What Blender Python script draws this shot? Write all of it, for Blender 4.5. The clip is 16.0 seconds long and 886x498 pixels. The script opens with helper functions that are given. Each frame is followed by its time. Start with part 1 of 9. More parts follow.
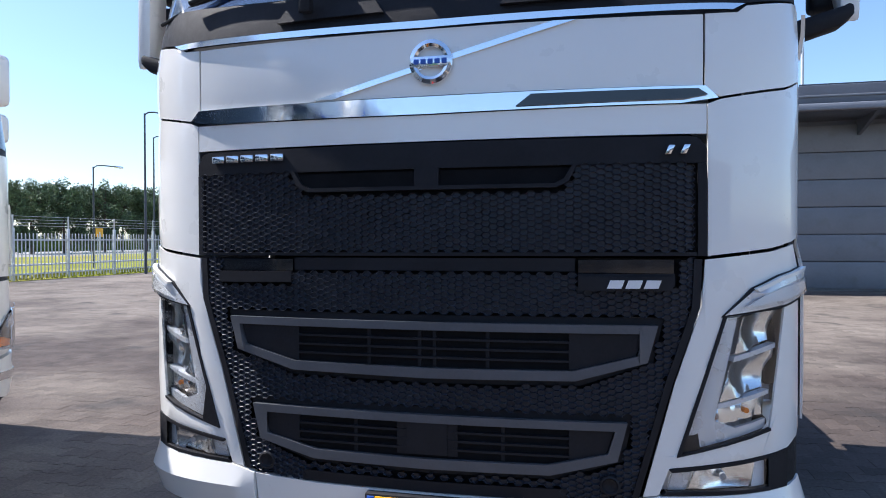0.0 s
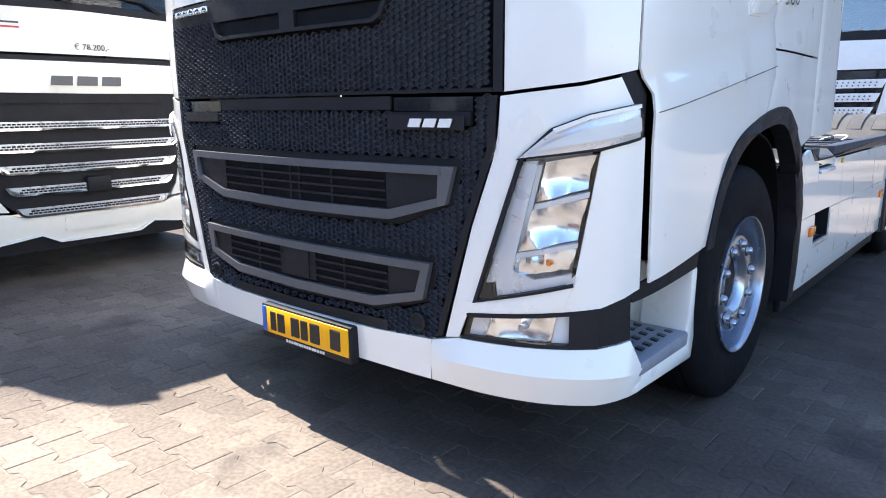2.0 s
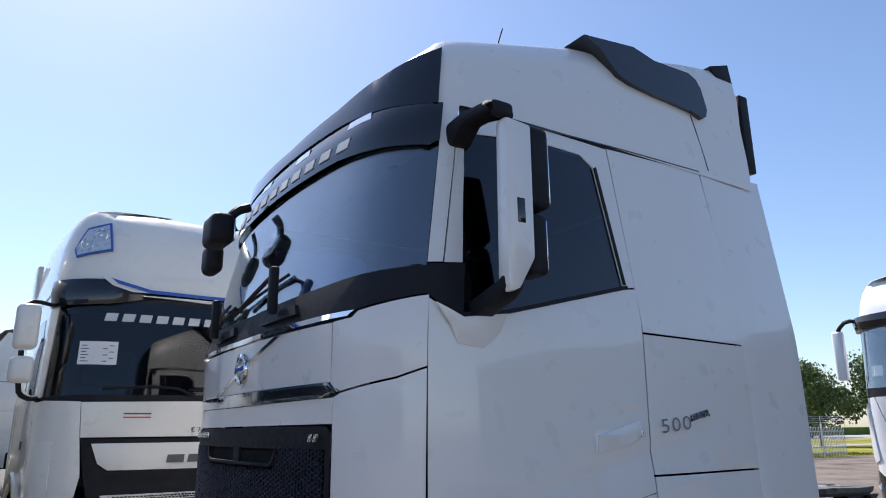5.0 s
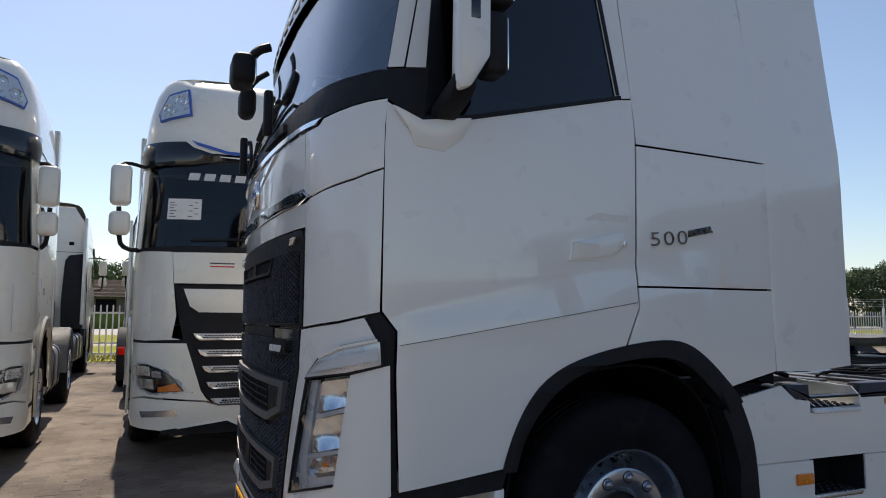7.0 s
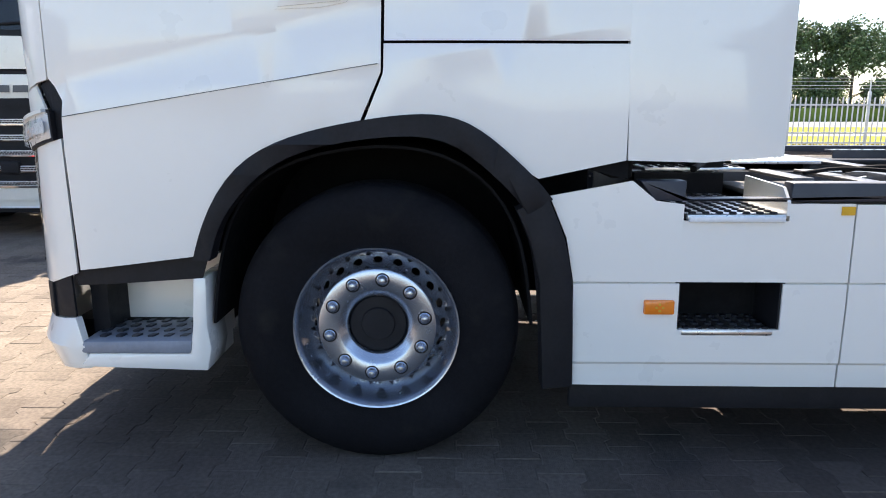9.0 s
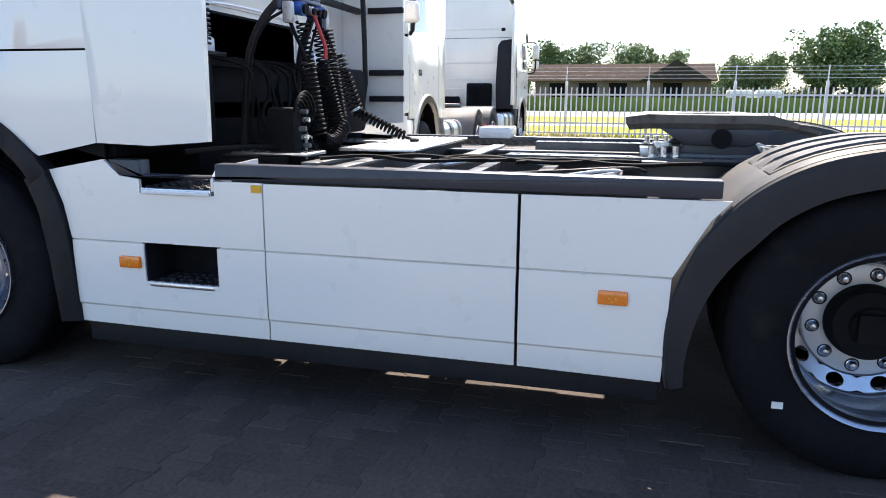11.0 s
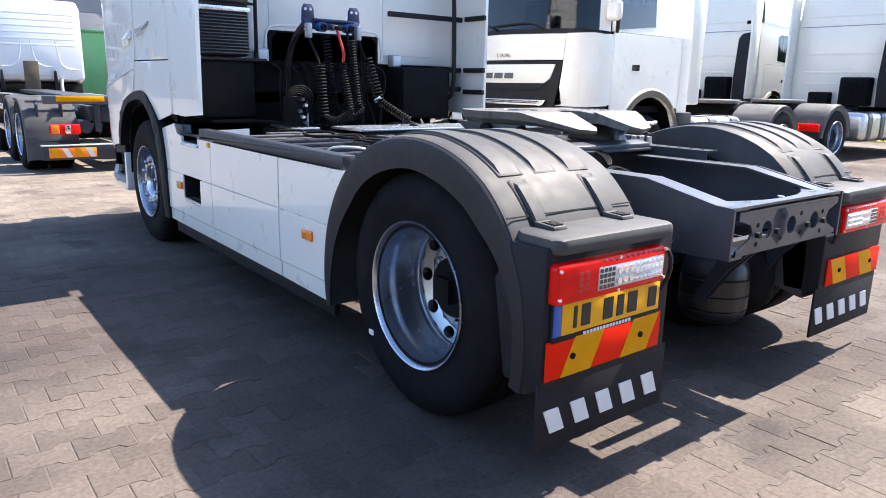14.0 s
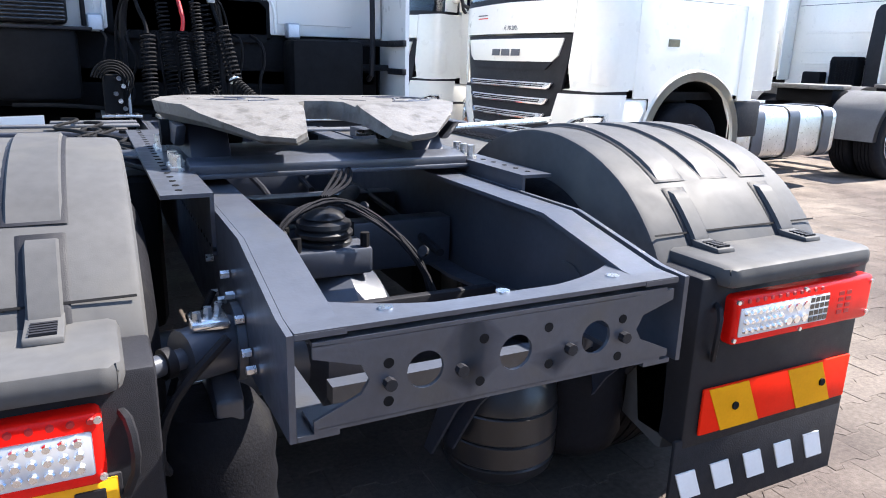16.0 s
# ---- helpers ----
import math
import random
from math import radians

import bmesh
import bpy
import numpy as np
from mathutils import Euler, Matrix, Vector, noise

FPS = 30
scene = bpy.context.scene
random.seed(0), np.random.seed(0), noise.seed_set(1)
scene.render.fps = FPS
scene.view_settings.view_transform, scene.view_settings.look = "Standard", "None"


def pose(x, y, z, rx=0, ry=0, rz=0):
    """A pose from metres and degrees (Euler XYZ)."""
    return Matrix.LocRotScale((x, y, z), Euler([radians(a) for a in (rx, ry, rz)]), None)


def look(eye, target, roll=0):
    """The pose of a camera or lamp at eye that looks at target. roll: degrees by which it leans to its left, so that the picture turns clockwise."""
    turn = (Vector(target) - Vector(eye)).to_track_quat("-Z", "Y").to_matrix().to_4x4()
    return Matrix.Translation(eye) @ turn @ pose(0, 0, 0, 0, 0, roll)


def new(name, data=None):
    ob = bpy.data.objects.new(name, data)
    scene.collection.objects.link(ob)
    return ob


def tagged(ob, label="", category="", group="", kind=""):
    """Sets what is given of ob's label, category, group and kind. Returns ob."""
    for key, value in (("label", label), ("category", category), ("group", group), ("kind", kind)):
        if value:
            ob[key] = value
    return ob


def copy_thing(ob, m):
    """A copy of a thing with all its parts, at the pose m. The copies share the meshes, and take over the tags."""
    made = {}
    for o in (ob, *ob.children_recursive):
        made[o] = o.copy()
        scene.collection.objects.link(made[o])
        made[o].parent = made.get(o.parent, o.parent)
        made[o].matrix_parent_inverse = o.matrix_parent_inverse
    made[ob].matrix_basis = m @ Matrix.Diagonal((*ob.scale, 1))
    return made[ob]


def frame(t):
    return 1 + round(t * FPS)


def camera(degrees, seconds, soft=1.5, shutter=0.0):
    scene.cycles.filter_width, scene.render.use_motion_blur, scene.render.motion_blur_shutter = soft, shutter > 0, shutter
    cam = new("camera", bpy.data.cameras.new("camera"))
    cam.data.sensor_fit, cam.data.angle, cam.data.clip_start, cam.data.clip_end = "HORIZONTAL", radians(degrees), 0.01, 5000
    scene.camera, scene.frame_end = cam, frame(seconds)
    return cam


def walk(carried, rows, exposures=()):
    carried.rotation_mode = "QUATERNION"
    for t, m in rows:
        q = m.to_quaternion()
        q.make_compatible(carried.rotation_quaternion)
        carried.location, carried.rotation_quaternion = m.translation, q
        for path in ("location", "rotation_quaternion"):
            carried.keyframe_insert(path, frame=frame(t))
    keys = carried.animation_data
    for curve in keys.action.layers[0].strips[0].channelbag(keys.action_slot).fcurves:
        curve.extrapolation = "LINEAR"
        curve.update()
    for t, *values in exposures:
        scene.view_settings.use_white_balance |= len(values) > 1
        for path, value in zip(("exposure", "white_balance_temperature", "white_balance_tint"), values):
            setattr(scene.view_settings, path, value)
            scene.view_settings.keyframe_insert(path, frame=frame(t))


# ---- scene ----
cam = camera(65.3, 16.0, 1.0)
PATH = [
    (0, (0.587, -2.252, 1.314), (0.128, -0.305, 1.289), -0.2),
    (0.5, (0.817, -2.212, 1.215), (0.253, -0.306, 1.001), 0.4),
    (1, (1.167, -2.04, 1.235), (0.379, -0.236, 0.88), -0.1),
    (1.5, (1.65, -1.918, 1.265), (0.602, -0.264, 0.857), -0.9),
    (2, (2.088, -1.59, 1.225), (0.811, -0.105, 0.818), -0.5),
    (2.5, (2.446, -1.364, 1.256), (1.071, 0.03, 0.85), -0.3),
    (3, (2.679, -1.131, 1.338), (1.198, 0.177, 1.028), -0.0),
    (3.5, (2.785, -0.93, 1.431), (1.233, 0.329, 1.339), -0.1),
    (4, (2.966, -0.866, 1.615), (1.378, 0.344, 1.734), 0.5),
    (4.5, (3.14, -0.99, 1.623), (1.556, 0.163, 2.023), 0.7),
    (4.7, (3.209, -1.03, 1.628), (1.618, 0.077, 2.121), 0.5),
    (6.8, (3.58, -0.588, 1.331), (1.761, 0.192, 1.623), 0.1),
    (7, (3.57, -0.473, 1.302), (1.734, 0.297, 1.497), 0.2),
    (7.5, (3.557, -0.067, 1.25), (1.682, 0.63, 1.22), 0.0),
    (8, (3.504, 0.422, 1.23), (1.564, 0.864, 1.028), 0.2),
    (8.5, (3.49, 1.014, 1.229), (1.527, 1.206, 0.898), 0.0),
    (9, (3.476, 1.592, 1.221), (1.516, 1.558, 0.827), 0.0),
    (9.5, (3.496, 2.195, 1.252), (1.546, 2.023, 0.841), -0.2),
    (10, (3.575, 2.727, 1.274), (1.622, 2.569, 0.871), 0.1),
    (10.2, (3.545, 3.015, 1.26), (1.599, 2.816, 0.845), 0.1),
    (12.3, (3.710, 5.805, 1.238), (1.971, 4.897, 0.844), 1.3),
    (12.5, (3.676, 5.967, 1.246), (1.955, 5.032, 0.842), 1.4),
    (13, (3.550, 6.505, 1.276), (1.968, 5.361, 0.842), 1.3),
    (13.5, (3.207, 6.889, 1.293), (1.831, 5.510, 0.839), 1.2),
    (14, (2.744, 7.188, 1.305), (1.548, 5.654, 0.840), 1.2),
    (14.5, (2.176, 7.241, 1.323), (1.156, 5.589, 0.839), 1.3),
    (15, (1.616, 7.203, 1.341), (0.683, 5.503, 0.851), 0.6),
    (15.2, (1.411, 7.124, 1.308), (0.458, 5.428, 0.842), 0.9),
    (15.5, (1.091, 7.080, 1.322), (0.183, 5.366, 0.836), 0.8),
    (16, (0.672, 6.931, 1.323), (-0.202, 5.211, 0.796), 1.6),
]
EXPOSURES = [(0, 0.94, 5750, 12), (0.5, 1.23, 6100, 13), (1.0, 1.61, 6150, 12), (2.0, 2.08, 6350, 11), (2.5, 1.93, 6400, 11), (3.0, 1.88, 6510, 11), (3.5, 1.68, 6660, 12), (4.0, 1.35, 6360, 13), (4.5, 0.79, 6110, 14), (7.0, 0.33, 6910, 12), (7.5, 0.73, 7060, 12), (8.0, 1.24, 7110, 12), (9.0, 1.83, 7010, 12), (9.5, 1.92, 7010, 12), (10.0, 1.92, 6960, 12), (12.5, 1.43, 6300, 13), (13.5, 1.65, 6350, 13), (14.5, 2.0, 6300, 13), (15.5, 2.08, 6250, 12), (16.0, 2.1, 6150, 11)]
walk(cam, [(t, look(eye, target, roll)) for t, eye, target, roll in PATH], EXPOSURES)

# ---- light ----
SUN_TO = Vector((-1.0, 0.02, 1.25))
world = bpy.data.worlds.new("sky")
scene.world = world
world.use_nodes = True
wn = world.node_tree
sky = wn.nodes.new("ShaderNodeTexSky")
sky.sky_type, sky.sun_disc = "NISHITA", False
sky.sun_elevation = math.atan2(SUN_TO.z, Vector((SUN_TO.x, SUN_TO.y)).length)
sky.sun_rotation = math.atan2(SUN_TO.x, SUN_TO.y)
sky.air_density, sky.dust_density, sky.ozone_density = 1.0, 0.6, 2.5
wn.links.new(sky.outputs[0], wn.nodes["Background"].inputs[0])
wn.nodes["Background"].inputs[1].default_value = 0.113
sun = new("sun", bpy.data.lights.new("sun", "SUN"))
sun.data.energy, sun.data.angle, sun.data.color = 5.0, radians(0.5), (1.0, 0.91, 0.80)
sun.matrix_world = look(SUN_TO * 20, (0, 0, 0))


# ---- materials ----
def mat(name, col, rough=0.5, metal=0.0, var=0.08, scale=3.0, bump=0.0, bscale=80.0, coat=0.0, dirt=None, dirt_at=0.62, dscale=2.0, island=0.0, piece=0.0, spec=0.5, rvar=0.06):
    m = bpy.data.materials.new(name)
    m.use_nodes = True
    nt = m.node_tree
    b = nt.nodes["Principled BSDF"]
    b.inputs["Roughness"].default_value, b.inputs["Metallic"].default_value = rough, metal
    b.inputs["Coat Weight"].default_value, b.inputs["Coat Roughness"].default_value = coat, 0.04
    tc = nt.nodes.new("ShaderNodeTexCoord")

    def noi(sc, detail=4.0):
        n = nt.nodes.new("ShaderNodeTexNoise")
        n.inputs["Scale"].default_value, n.inputs["Detail"].default_value = sc, detail
        nt.links.new(tc.outputs["Object"], n.inputs["Vector"])
        return n

    def ramp(src, lo, hi, a, c):
        r = nt.nodes.new("ShaderNodeMapRange")
        r.inputs["From Min"].default_value, r.inputs["From Max"].default_value = lo, hi
        r.inputs["To Min"].default_value, r.inputs["To Max"].default_value = a, c
        nt.links.new(src, r.inputs["Value"])
        return r.outputs[0]

    big, fine = noi(scale), noi(scale * 14, 2.0)
    add = nt.nodes.new("ShaderNodeMath")
    add.operation = "MULTIPLY"
    nt.links.new(ramp(big.outputs["Fac"], 0.3, 0.7, 1 - var, 1 + var), add.inputs[0])
    nt.links.new(ramp(fine.outputs["Fac"], 0.3, 0.7, 1 - var * 0.5, 1 + var * 0.5), add.inputs[1])
    fac = add.outputs[0]
    if island or piece:
        if island:
            g = nt.nodes.new("ShaderNodeNewGeometry").outputs["Random Per Island"]
            amt = island
        else:
            g = nt.nodes.new("ShaderNodeObjectInfo").outputs["Random"]
            amt = piece
        mu = nt.nodes.new("ShaderNodeMath")
        mu.operation = "MULTIPLY"
        nt.links.new(fac, mu.inputs[0])
        nt.links.new(ramp(g, 0, 1, 1 - amt, 1 + amt), mu.inputs[1])
        fac = mu.outputs[0]
    mix = nt.nodes.new("ShaderNodeVectorMath")
    mix.operation = "SCALE"
    mix.inputs[0].default_value = col
    nt.links.new(fac, mix.inputs["Scale"])
    out = mix.outputs[0]
    if dirt:
        d = noi(dscale, 6.0)
        mx = nt.nodes.new("ShaderNodeMix")
        mx.data_type = "RGBA"
        nt.links.new(ramp(d.outputs["Fac"], dirt_at - 0.08, dirt_at + 0.1, 0, 1), mx.inputs["Factor"])
        nt.links.new(out, mx.inputs["A"])
        mx.inputs["B"].default_value = (*dirt, 1)
        out = mx.outputs["Result"]
    nt.links.new(out, b.inputs["Base Color"])
    nt.links.new(ramp(noi(scale * 5).outputs["Fac"], 0.3, 0.7, max(rough - rvar, 0.02), rough + rvar), b.inputs["Roughness"])
    if bump:
        bp = nt.nodes.new("ShaderNodeBump")
        bp.inputs["Strength"].default_value, bp.inputs["Distance"].default_value = bump, 0.004
        nt.links.new(noi(bscale, 3.0).outputs["Fac"], bp.inputs["Height"])
        nt.links.new(bp.outputs[0], b.inputs["Normal"])
    b.inputs["Specular IOR Level"].default_value = spec
    return m


def glass(name, tint, gloss=0.02, base=0.04):
    """A clear sheet: tinted through, with a reflection that grows towards grazing."""
    m = bpy.data.materials.new(name)
    m.use_nodes = True
    nt = m.node_tree
    nt.nodes.remove(nt.nodes["Principled BSDF"])
    tr, gl, lw, mx = (nt.nodes.new("ShaderNode" + k) for k in ("BsdfTransparent", "BsdfGlossy", "LayerWeight", "MixShader"))
    tr.inputs[0].default_value = (*tint, 1)
    gl.inputs["Roughness"].default_value = gloss
    lw.inputs[0].default_value = 0.5
    po, ma = nt.nodes.new("ShaderNodeMath"), nt.nodes.new("ShaderNodeMath")
    po.operation, ma.operation = "POWER", "MULTIPLY_ADD"
    po.inputs[1].default_value = 3.2
    ma.inputs[1].default_value, ma.inputs[2].default_value = 0.9 - base, base
    nt.links.new(lw.outputs["Facing"], po.inputs[0])
    nt.links.new(po.outputs[0], ma.inputs[0])
    nt.links.new(ma.outputs[0], mx.inputs[0])
    nt.links.new(tr.outputs[0], mx.inputs[1])
    nt.links.new(gl.outputs[0], mx.inputs[2])
    nt.links.new(mx.outputs[0], nt.nodes["Material Output"].inputs[0])
    return m


PAINT = mat("white_lacquer", (0.83, 0.817, 0.775), 0.32, 0, 0.008, 1.5, 0.004, 25, coat=1.0)
PAINT2 = mat("cream_lacquer", (0.80, 0.775, 0.70), 0.32, 0, 0.03, 1.5, 0.02, 25, coat=0.8)
PAINT3 = mat("cool_white_lacquer", (0.76, 0.78, 0.80), 0.32, 0, 0.03, 1.5, 0.02, 25, coat=0.8)
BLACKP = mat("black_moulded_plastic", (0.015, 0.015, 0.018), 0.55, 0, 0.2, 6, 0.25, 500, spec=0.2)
GLOSSB = mat("gloss_black", (0.008, 0.009, 0.012), 0.12, 0, 0.1, 4, coat=0.6)
GREYP = mat("grey_slat_plastic", (0.085, 0.088, 0.098), 0.42, 0, 0.1, 6, 0.1, 300)
# one plastic in two colours: webs blued for sky sheen, floors darkened for shade
MESHB = mat("sheened_black_mesh", (0.034, 0.038, 0.054), 0.30, 0, 0.12, 6, spec=0.75)
MESHF = mat("shaded_mesh_floor", (0.018, 0.021, 0.032), 0.42, 0, 0.15, 6, spec=0.45)
# plain near-black for dark parts and for sheets behind openings and joints
DEEP = mat("deep_black", (0.006, 0.006, 0.007), 0.8, 0, 0.3, 4, spec=0.15)
# FENDER is lightened for sun on the crown, FLIP darkened for its shaded side
FENDER = mat("sunlit_weathered_plastic", (0.064, 0.064, 0.065), 0.58, 0, 0.14, 3, 0.06, 400, dirt=(0.084, 0.082, 0.078), dirt_at=0.58, dscale=5, spec=0.16)
FLIP = mat("shaded_fender_edge", (0.020, 0.020, 0.023), 0.5, 0, 0.15, 5, 0.08, 300, spec=0.25)
PALEF = mat("faded_grey_fender", (0.17, 0.17, 0.175), 0.55, 0, 0.12, 4, 0.06, 200, spec=0.2)
FRAME = mat("frame_grey_paint", (0.047, 0.052, 0.066), 0.36, 0.0, 0.15, 4, 0.06, 120, dirt=(0.05, 0.049, 0.048), dirt_at=0.66, dscale=6, spec=0.6)
FLAP = mat("rubber_flap", (0.017, 0.017, 0.02), 0.7, 0, 0.2, 6, 0.3, 200, spec=0.2)
CHROME = mat("chrome", (0.86, 0.87, 0.88), 0.07, 1.0, 0.02, 4)
ALU = mat("tread_aluminium", (0.66, 0.67, 0.68), 0.32, 1.0, 0.12, 8, 0.2, 200)
RIM = mat("silver_rim_paint", (0.44, 0.48, 0.55), 0.26, 0.92, 0.02, 5, rvar=0.015)
FLANGE = mat("bare_grey_wheel_flange", (0.50, 0.51, 0.53), 0.42, 0.3, 0.06, 8, 0.1, 200, rvar=0.02)
STEPG = mat("blue_grey_step_plastic", (0.23, 0.25, 0.30), 0.5, 0, 0.1, 6, 0.1, 200)
STEEL = mat("bright_bolt_steel", (0.78, 0.78, 0.78), 0.3, 0.9, 0.15, 20)
RUBBER = mat("tyre_rubber", (0.009, 0.009, 0.011), 0.72, 0, 0.25, 5, 0.3, 150, dirt=(0.018, 0.0175, 0.017), dirt_at=0.66, dscale=7, spec=0.08)
LENS = glass("clear_lens", (0.96, 0.97, 0.98), 0.01, 0.03)
REFL = mat("reflector", (0.88, 0.90, 0.92), 0.18, 1.0, 0.1, 10)
LAMPW = mat("pale_lamp_plastic", (0.74, 0.76, 0.79), 0.25, 0, 0.05, 8, coat=0.6)
LAMPG = mat("grey_lamp_housing", (0.36, 0.38, 0.41), 0.3, 0.25, 0.02, 4)
SILVERP = mat("lamp_bezel_silver", (0.66, 0.68, 0.71), 0.3, 0.4, 0.015, 4)
SMOKED = glass("smoked_windscreen", (0.42, 0.45, 0.47), 0.01, 0.045)
SCREEN = glass("tinted_windscreen", (0.62, 0.68, 0.72), 0.01, 0.24)
PRIVACY = glass("dark_side_glass", (0.16, 0.21, 0.34), 0.01, 0.07)
ORANGE = mat("amber_lens", (0.85, 0.22, 0.02), 0.2, 0, 0.08, 20, coat=0.7, spec=0.3)
RED = mat("red_lens", (0.75, 0.008, 0.004), 0.2, 0, 0.1, 20, coat=0.08, spec=0.15)
SIGRED = mat("fluorescent_red_foil", (0.82, 0.022, 0.005), 0.4, 0, 0.05, 10, spec=0.05)
SIGYEL = mat("amber_reflective_foil", (0.72, 0.31, 0.004), 0.4, 0, 0.06, 10, spec=0.05)
PLATEY = mat("yellow_plate", (0.86, 0.42, 0.012), 0.35, 0, 0.05, 10, spec=0.2)
PLATEB = mat("blue_plate_band", (0.03, 0.10, 0.42), 0.4, 0, 0.05, 10)
INK = mat("black_print", (0.012, 0.012, 0.014), 0.5, 0, 0.05, 10)
PALE = mat("white_print", (0.75, 0.75, 0.74), 0.5, 0, 0.04, 10)
PAPER = mat("paper_sheet", (0.78, 0.77, 0.74), 0.7, 0, 0.04, 10)
REDINK = mat("red_print", (0.6, 0.06, 0.05), 0.5, 0, 0.04, 10)
BLUEP = mat("blue_connector", (0.02, 0.09, 0.32), 0.4, 0, 0.1, 10)
REDHOSE = mat("red_hose", (0.45, 0.02, 0.02), 0.4, 0, 0.1, 10)
CLOTH = mat("dark_seat_cloth", (0.04, 0.042, 0.05), 0.85, 0, 0.15, 8)
BOARD = mat("navy_board", (0.012, 0.022, 0.075), 0.4, 0, 0.1, 10)
GREEN = mat("green_container_paint", (0.05, 0.20, 0.09), 0.5, 0, 0.15, 2, 0.1, 40, dirt=(0.10, 0.12, 0.08), dirt_at=0.62)
YELLOWP = mat("yellow_paint", (0.75, 0.40, 0.02), 0.45, 0, 0.1, 4)
RAILD = mat("dark_rail_paint", (0.028, 0.032, 0.045), 0.4, 0.1, 0.12, 4, 0.06, 120)
GLOSSR = mat("moulded_black_rubber", (0.012, 0.012, 0.014), 0.35, 0, 0.2, 6, 0.1, 80)
GREASE = mat("greased_steel", (0.135, 0.128, 0.118), 0.5, 0.2, 0.14, 14, 0.25, 120, dirt=(0.07, 0.063, 0.055), dirt_at=0.6, dscale=24)
GALV = mat("galvanised_fence", (0.62, 0.63, 0.62), 0.55, 0.1, 0.1, 5)
CLAD = mat("grey_cladding", (0.19, 0.20, 0.225), 0.5, 0.1, 0.06, 1.5, 0.05, 60)
CLADD = mat("dark_fascia", (0.085, 0.092, 0.11), 0.45, 0.1, 0.08, 1.5)
DOORP = mat("roller_door_grey", (0.185, 0.19, 0.205), 0.5, 0.05, 0.06, 1.2, 0.06, 80, dirt=(0.15, 0.15, 0.15), dirt_at=0.66)
BRICKW = mat("plinth_concrete", (0.22, 0.21, 0.20), 0.85, 0, 0.2, 2, 0.3, 40)


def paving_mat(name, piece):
    """Worn brown-grey concrete: pale sand that also paints the sunlit ground before and behind the parked row, dark oil
    spots, fine grit.
    """
    m = bpy.data.materials.new(name)
    m.use_nodes = True
    nt = m.node_tree
    b = nt.nodes["Principled BSDF"]
    b.inputs["Roughness"].default_value, b.inputs["Specular IOR Level"].default_value = 0.85, 0.15
    geo = nt.nodes.new("ShaderNodeNewGeometry")
    rand = nt.nodes.new("ShaderNodeObjectInfo").outputs["Random"] if piece else geo.outputs["Random Per Island"]

    def noi(sc, detail):
        n = nt.nodes.new("ShaderNodeTexNoise")
        n.inputs["Scale"].default_value, n.inputs["Detail"].default_value = sc, detail
        nt.links.new(geo.outputs["Position"], n.inputs["Vector"])
        return n.outputs["Fac"]

    def ramp(src, lo, hi, a, c):
        q = nt.nodes.new("ShaderNodeMapRange")
        for k, v in zip(("From Min", "From Max", "To Min", "To Max"), (lo, hi, a, c)):
            q.inputs[k].default_value = v
        nt.links.new(src, q.inputs["Value"])
        return q.outputs[0]

    def calc(op, u, v):
        q = nt.nodes.new("ShaderNodeMath")
        q.operation = op
        for k, s in enumerate((u, v)):
            if isinstance(s, float):
                q.inputs[k].default_value = s
            else:
                nt.links.new(s, q.inputs[k])
        return q.outputs[0]

    def mixed(fac, a, c):
        q = nt.nodes.new("ShaderNodeMix")
        q.data_type = "RGBA"
        nt.links.new(fac, q.inputs["Factor"])
        for k, s in (("A", a), ("B", c)):
            if isinstance(s, tuple):
                q.inputs[k].default_value = (*s, 1)
            else:
                nt.links.new(s, q.inputs[k])
        return q.outputs["Result"]

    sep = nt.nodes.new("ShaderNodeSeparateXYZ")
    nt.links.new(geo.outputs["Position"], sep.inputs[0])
    # sand share rises away from the row, to paint sunlit ground against shade
    sun_share = calc("MAXIMUM", ramp(sep.outputs["Y"], -4.0, 4.0, 0.68, 0.33), ramp(sep.outputs["Y"], 4.0, 9.0, 0.33, 0.58))
    sand = ramp(calc("SUBTRACT", noi(0.55, 6.0), calc("SUBTRACT", 1.0, sun_share)), -0.14, 0.14, 0.0, 1.0)
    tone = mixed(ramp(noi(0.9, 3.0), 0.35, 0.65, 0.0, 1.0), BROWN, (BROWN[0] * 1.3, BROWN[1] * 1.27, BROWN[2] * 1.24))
    tone = mixed(sand, tone, SUNLIT_SAND)
    tone = mixed(ramp(noi(1.3, 5.0), 0.60, 0.70, 0.0, 0.75), tone, (0.045, 0.042, 0.04))
    sc = nt.nodes.new("ShaderNodeVectorMath")
    sc.operation = "SCALE"
    nt.links.new(tone, sc.inputs[0])
    nt.links.new(calc("MULTIPLY", ramp(rand, 0, 1, 0.84, 1.16), ramp(noi(55.0, 3.0), 0.3, 0.7, 0.8, 1.2)), sc.inputs["Scale"])
    nt.links.new(sc.outputs[0], b.inputs["Base Color"])
    bp = nt.nodes.new("ShaderNodeBump")
    bp.inputs["Strength"].default_value, bp.inputs["Distance"].default_value = 0.5, 0.004
    nt.links.new(noi(200.0, 3.0), bp.inputs["Height"])
    nt.links.new(bp.outputs[0], b.inputs["Normal"])
    return m


BROWN, SUNLIT_SAND = (0.066, 0.054, 0.048), (0.182, 0.155, 0.129)
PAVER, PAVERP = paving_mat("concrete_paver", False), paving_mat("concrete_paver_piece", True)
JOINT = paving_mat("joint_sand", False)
GRASS = mat("dry_grass", (0.20, 0.21, 0.03), 0.9, 0, 0.25, 0.35, 0.6, 30, dirt=(0.33, 0.28, 0.09), dirt_at=0.56, dscale=0.12, spec=0.05)
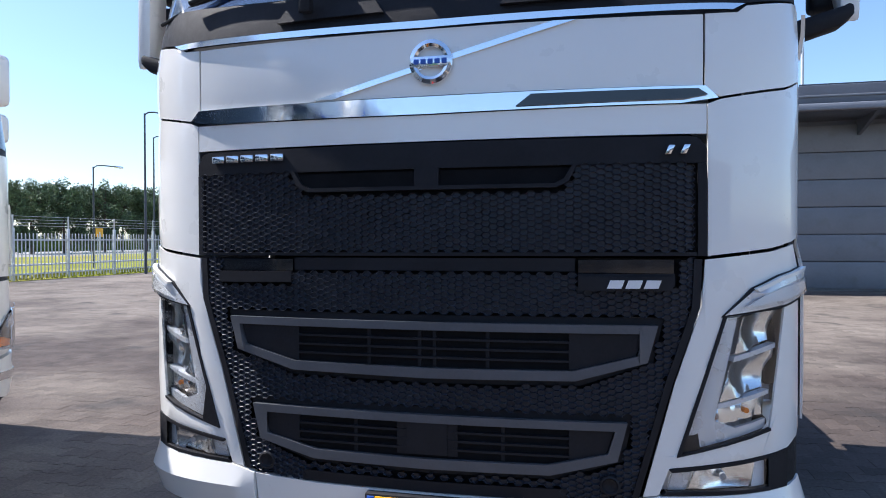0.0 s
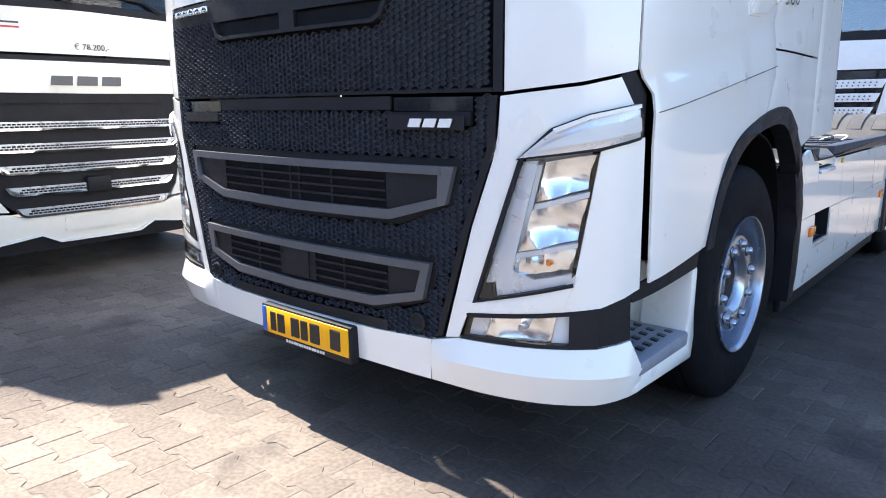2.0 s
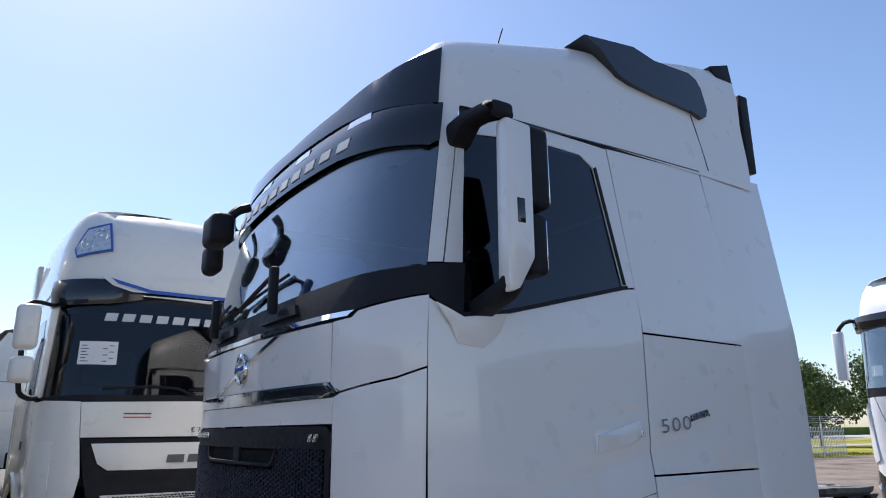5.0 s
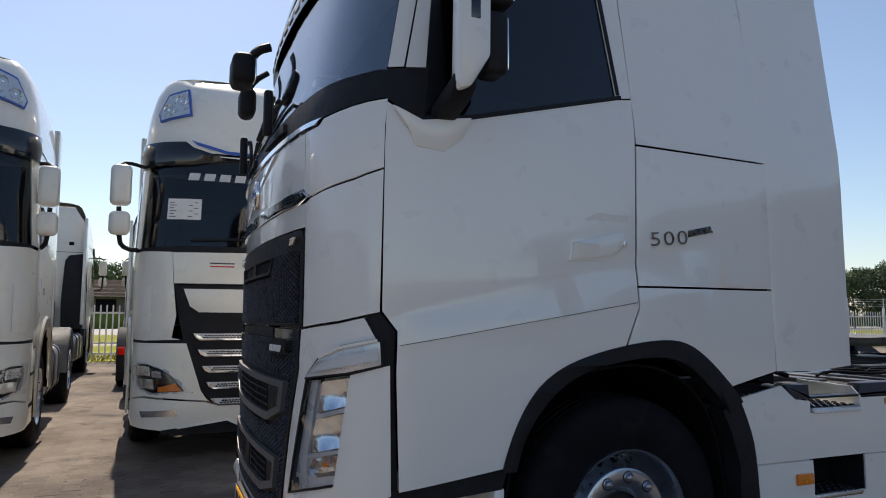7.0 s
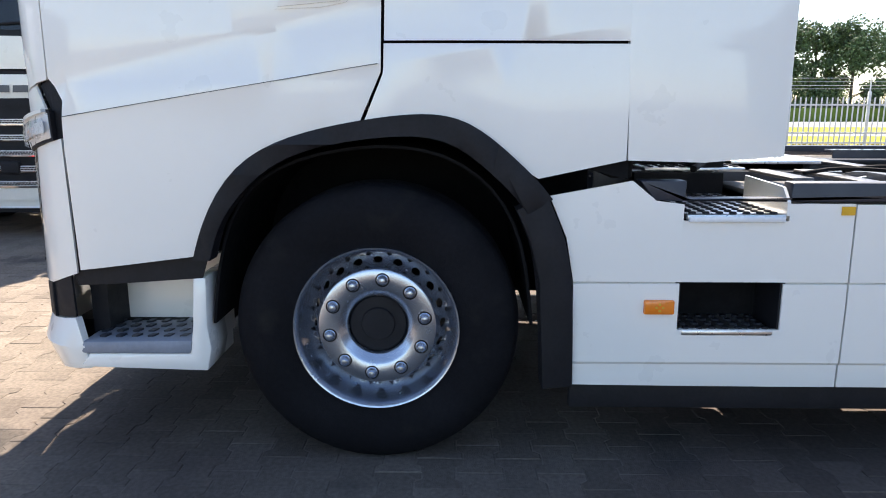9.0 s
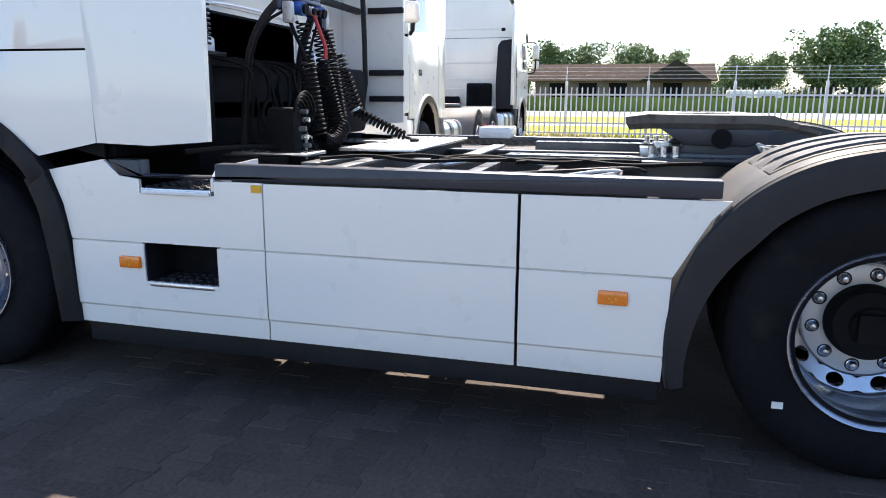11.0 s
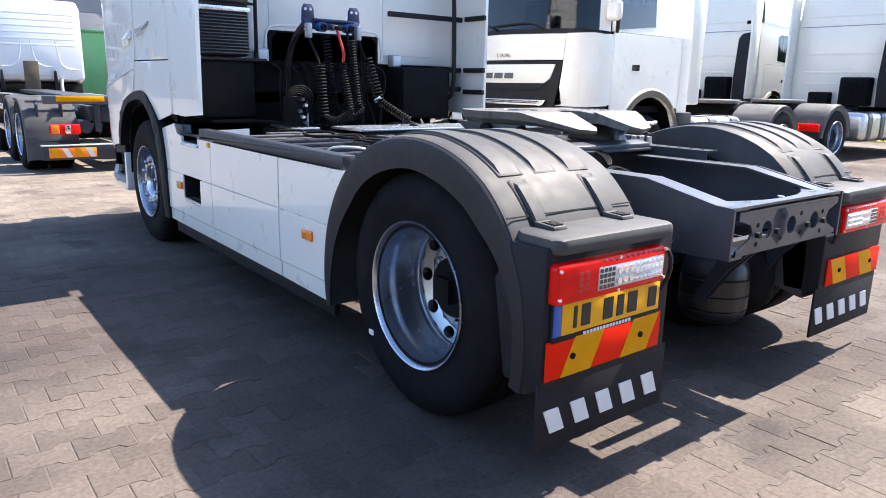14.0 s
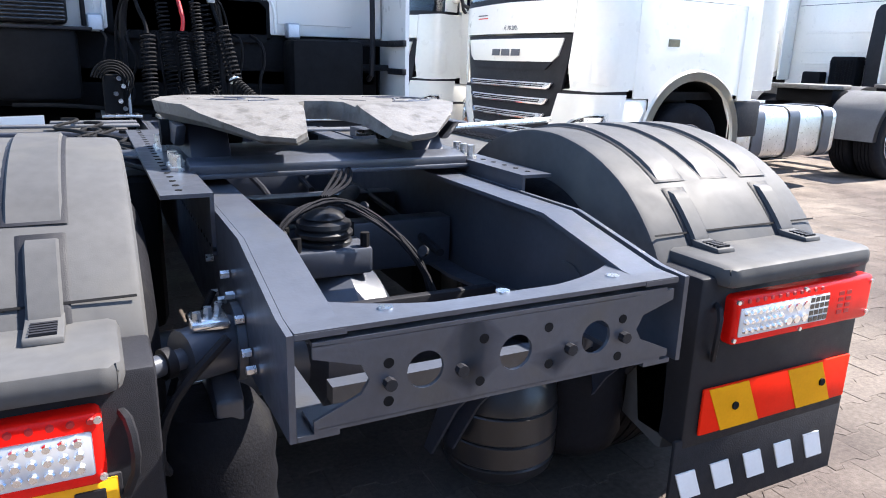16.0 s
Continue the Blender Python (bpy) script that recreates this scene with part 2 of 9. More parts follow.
FIELD = mat("green_crop_field", (0.10, 0.15, 0.035), 0.9, 0, 0.2, 0.2, 0.6, 20, spec=0.05)
ASPH = mat("pale_road", (0.33, 0.32, 0.30), 0.9, 0, 0.1, 0.3)
BARK = mat("bark", (0.09, 0.07, 0.05), 0.9, 0, 0.25, 3, 0.5, 30)
# both greens are lifted and blued for the haze of distance
LEAF = mat("hazy_leaves", (0.13, 0.18, 0.075), 0.6, 0, 0.2, 0.6, island=0.45, spec=0.2)
LEAF2 = mat("hazy_darker_leaves", (0.10, 0.14, 0.07), 0.6, 0, 0.2, 0.6, island=0.45, spec=0.2)
THATCH = mat("brown_roof", (0.045, 0.035, 0.030), 0.95, 0, 0.2, 1.5, 0.4, 20, spec=0.02)
WALLB = mat("barn_wall", (0.16, 0.12, 0.10), 0.85, 0, 0.2, 1.5)


# ---- building helpers ----
def mesh_of(name, bm, smooth=35):
    bmesh.ops.recalc_face_normals(bm, faces=bm.faces[:])
    me = bpy.data.meshes.new(name)
    bm.to_mesh(me)
    bm.free()
    if smooth:
        me.polygons.foreach_set("use_smooth", [True] * len(me.polygons))
        me.set_sharp_from_angle(angle=radians(smooth))
    return me


def thing(name, label, category, group="", kind="", at=None):
    ob = new(name)
    ob.empty_display_size = 0.2
    if at is not None:
        ob.matrix_world = at
    return tagged(ob, label, category, group, kind)


def part(name, bm, material, parent=None, label="", smooth=35, at=None):
    me = bm if isinstance(bm, bpy.types.Mesh) else mesh_of(name, bm, smooth)
    if not me.materials:
        me.materials.append(material)
    ob = new(name, me)
    if parent:
        ob.parent = parent
    if at is not None:
        ob.matrix_basis = at
    if label:
        ob["label"] = label
    return ob


def pieces(name, bm, material, parent, smooth=35):
    """Links every loose piece of a bmesh as a part of its own."""
    seen = set()
    bm.verts.index_update()
    todo = list(bm.verts)
    for v in todo:
        if v in seen:
            continue
        isle, stack = [], [v]
        seen.add(v)
        while stack:
            q = stack.pop()
            isle.append(q)
            for e in q.link_edges:
                o = e.other_vert(q)
                if o not in seen:
                    seen.add(o)
                    stack.append(o)
        ids = {q.index: k for k, q in enumerate(isle)}
        me = bpy.data.meshes.new(name)
        me.from_pydata([tuple(q.co) for q in isle], [], [[ids[w.index] for w in f.verts] for f in {f for q in isle for f in q.link_faces}])
        if smooth:
            me.polygons.foreach_set("use_smooth", [True] * len(me.polygons))
            me.set_sharp_from_angle(angle=radians(smooth))
        part(name, me, material, parent)
    bm.free()


def cube(bm, x0, x1, y0, y1, z0, z1, bevel=0.0, seg=2, m=None):
    (x0, x1), (y0, y1), (z0, z1) = sorted((x0, x1)), sorted((y0, y1)), sorted((z0, z1))
    r = bmesh.ops.create_cube(bm, size=1)
    for v in r["verts"]:
        v.co = Vector(((x0 + x1) / 2 + v.co.x * (x1 - x0), (y0 + y1) / 2 + v.co.y * (y1 - y0), (z0 + z1) / 2 + v.co.z * (z1 - z0)))
        if m:
            v.co = m @ v.co
    if bevel:
        es = list({e for v in r["verts"] for e in v.link_edges})
        bmesh.ops.bevel(bm, geom=es, offset=bevel, segments=seg, affect="EDGES", profile=0.5)
    return bm


def block(x0, x1, y0, y1, z0, z1, bevel=0.0, seg=2, m=None):
    return cube(bmesh.new(), x0, x1, y0, y1, z0, z1, bevel, seg, m)


def cone(bm, p, q, r0, r1=None, seg=24):
    p, q = Vector(p), Vector(q)
    d = q - p
    m = Matrix.Translation((p + q) / 2) @ d.to_track_quat("Z", "Y").to_matrix().to_4x4()
    bmesh.ops.create_cone(bm, cap_ends=True, segments=seg, radius1=r0, radius2=r0 if r1 is None else r1, depth=d.length, matrix=m)
    return bm


def rod(p, q, r, seg=16, r1=None):
    return cone(bmesh.new(), p, q, r, r1, seg)


def prism(poly, axis, a, b, bevel=0.0, bm=None):
    """A polygon drawn in the two other axes, drawn out along one axis from a to b."""
    bm = bm or bmesh.new()
    put = {"x": lambda u, v, w: (w, u, v), "y": lambda u, v, w: (u, w, v), "z": lambda u, v, w: (u, v, w)}[axis]
    lo = [bm.verts.new(put(u, v, a)) for u, v in poly]
    hi = [bm.verts.new(put(u, v, b)) for u, v in poly]
    fs = [bm.faces.new(lo), bm.faces.new(hi[::-1])]
    n = len(poly)
    for i in range(n):
        fs.append(bm.faces.new((lo[i], lo[(i + 1) % n], hi[(i + 1) % n], hi[i])))
    bmesh.ops.recalc_face_normals(bm, faces=fs)
    if bevel:
        es = [e for e in {e for f in fs for e in f.edges} if len(e.link_faces) == 2 and e.calc_face_angle(0) > 0.5]
        bmesh.ops.bevel(bm, geom=es, offset=bevel, segments=2, affect="EDGES", profile=0.5)
    return bm


def lathe(profile, seg=48, bm=None, origin=(0, 0, 0), closed=False):
    """Turns (x, r) pairs about the x axis."""
    bm = bm or bmesh.new()
    o = Vector(origin)
    rings = []
    for x, r in profile:
        rings.append([bm.verts.new(o + Vector((x, r * math.cos(2 * math.pi * k / seg), r * math.sin(2 * math.pi * k / seg)))) for k in range(seg)])
    pairs = list(zip(rings, rings[1:])) + ([(rings[-1], rings[0])] if closed else [])
    for a, b in pairs:
        for k in range(seg):
            bm.faces.new((a[k], a[(k + 1) % seg], b[(k + 1) % seg], b[k]))
    return bm


def tube(points, r, seg=8, bm=None, smooth=1):
    """A round bar along points."""
    bm = bm or bmesh.new()
    P = [Vector(p) for p in points]
    for _ in range(smooth):
        Q = [P[0]]
        for a, b in zip(P, P[1:]):
            Q += [a * 0.75 + b * 0.25, a * 0.25 + b * 0.75]
        P = Q + [P[-1]]
    up = Vector((0.13, 0.31, 1)).normalized()
    prev = None
    for i, p in enumerate(P):
        d = (P[min(i + 1, len(P) - 1)] - P[max(i - 1, 0)]).normalized()
        if prev is None:
            u = d.cross(up).normalized()
        else:
            u = (u - d * u.dot(d)).normalized()
        v = d.cross(u)
        ring = [bm.verts.new(p + (u * math.cos(2 * math.pi * k / seg) + v * math.sin(2 * math.pi * k / seg)) * r) for k in range(seg)]
        if prev:
            for k in range(seg):
                bm.faces.new((prev[k], prev[(k + 1) % seg], ring[(k + 1) % seg], ring[k]))
        else:
            bm.faces.new(ring[::-1])
        prev = ring
    bm.faces.new(prev)
    return bm


def coil(p, q, turns, R, r, sag=0.0):
    p, q = Vector(p), Vector(q)
    d = (q - p).normalized()
    u = d.cross(Vector((0.3, 1, 0.2))).normalized()
    v = d.cross(u)
    pts = []
    n = turns * 9
    for i in range(n + 1):
        f = i / n
        a = 2 * math.pi * turns * f
        pts.append(p.lerp(q, f) + (u * math.cos(a) + v * math.sin(a)) * R - Vector((0, 0, sag * math.sin(math.pi * f))))
    return tube(pts, r, 5, smooth=0)


def words(text, size, depth=0.003, shear=0.0):
    """A mesh of the built-in font in the x-z plane, lower left corner at the origin, facing -y."""
    cu = bpy.data.curves.new("words", "FONT")
    cu.body, cu.size, cu.extrude, cu.shear = text, size, depth, shear
    ob = bpy.data.objects.new("words", cu)
    scene.collection.objects.link(ob)
    me = bpy.data.meshes.new_from_object(ob.evaluated_get(bpy.context.evaluated_depsgraph_get()))
    bpy.data.objects.remove(ob)
    me.transform(Matrix.Rotation(radians(90), 4, "X"))
    return me


def lerp_table(tab, v):
    for (a, p), (b, q) in zip(tab, tab[1:]):
        if v <= b:
            return p + (q - p) * max(0.0, min(1.0, (v - a) / (b - a)))
    return tab[-1][1]


def smooth01(a, b, v):
    f = max(0.0, min(1.0, (v - a) / (b - a)))
    return f * f * (3 - 2 * f)


class Shell:
    """A cab's outer skin: a plan outline from the middle of the front round the left corner to the back, leaning above a sill height."""

    def __init__(self, outline, sill, lean, tumble, tuck=0.35, tucked=0.0):
        P = [Vector(p) for p in outline]
        P = [Vector((-P[1].x, P[1].y))] + P + [2 * P[-1] - P[-2]]
        D = []
        for i in range(1, len(P) - 2):
            a, b, c, d = P[i - 1:i + 3]
            for k in range(12):
                t = k / 12
                D.append(0.5 * ((2 * b) + (-a + c) * t + (2 * a - 5 * b + 4 * c - d) * t * t + (-a + 3 * b - 3 * c + d) * t ** 3))
        D.append(P[-2])
        self.D, self.S = D, [0.0]
        for a, b in zip(D, D[1:]):
            self.S.append(self.S[-1] + (b - a).length)
        self.sill, self.lean, self.tumble, self.tuck, self.tucked = sill, lean, tumble, tuck, tucked

    def plan(self, s):
        sg, s = (1 if s >= 0 else -1), abs(s)
        i = int(np.searchsorted(self.S, s)) - 1
        i = max(0, min(len(self.D) - 2, i))
        f = (s - self.S[i]) / (self.S[i + 1] - self.S[i])
        p = self.D[i].lerp(self.D[i + 1], f)
        t = (self.D[min(i + 2, len(self.D) - 1)] - self.D[max(i - 1, 0)]).normalized()
        n = Vector((t.y, -t.x))
        return Vector((p.x * sg, p.y)), Vector((n.x * sg, n.y))

    def at(self, s, z, off=0.0):
        p, n = self.plan(s)
        k = max(0.0, z - self.sill)
        x = p.x * (1 - self.tumble * k)
        y = p.y + self.lean * k * (1 - smooth01(1.15, 1.95, abs(s)))
        low = max(0.0, self.tuck - z) / max(self.tuck, 0.01)
        return Vector((x + n.x * (off - self.tucked * low), y + n.y * (off - self.tucked * low), z))

    def skin(self, poly, off=0.0, thick=0.012, step=0.07, flip=1, lip=0.004, depth=None, cuts=()):
        """A panel of that (s, z) outline with a rounded edge. flip -1: the other side of the cab. depth: an extra offset by (s, z)."""
        b = bmesh.new()
        f = b.faces.new([b.verts.new((s, z, 0)) for s, z in poly])
        if lip:
            bmesh.ops.inset_region(b, faces=[f], thickness=0.007, use_even_offset=True)
        ss, zs = [p[0] for p in poly], [p[1] for p in poly]
        for ax, lo, hi in ((0, min(ss), max(ss)), (1, min(zs), max(zs))):
            st = step if ax == 0 else step * 2.2
            n = int((hi - lo) / st)
            for k in range(1, n + 1):
                co, no = [0, 0, 0], [0, 0, 0]
                co[ax], no[ax] = lo + (hi - lo) * k / (n + 1), 1
                bmesh.ops.bisect_plane(b, geom=b.verts[:] + b.edges[:] + b.faces[:], plane_co=co, plane_no=no)
        for (s0, z0), (s1, z1) in cuts:
            bmesh.ops.bisect_plane(b, geom=b.verts[:] + b.edges[:] + b.faces[:], plane_co=(s0, z0, 0), plane_no=(z0 - z1, s1 - s0, 0))
        b.verts.index_update()
        rim = {v.index for e in b.edges if len(e.link_faces) < 2 for v in e.verts}
        out = bmesh.new()
        top, low = [], []
        for v in b.verts:
            s, z = v.co.x, v.co.y
            d = off + (depth(s, z) if depth else 0)
            for store, o in ((top, d - (lip if v.index in rim else 0)), (low, d - thick)):
                p = self.at(s, z, o)
                store.append(out.verts.new((p.x * flip, p.y, p.z)))
        for f in b.faces:
            ids = [v.index for v in f.verts]
            out.faces.new([top[i] for i in ids])
            out.faces.new([low[i] for i in ids[::-1]])
        for e in b.edges:
            if len(e.link_faces) < 2:
                i, j = (v.index for v in e.verts)
                out.faces.new((top[i], top[j], low[j], low[i]))
        b.free()
        bmesh.ops.triangulate(out, faces=[f for f in out.faces if len(f.verts) > 4])
        return out


def both(poly):
    """A polygon of the right half, from the middle line round to it, closed with its mirror image."""
    return list(poly) + [(-s, z) for s, z in reversed(poly) if abs(s) > 1e-6]


# ---- wheels ----
def holed(bm, r0, x0, r1, x1, n, rad, tang, back=0.03):
    """A conical ring with n oval holes that go through it."""
    rm = (r0 + r1) / 2
    for k in range(n):
        a0 = 2 * math.pi * k / n
        half = math.pi / n
        rim, hole, deep = [], [], []
        m = 20
        for i in range(m):
            t = 2 * math.pi * i / m
            c, s = math.cos(t), math.sin(t)
            q = 1 / max(abs(c), abs(s))
            for store, rr, aa, dx in ((rim, rm + s * q * (r1 - r0) / 2, a0 + c * q * half, 0), (hole, rm + s * rad, a0 + c * tang / rm, 0), (deep, rm + s * rad, a0 + c * tang / rm, -back)):
                x = x0 + (x1 - x0) * (rr - r0) / (r1 - r0) + dx
                store.append(bm.verts.new((x, rr * math.cos(aa), rr * math.sin(aa))))
        for i in range(m):
            j = (i + 1) % m
            bm.faces.new((rim[i], rim[j], hole[j], hole[i]))
            bm.faces.new((hole[i], hole[j], deep[j], deep[i]))
    bmesh.ops.remove_doubles(bm, verts=bm.verts[:], dist=0.0006)
    return bm


TYRE = [(-0.14, 0.27), (-0.152, 0.32), (-0.158, 0.37), (-0.157, 0.41), (-0.15, 0.44), (-0.136, 0.468), (-0.122, 0.482), (-0.108, 0.488)]
for g in (-0.072, -0.026, 0.02, 0.066):
    TYRE += [(g, 0.492), (g + 0.002, 0.479), (g + 0.009, 0.479), (g + 0.011, 0.492)]
TYRE += [(0.108, 0.488), (0.122, 0.482), (0.136, 0.468), (0.15, 0.44), (0.157, 0.41), (0.158, 0.37), (0.152, 0.32), (0.14, 0.27)]
tyre_mesh = mesh_of("tyre", lathe(TYRE, 72))
nut_bm = lathe([(0, 0.0), (0, 0.017), (0.004, 0.017), (0.006, 0.0145), (0.022, 0.0135), (0.029, 0.008), (0.031, 0.0)], 12)
nut_mesh = mesh_of("wheel_nut", nut_bm)
nut_mesh.transform(Matrix.Diagonal((0.8, 1.2, 1.2, 1)))


def rim_front():
    bm = lathe([(0.12, 0.2835), (0.142, 0.2845), (0.154, 0.2865), (0.160, 0.2845), (0.158, 0.279), (0.148, 0.272), (0.132, 0.268), (0.10, 0.265), (0.07, 0.258), (0.045, 0.251), (0.03, 0.240)], 72)
    holed(bm, 0.208, 0.112, 0.240, 0.03, 20, 0.0095, 0.0165)
    lathe([(0.112, 0.208), (0.124, 0.203), (0.127, 0.196), (0.127, 0.138), (0.122, 0.130), (0.106, 0.108), (0.100, 0.104), (0.06, 0.1035)], 72, bm)
    return mesh_of("rim", bm)


def rim_rear():
    bm = lathe([(0.12, 0.296), (0.145, 0.2975), (0.154, 0.300), (0.160, 0.2975), (0.157, 0.291), (0.146, 0.284), (0.13, 0.2805), (0.09, 0.279), (0.076, 0.276), (0.066, 0.270), (0.05, 0.268), (0.0, 0.266), (-0.035, 0.264), (-0.052, 0.262), (-0.058, 0.257), (-0.064, 0.262), (-0.075, 0.2605)], 72)
    holed(bm, 0.208, -0.100, 0.2605, -0.075, 10, 0.0235, 0.031)
    lathe([(-0.100, 0.208), (-0.112, 0.204), (-0.114, 0.10)], 72, bm)
    return mesh_of("rim", bm)


hub_f = mesh_of("hub", lathe([(0.04, 0.1035), (0.078, 0.1025), (0.086, 0.097), (0.088, 0.06), (0.096, 0.056), (0.098, 0.0)], 40))
hub_r = mesh_of("hub", lathe([(-0.12, 0.134), (-0.075, 0.133), (-0.068, 0.127), (-0.04, 0.125), (-0.03, 0.118), (-0.026, 0.07), (-0.012, 0.064), (-0.008, 0.0)], 40))
flange_mesh = mesh_of("wheel_flange", lathe([(-0.112, 0.12), (-0.1, 0.122), (-0.0985, 0.126), (-0.0985, 0.196), (-0.101, 0.201), (-0.112, 0.2025)], 56))
flange_mesh.materials.append(FLANGE)
ring_mesh = mesh_of("nut_seat", lathe([(0, 0.018), (0.0015, 0.018), (0.0015, 0.0245), (0, 0.0245)], 20, closed=True))
ring_mesh.materials.append(DEEP)
RIMF, RIMR = rim_front(), rim_rear()
for me, ma in ((tyre_mesh, RUBBER), (nut_mesh, RIM), (hub_f, BLACKP), (hub_r, DEEP), (RIMF, RIM), (RIMR, RIM)):
    me.materials.append(ma)


def wheel(parent, x, y, z, side, rear=False, nuts=True):
    """A wheel as a part of a truck: side +1 turns its outer face to +x."""
    turn = pose(x, y, z, 0, 0, 0 if side > 0 else 180)
    w = part("wheel", block(-0.02, 0.02, -0.05, 0.05, -0.05, 0.05), DEEP, parent, at=turn)
    part("tyre", tyre_mesh, RUBBER, w)
    part("rim", RIMR if rear else RIMF, RIM, w)
    part("hub", hub_r if rear else hub_f, BLACKP, w)
    if rear:
        part("wheel_flange", flange_mesh, FLANGE, w)
    if nuts:
        for k in range(10):
            a = 2 * math.pi * (k + 0.3) / 10
            part("wheel_nut", nut_mesh, RIM, w, at=pose(-0.099 if rear else 0.126, 0.1675 * math.cos(a), 0.1675 * math.sin(a)))
            part("nut_seat", ring_mesh, DEEP, w, at=pose(-0.0985 if rear else 0.1265, 0.1675 * math.cos(a), 0.1675 * math.sin(a)))
    return w


# ---- the white tractor unit that the camera walks round ----
truck = thing("tractor_truck", "white two-axle tractor truck with a high sleeper cab, parked on pavers", "truck")
cab = Shell([(0, 0), (0.3, 0.004), (0.6, 0.022), (0.85, 0.052), (1.0, 0.092), (1.1, 0.145), (1.17, 0.205), (1.21, 0.27), (1.232, 0.36), (1.244, 0.5), (1.25, 0.8), (1.252, 1.4), (1.238, 2.15), (1.222, 2.66)], 2.05, 0.205, 0.098, 0.5, 0.02)

# front panels
part("front_hatch", cab.skin(both([(0, 1.80), (0.888, 1.80), (0.888, 2.022), (0, 2.022)]), 0.002), PAINT, truck)
part("centre_band", cab.skin(both([(0, 1.648), (0.90, 1.648), (0.90, 1.742), (0, 1.735)]), 0.0), PAINT, truck)
for sg in (1, -1):
    part("upper_corner_panel", cab.skin([(0.895, 1.79), (0.945, 1.765), (1.19, 1.806), (1.303, 1.842), (1.307, 2.10), (1.03, 2.052), (1.0, 2.03), (0.895, 2.024)], 0.002, flip=sg), PAINT, truck)
    part("lower_corner_panel", cab.skin([(0.905, 1.262), (1.13, 1.286), (1.294, 1.318), (1.302, 1.834), (1.19, 1.798), (0.945, 1.757), (0.905, 1.742)], 0.0, flip=sg), PAINT, truck)
    part("lamp_surround", cab.skin([(0.895, 1.25), (1.13, 1.275), (1.238, 1.297), (1.285, 1.218), (1.046, 1.158), (0.953, 1.07), (0.806, 0.622), (1.12, 0.70), (1.187, 1.094), (1.333, 1.130), (1.341, 0.680), (1.2, 0.634), (0.785, 0.586), (0.752, 0.50), (0.703, 0.492), (0.802, 0.86), (0.884, 1.10)], 0.004, flip=sg), PAINT, truck)
    part("bumper_corner", cab.skin([(0.655, 0.476), (0.75, 0.497), (1.2, 0.508), (1.313, 0.521), (1.352, 0.43), (1.36, 0.345), (1.2, 0.326), (0.83, 0.326), (0.645, 0.332)], 0.012, 0.04, 0.05, sg, 0.012, lambda s, z: 0.02 * math.sin(math.pi * max(0, min(1, (z - 0.32) / 0.19)))), PAINT, truck)
    part("corner_block", cab.skin([(1.2, 0.632), (1.308, 0.67), (1.313, 0.525), (1.2, 0.512)], 0.0, flip=sg), BLACKP, truck)
    part("corner_strip", cab.skin([(1.238, 1.30), (1.294, 1.318), (1.352, 1.25), (1.348, 1.10), (1.367, 0.688), (1.303, 0.688), (1.299, 1.10), (1.288, 1.216)], -0.012, flip=sg), BLACKP, truck)
    part("door_bottom_trim", cab.skin([(1.305, 0.688), (1.367, 0.692), (1.762, 0.742), (1.79, 0.73), (1.77, 0.668), (1.33, 0.635)], -0.01, flip=sg), BLACKP, truck)
part("bumper_middle", cab.skin(both([(0, 0.462), (0.4, 0.464), (0.649, 0.474), (0.639, 0.332), (0, 0.34)]), 0.012, 0.04, 0.08, 1, 0.012, lambda s, z: 0.02 * math.sin(math.pi * max(0, min(1, (z - 0.32) / 0.17)))), PAINT, truck)
part("under_bumper", block(-1.0, 1.0, 0.16, 0.6, 0.3, 0.45), DEEP, truck)

# bright strips, badge and bar
part("chrome_strip", cab.skin(both([(0, 2.026), (0.98, 2.036), (1.02, 2.056), (0, 2.05)]), 0.014, 0.02, lip=0.006), CHROME, truck, "polished chrome strip under the windscreen")
part("chrome_strip", cab.skin(both([(0, 1.738), (0.82, 1.744), (0.936, 1.760), (0.895, 1.798), (0, 1.796)]), 0.012, 0.02, lip=0.008), CHROME, truck, "broad chrome strip over the grille")
part("chrome_inset", cab.skin([(0.3, 1.749), (0.83, 1.755), (0.90, 1.768), (0.87, 1.788), (0.35, 1.787)], 0.013, 0.004, lip=0), GLOSSB, truck)
part("diagonal_bar", cab.skin([(-0.41, 1.803), (-0.335, 1.803), (0.495, 2.02), (0.42, 2.02)], 0.010, 0.01, lip=0.003), CHROME, truck)
bm = lathe([(0, 0.048), (0.012, 0.05), (0.016, 0.06), (0.012, 0.074), (0, 0.076)], 48)
bmesh.ops.rotate(bm, verts=bm.verts[:], matrix=Matrix.Rotation(radians(-90), 3, "Z"))
badge = part("badge", bm, CHROME, truck, "round chrome badge with a cross bar", at=pose(0.02, -0.004, 1.909))
part("badge_plate", block(-0.07, 0.07, -0.016, 0.0, -0.018, 0.018, 0.003), REFL, badge)
bm = bmesh.new()
for k in range(5):
    cube(bm, -0.058 + k * 0.024, -0.040 + k * 0.024, -0.0185, -0.015, -0.009, 0.009, 0.002, 1)
pieces("badge_bar", bm, PLATEB, badge)
for k in range(2):
    bm = prism([(0.766 + k * 0.046, 1.582), (0.786 + k * 0.046, 1.582), (0.800 + k * 0.046, 1.612), (0.780 + k * 0.046, 1.612)], "y", 0.025, 0.045, 0.003)
    part("model_bar", bm, CHROME, truck)
for k in range(5):
    p = cab.at(-0.80 + k * 0.062, 1.61)
    part("name_bar", block(p.x - 0.026, p.x + 0.026, p.y - 0.014, p.y + 0.004, 1.597, 1.625, 0.006), CHROME, truck)

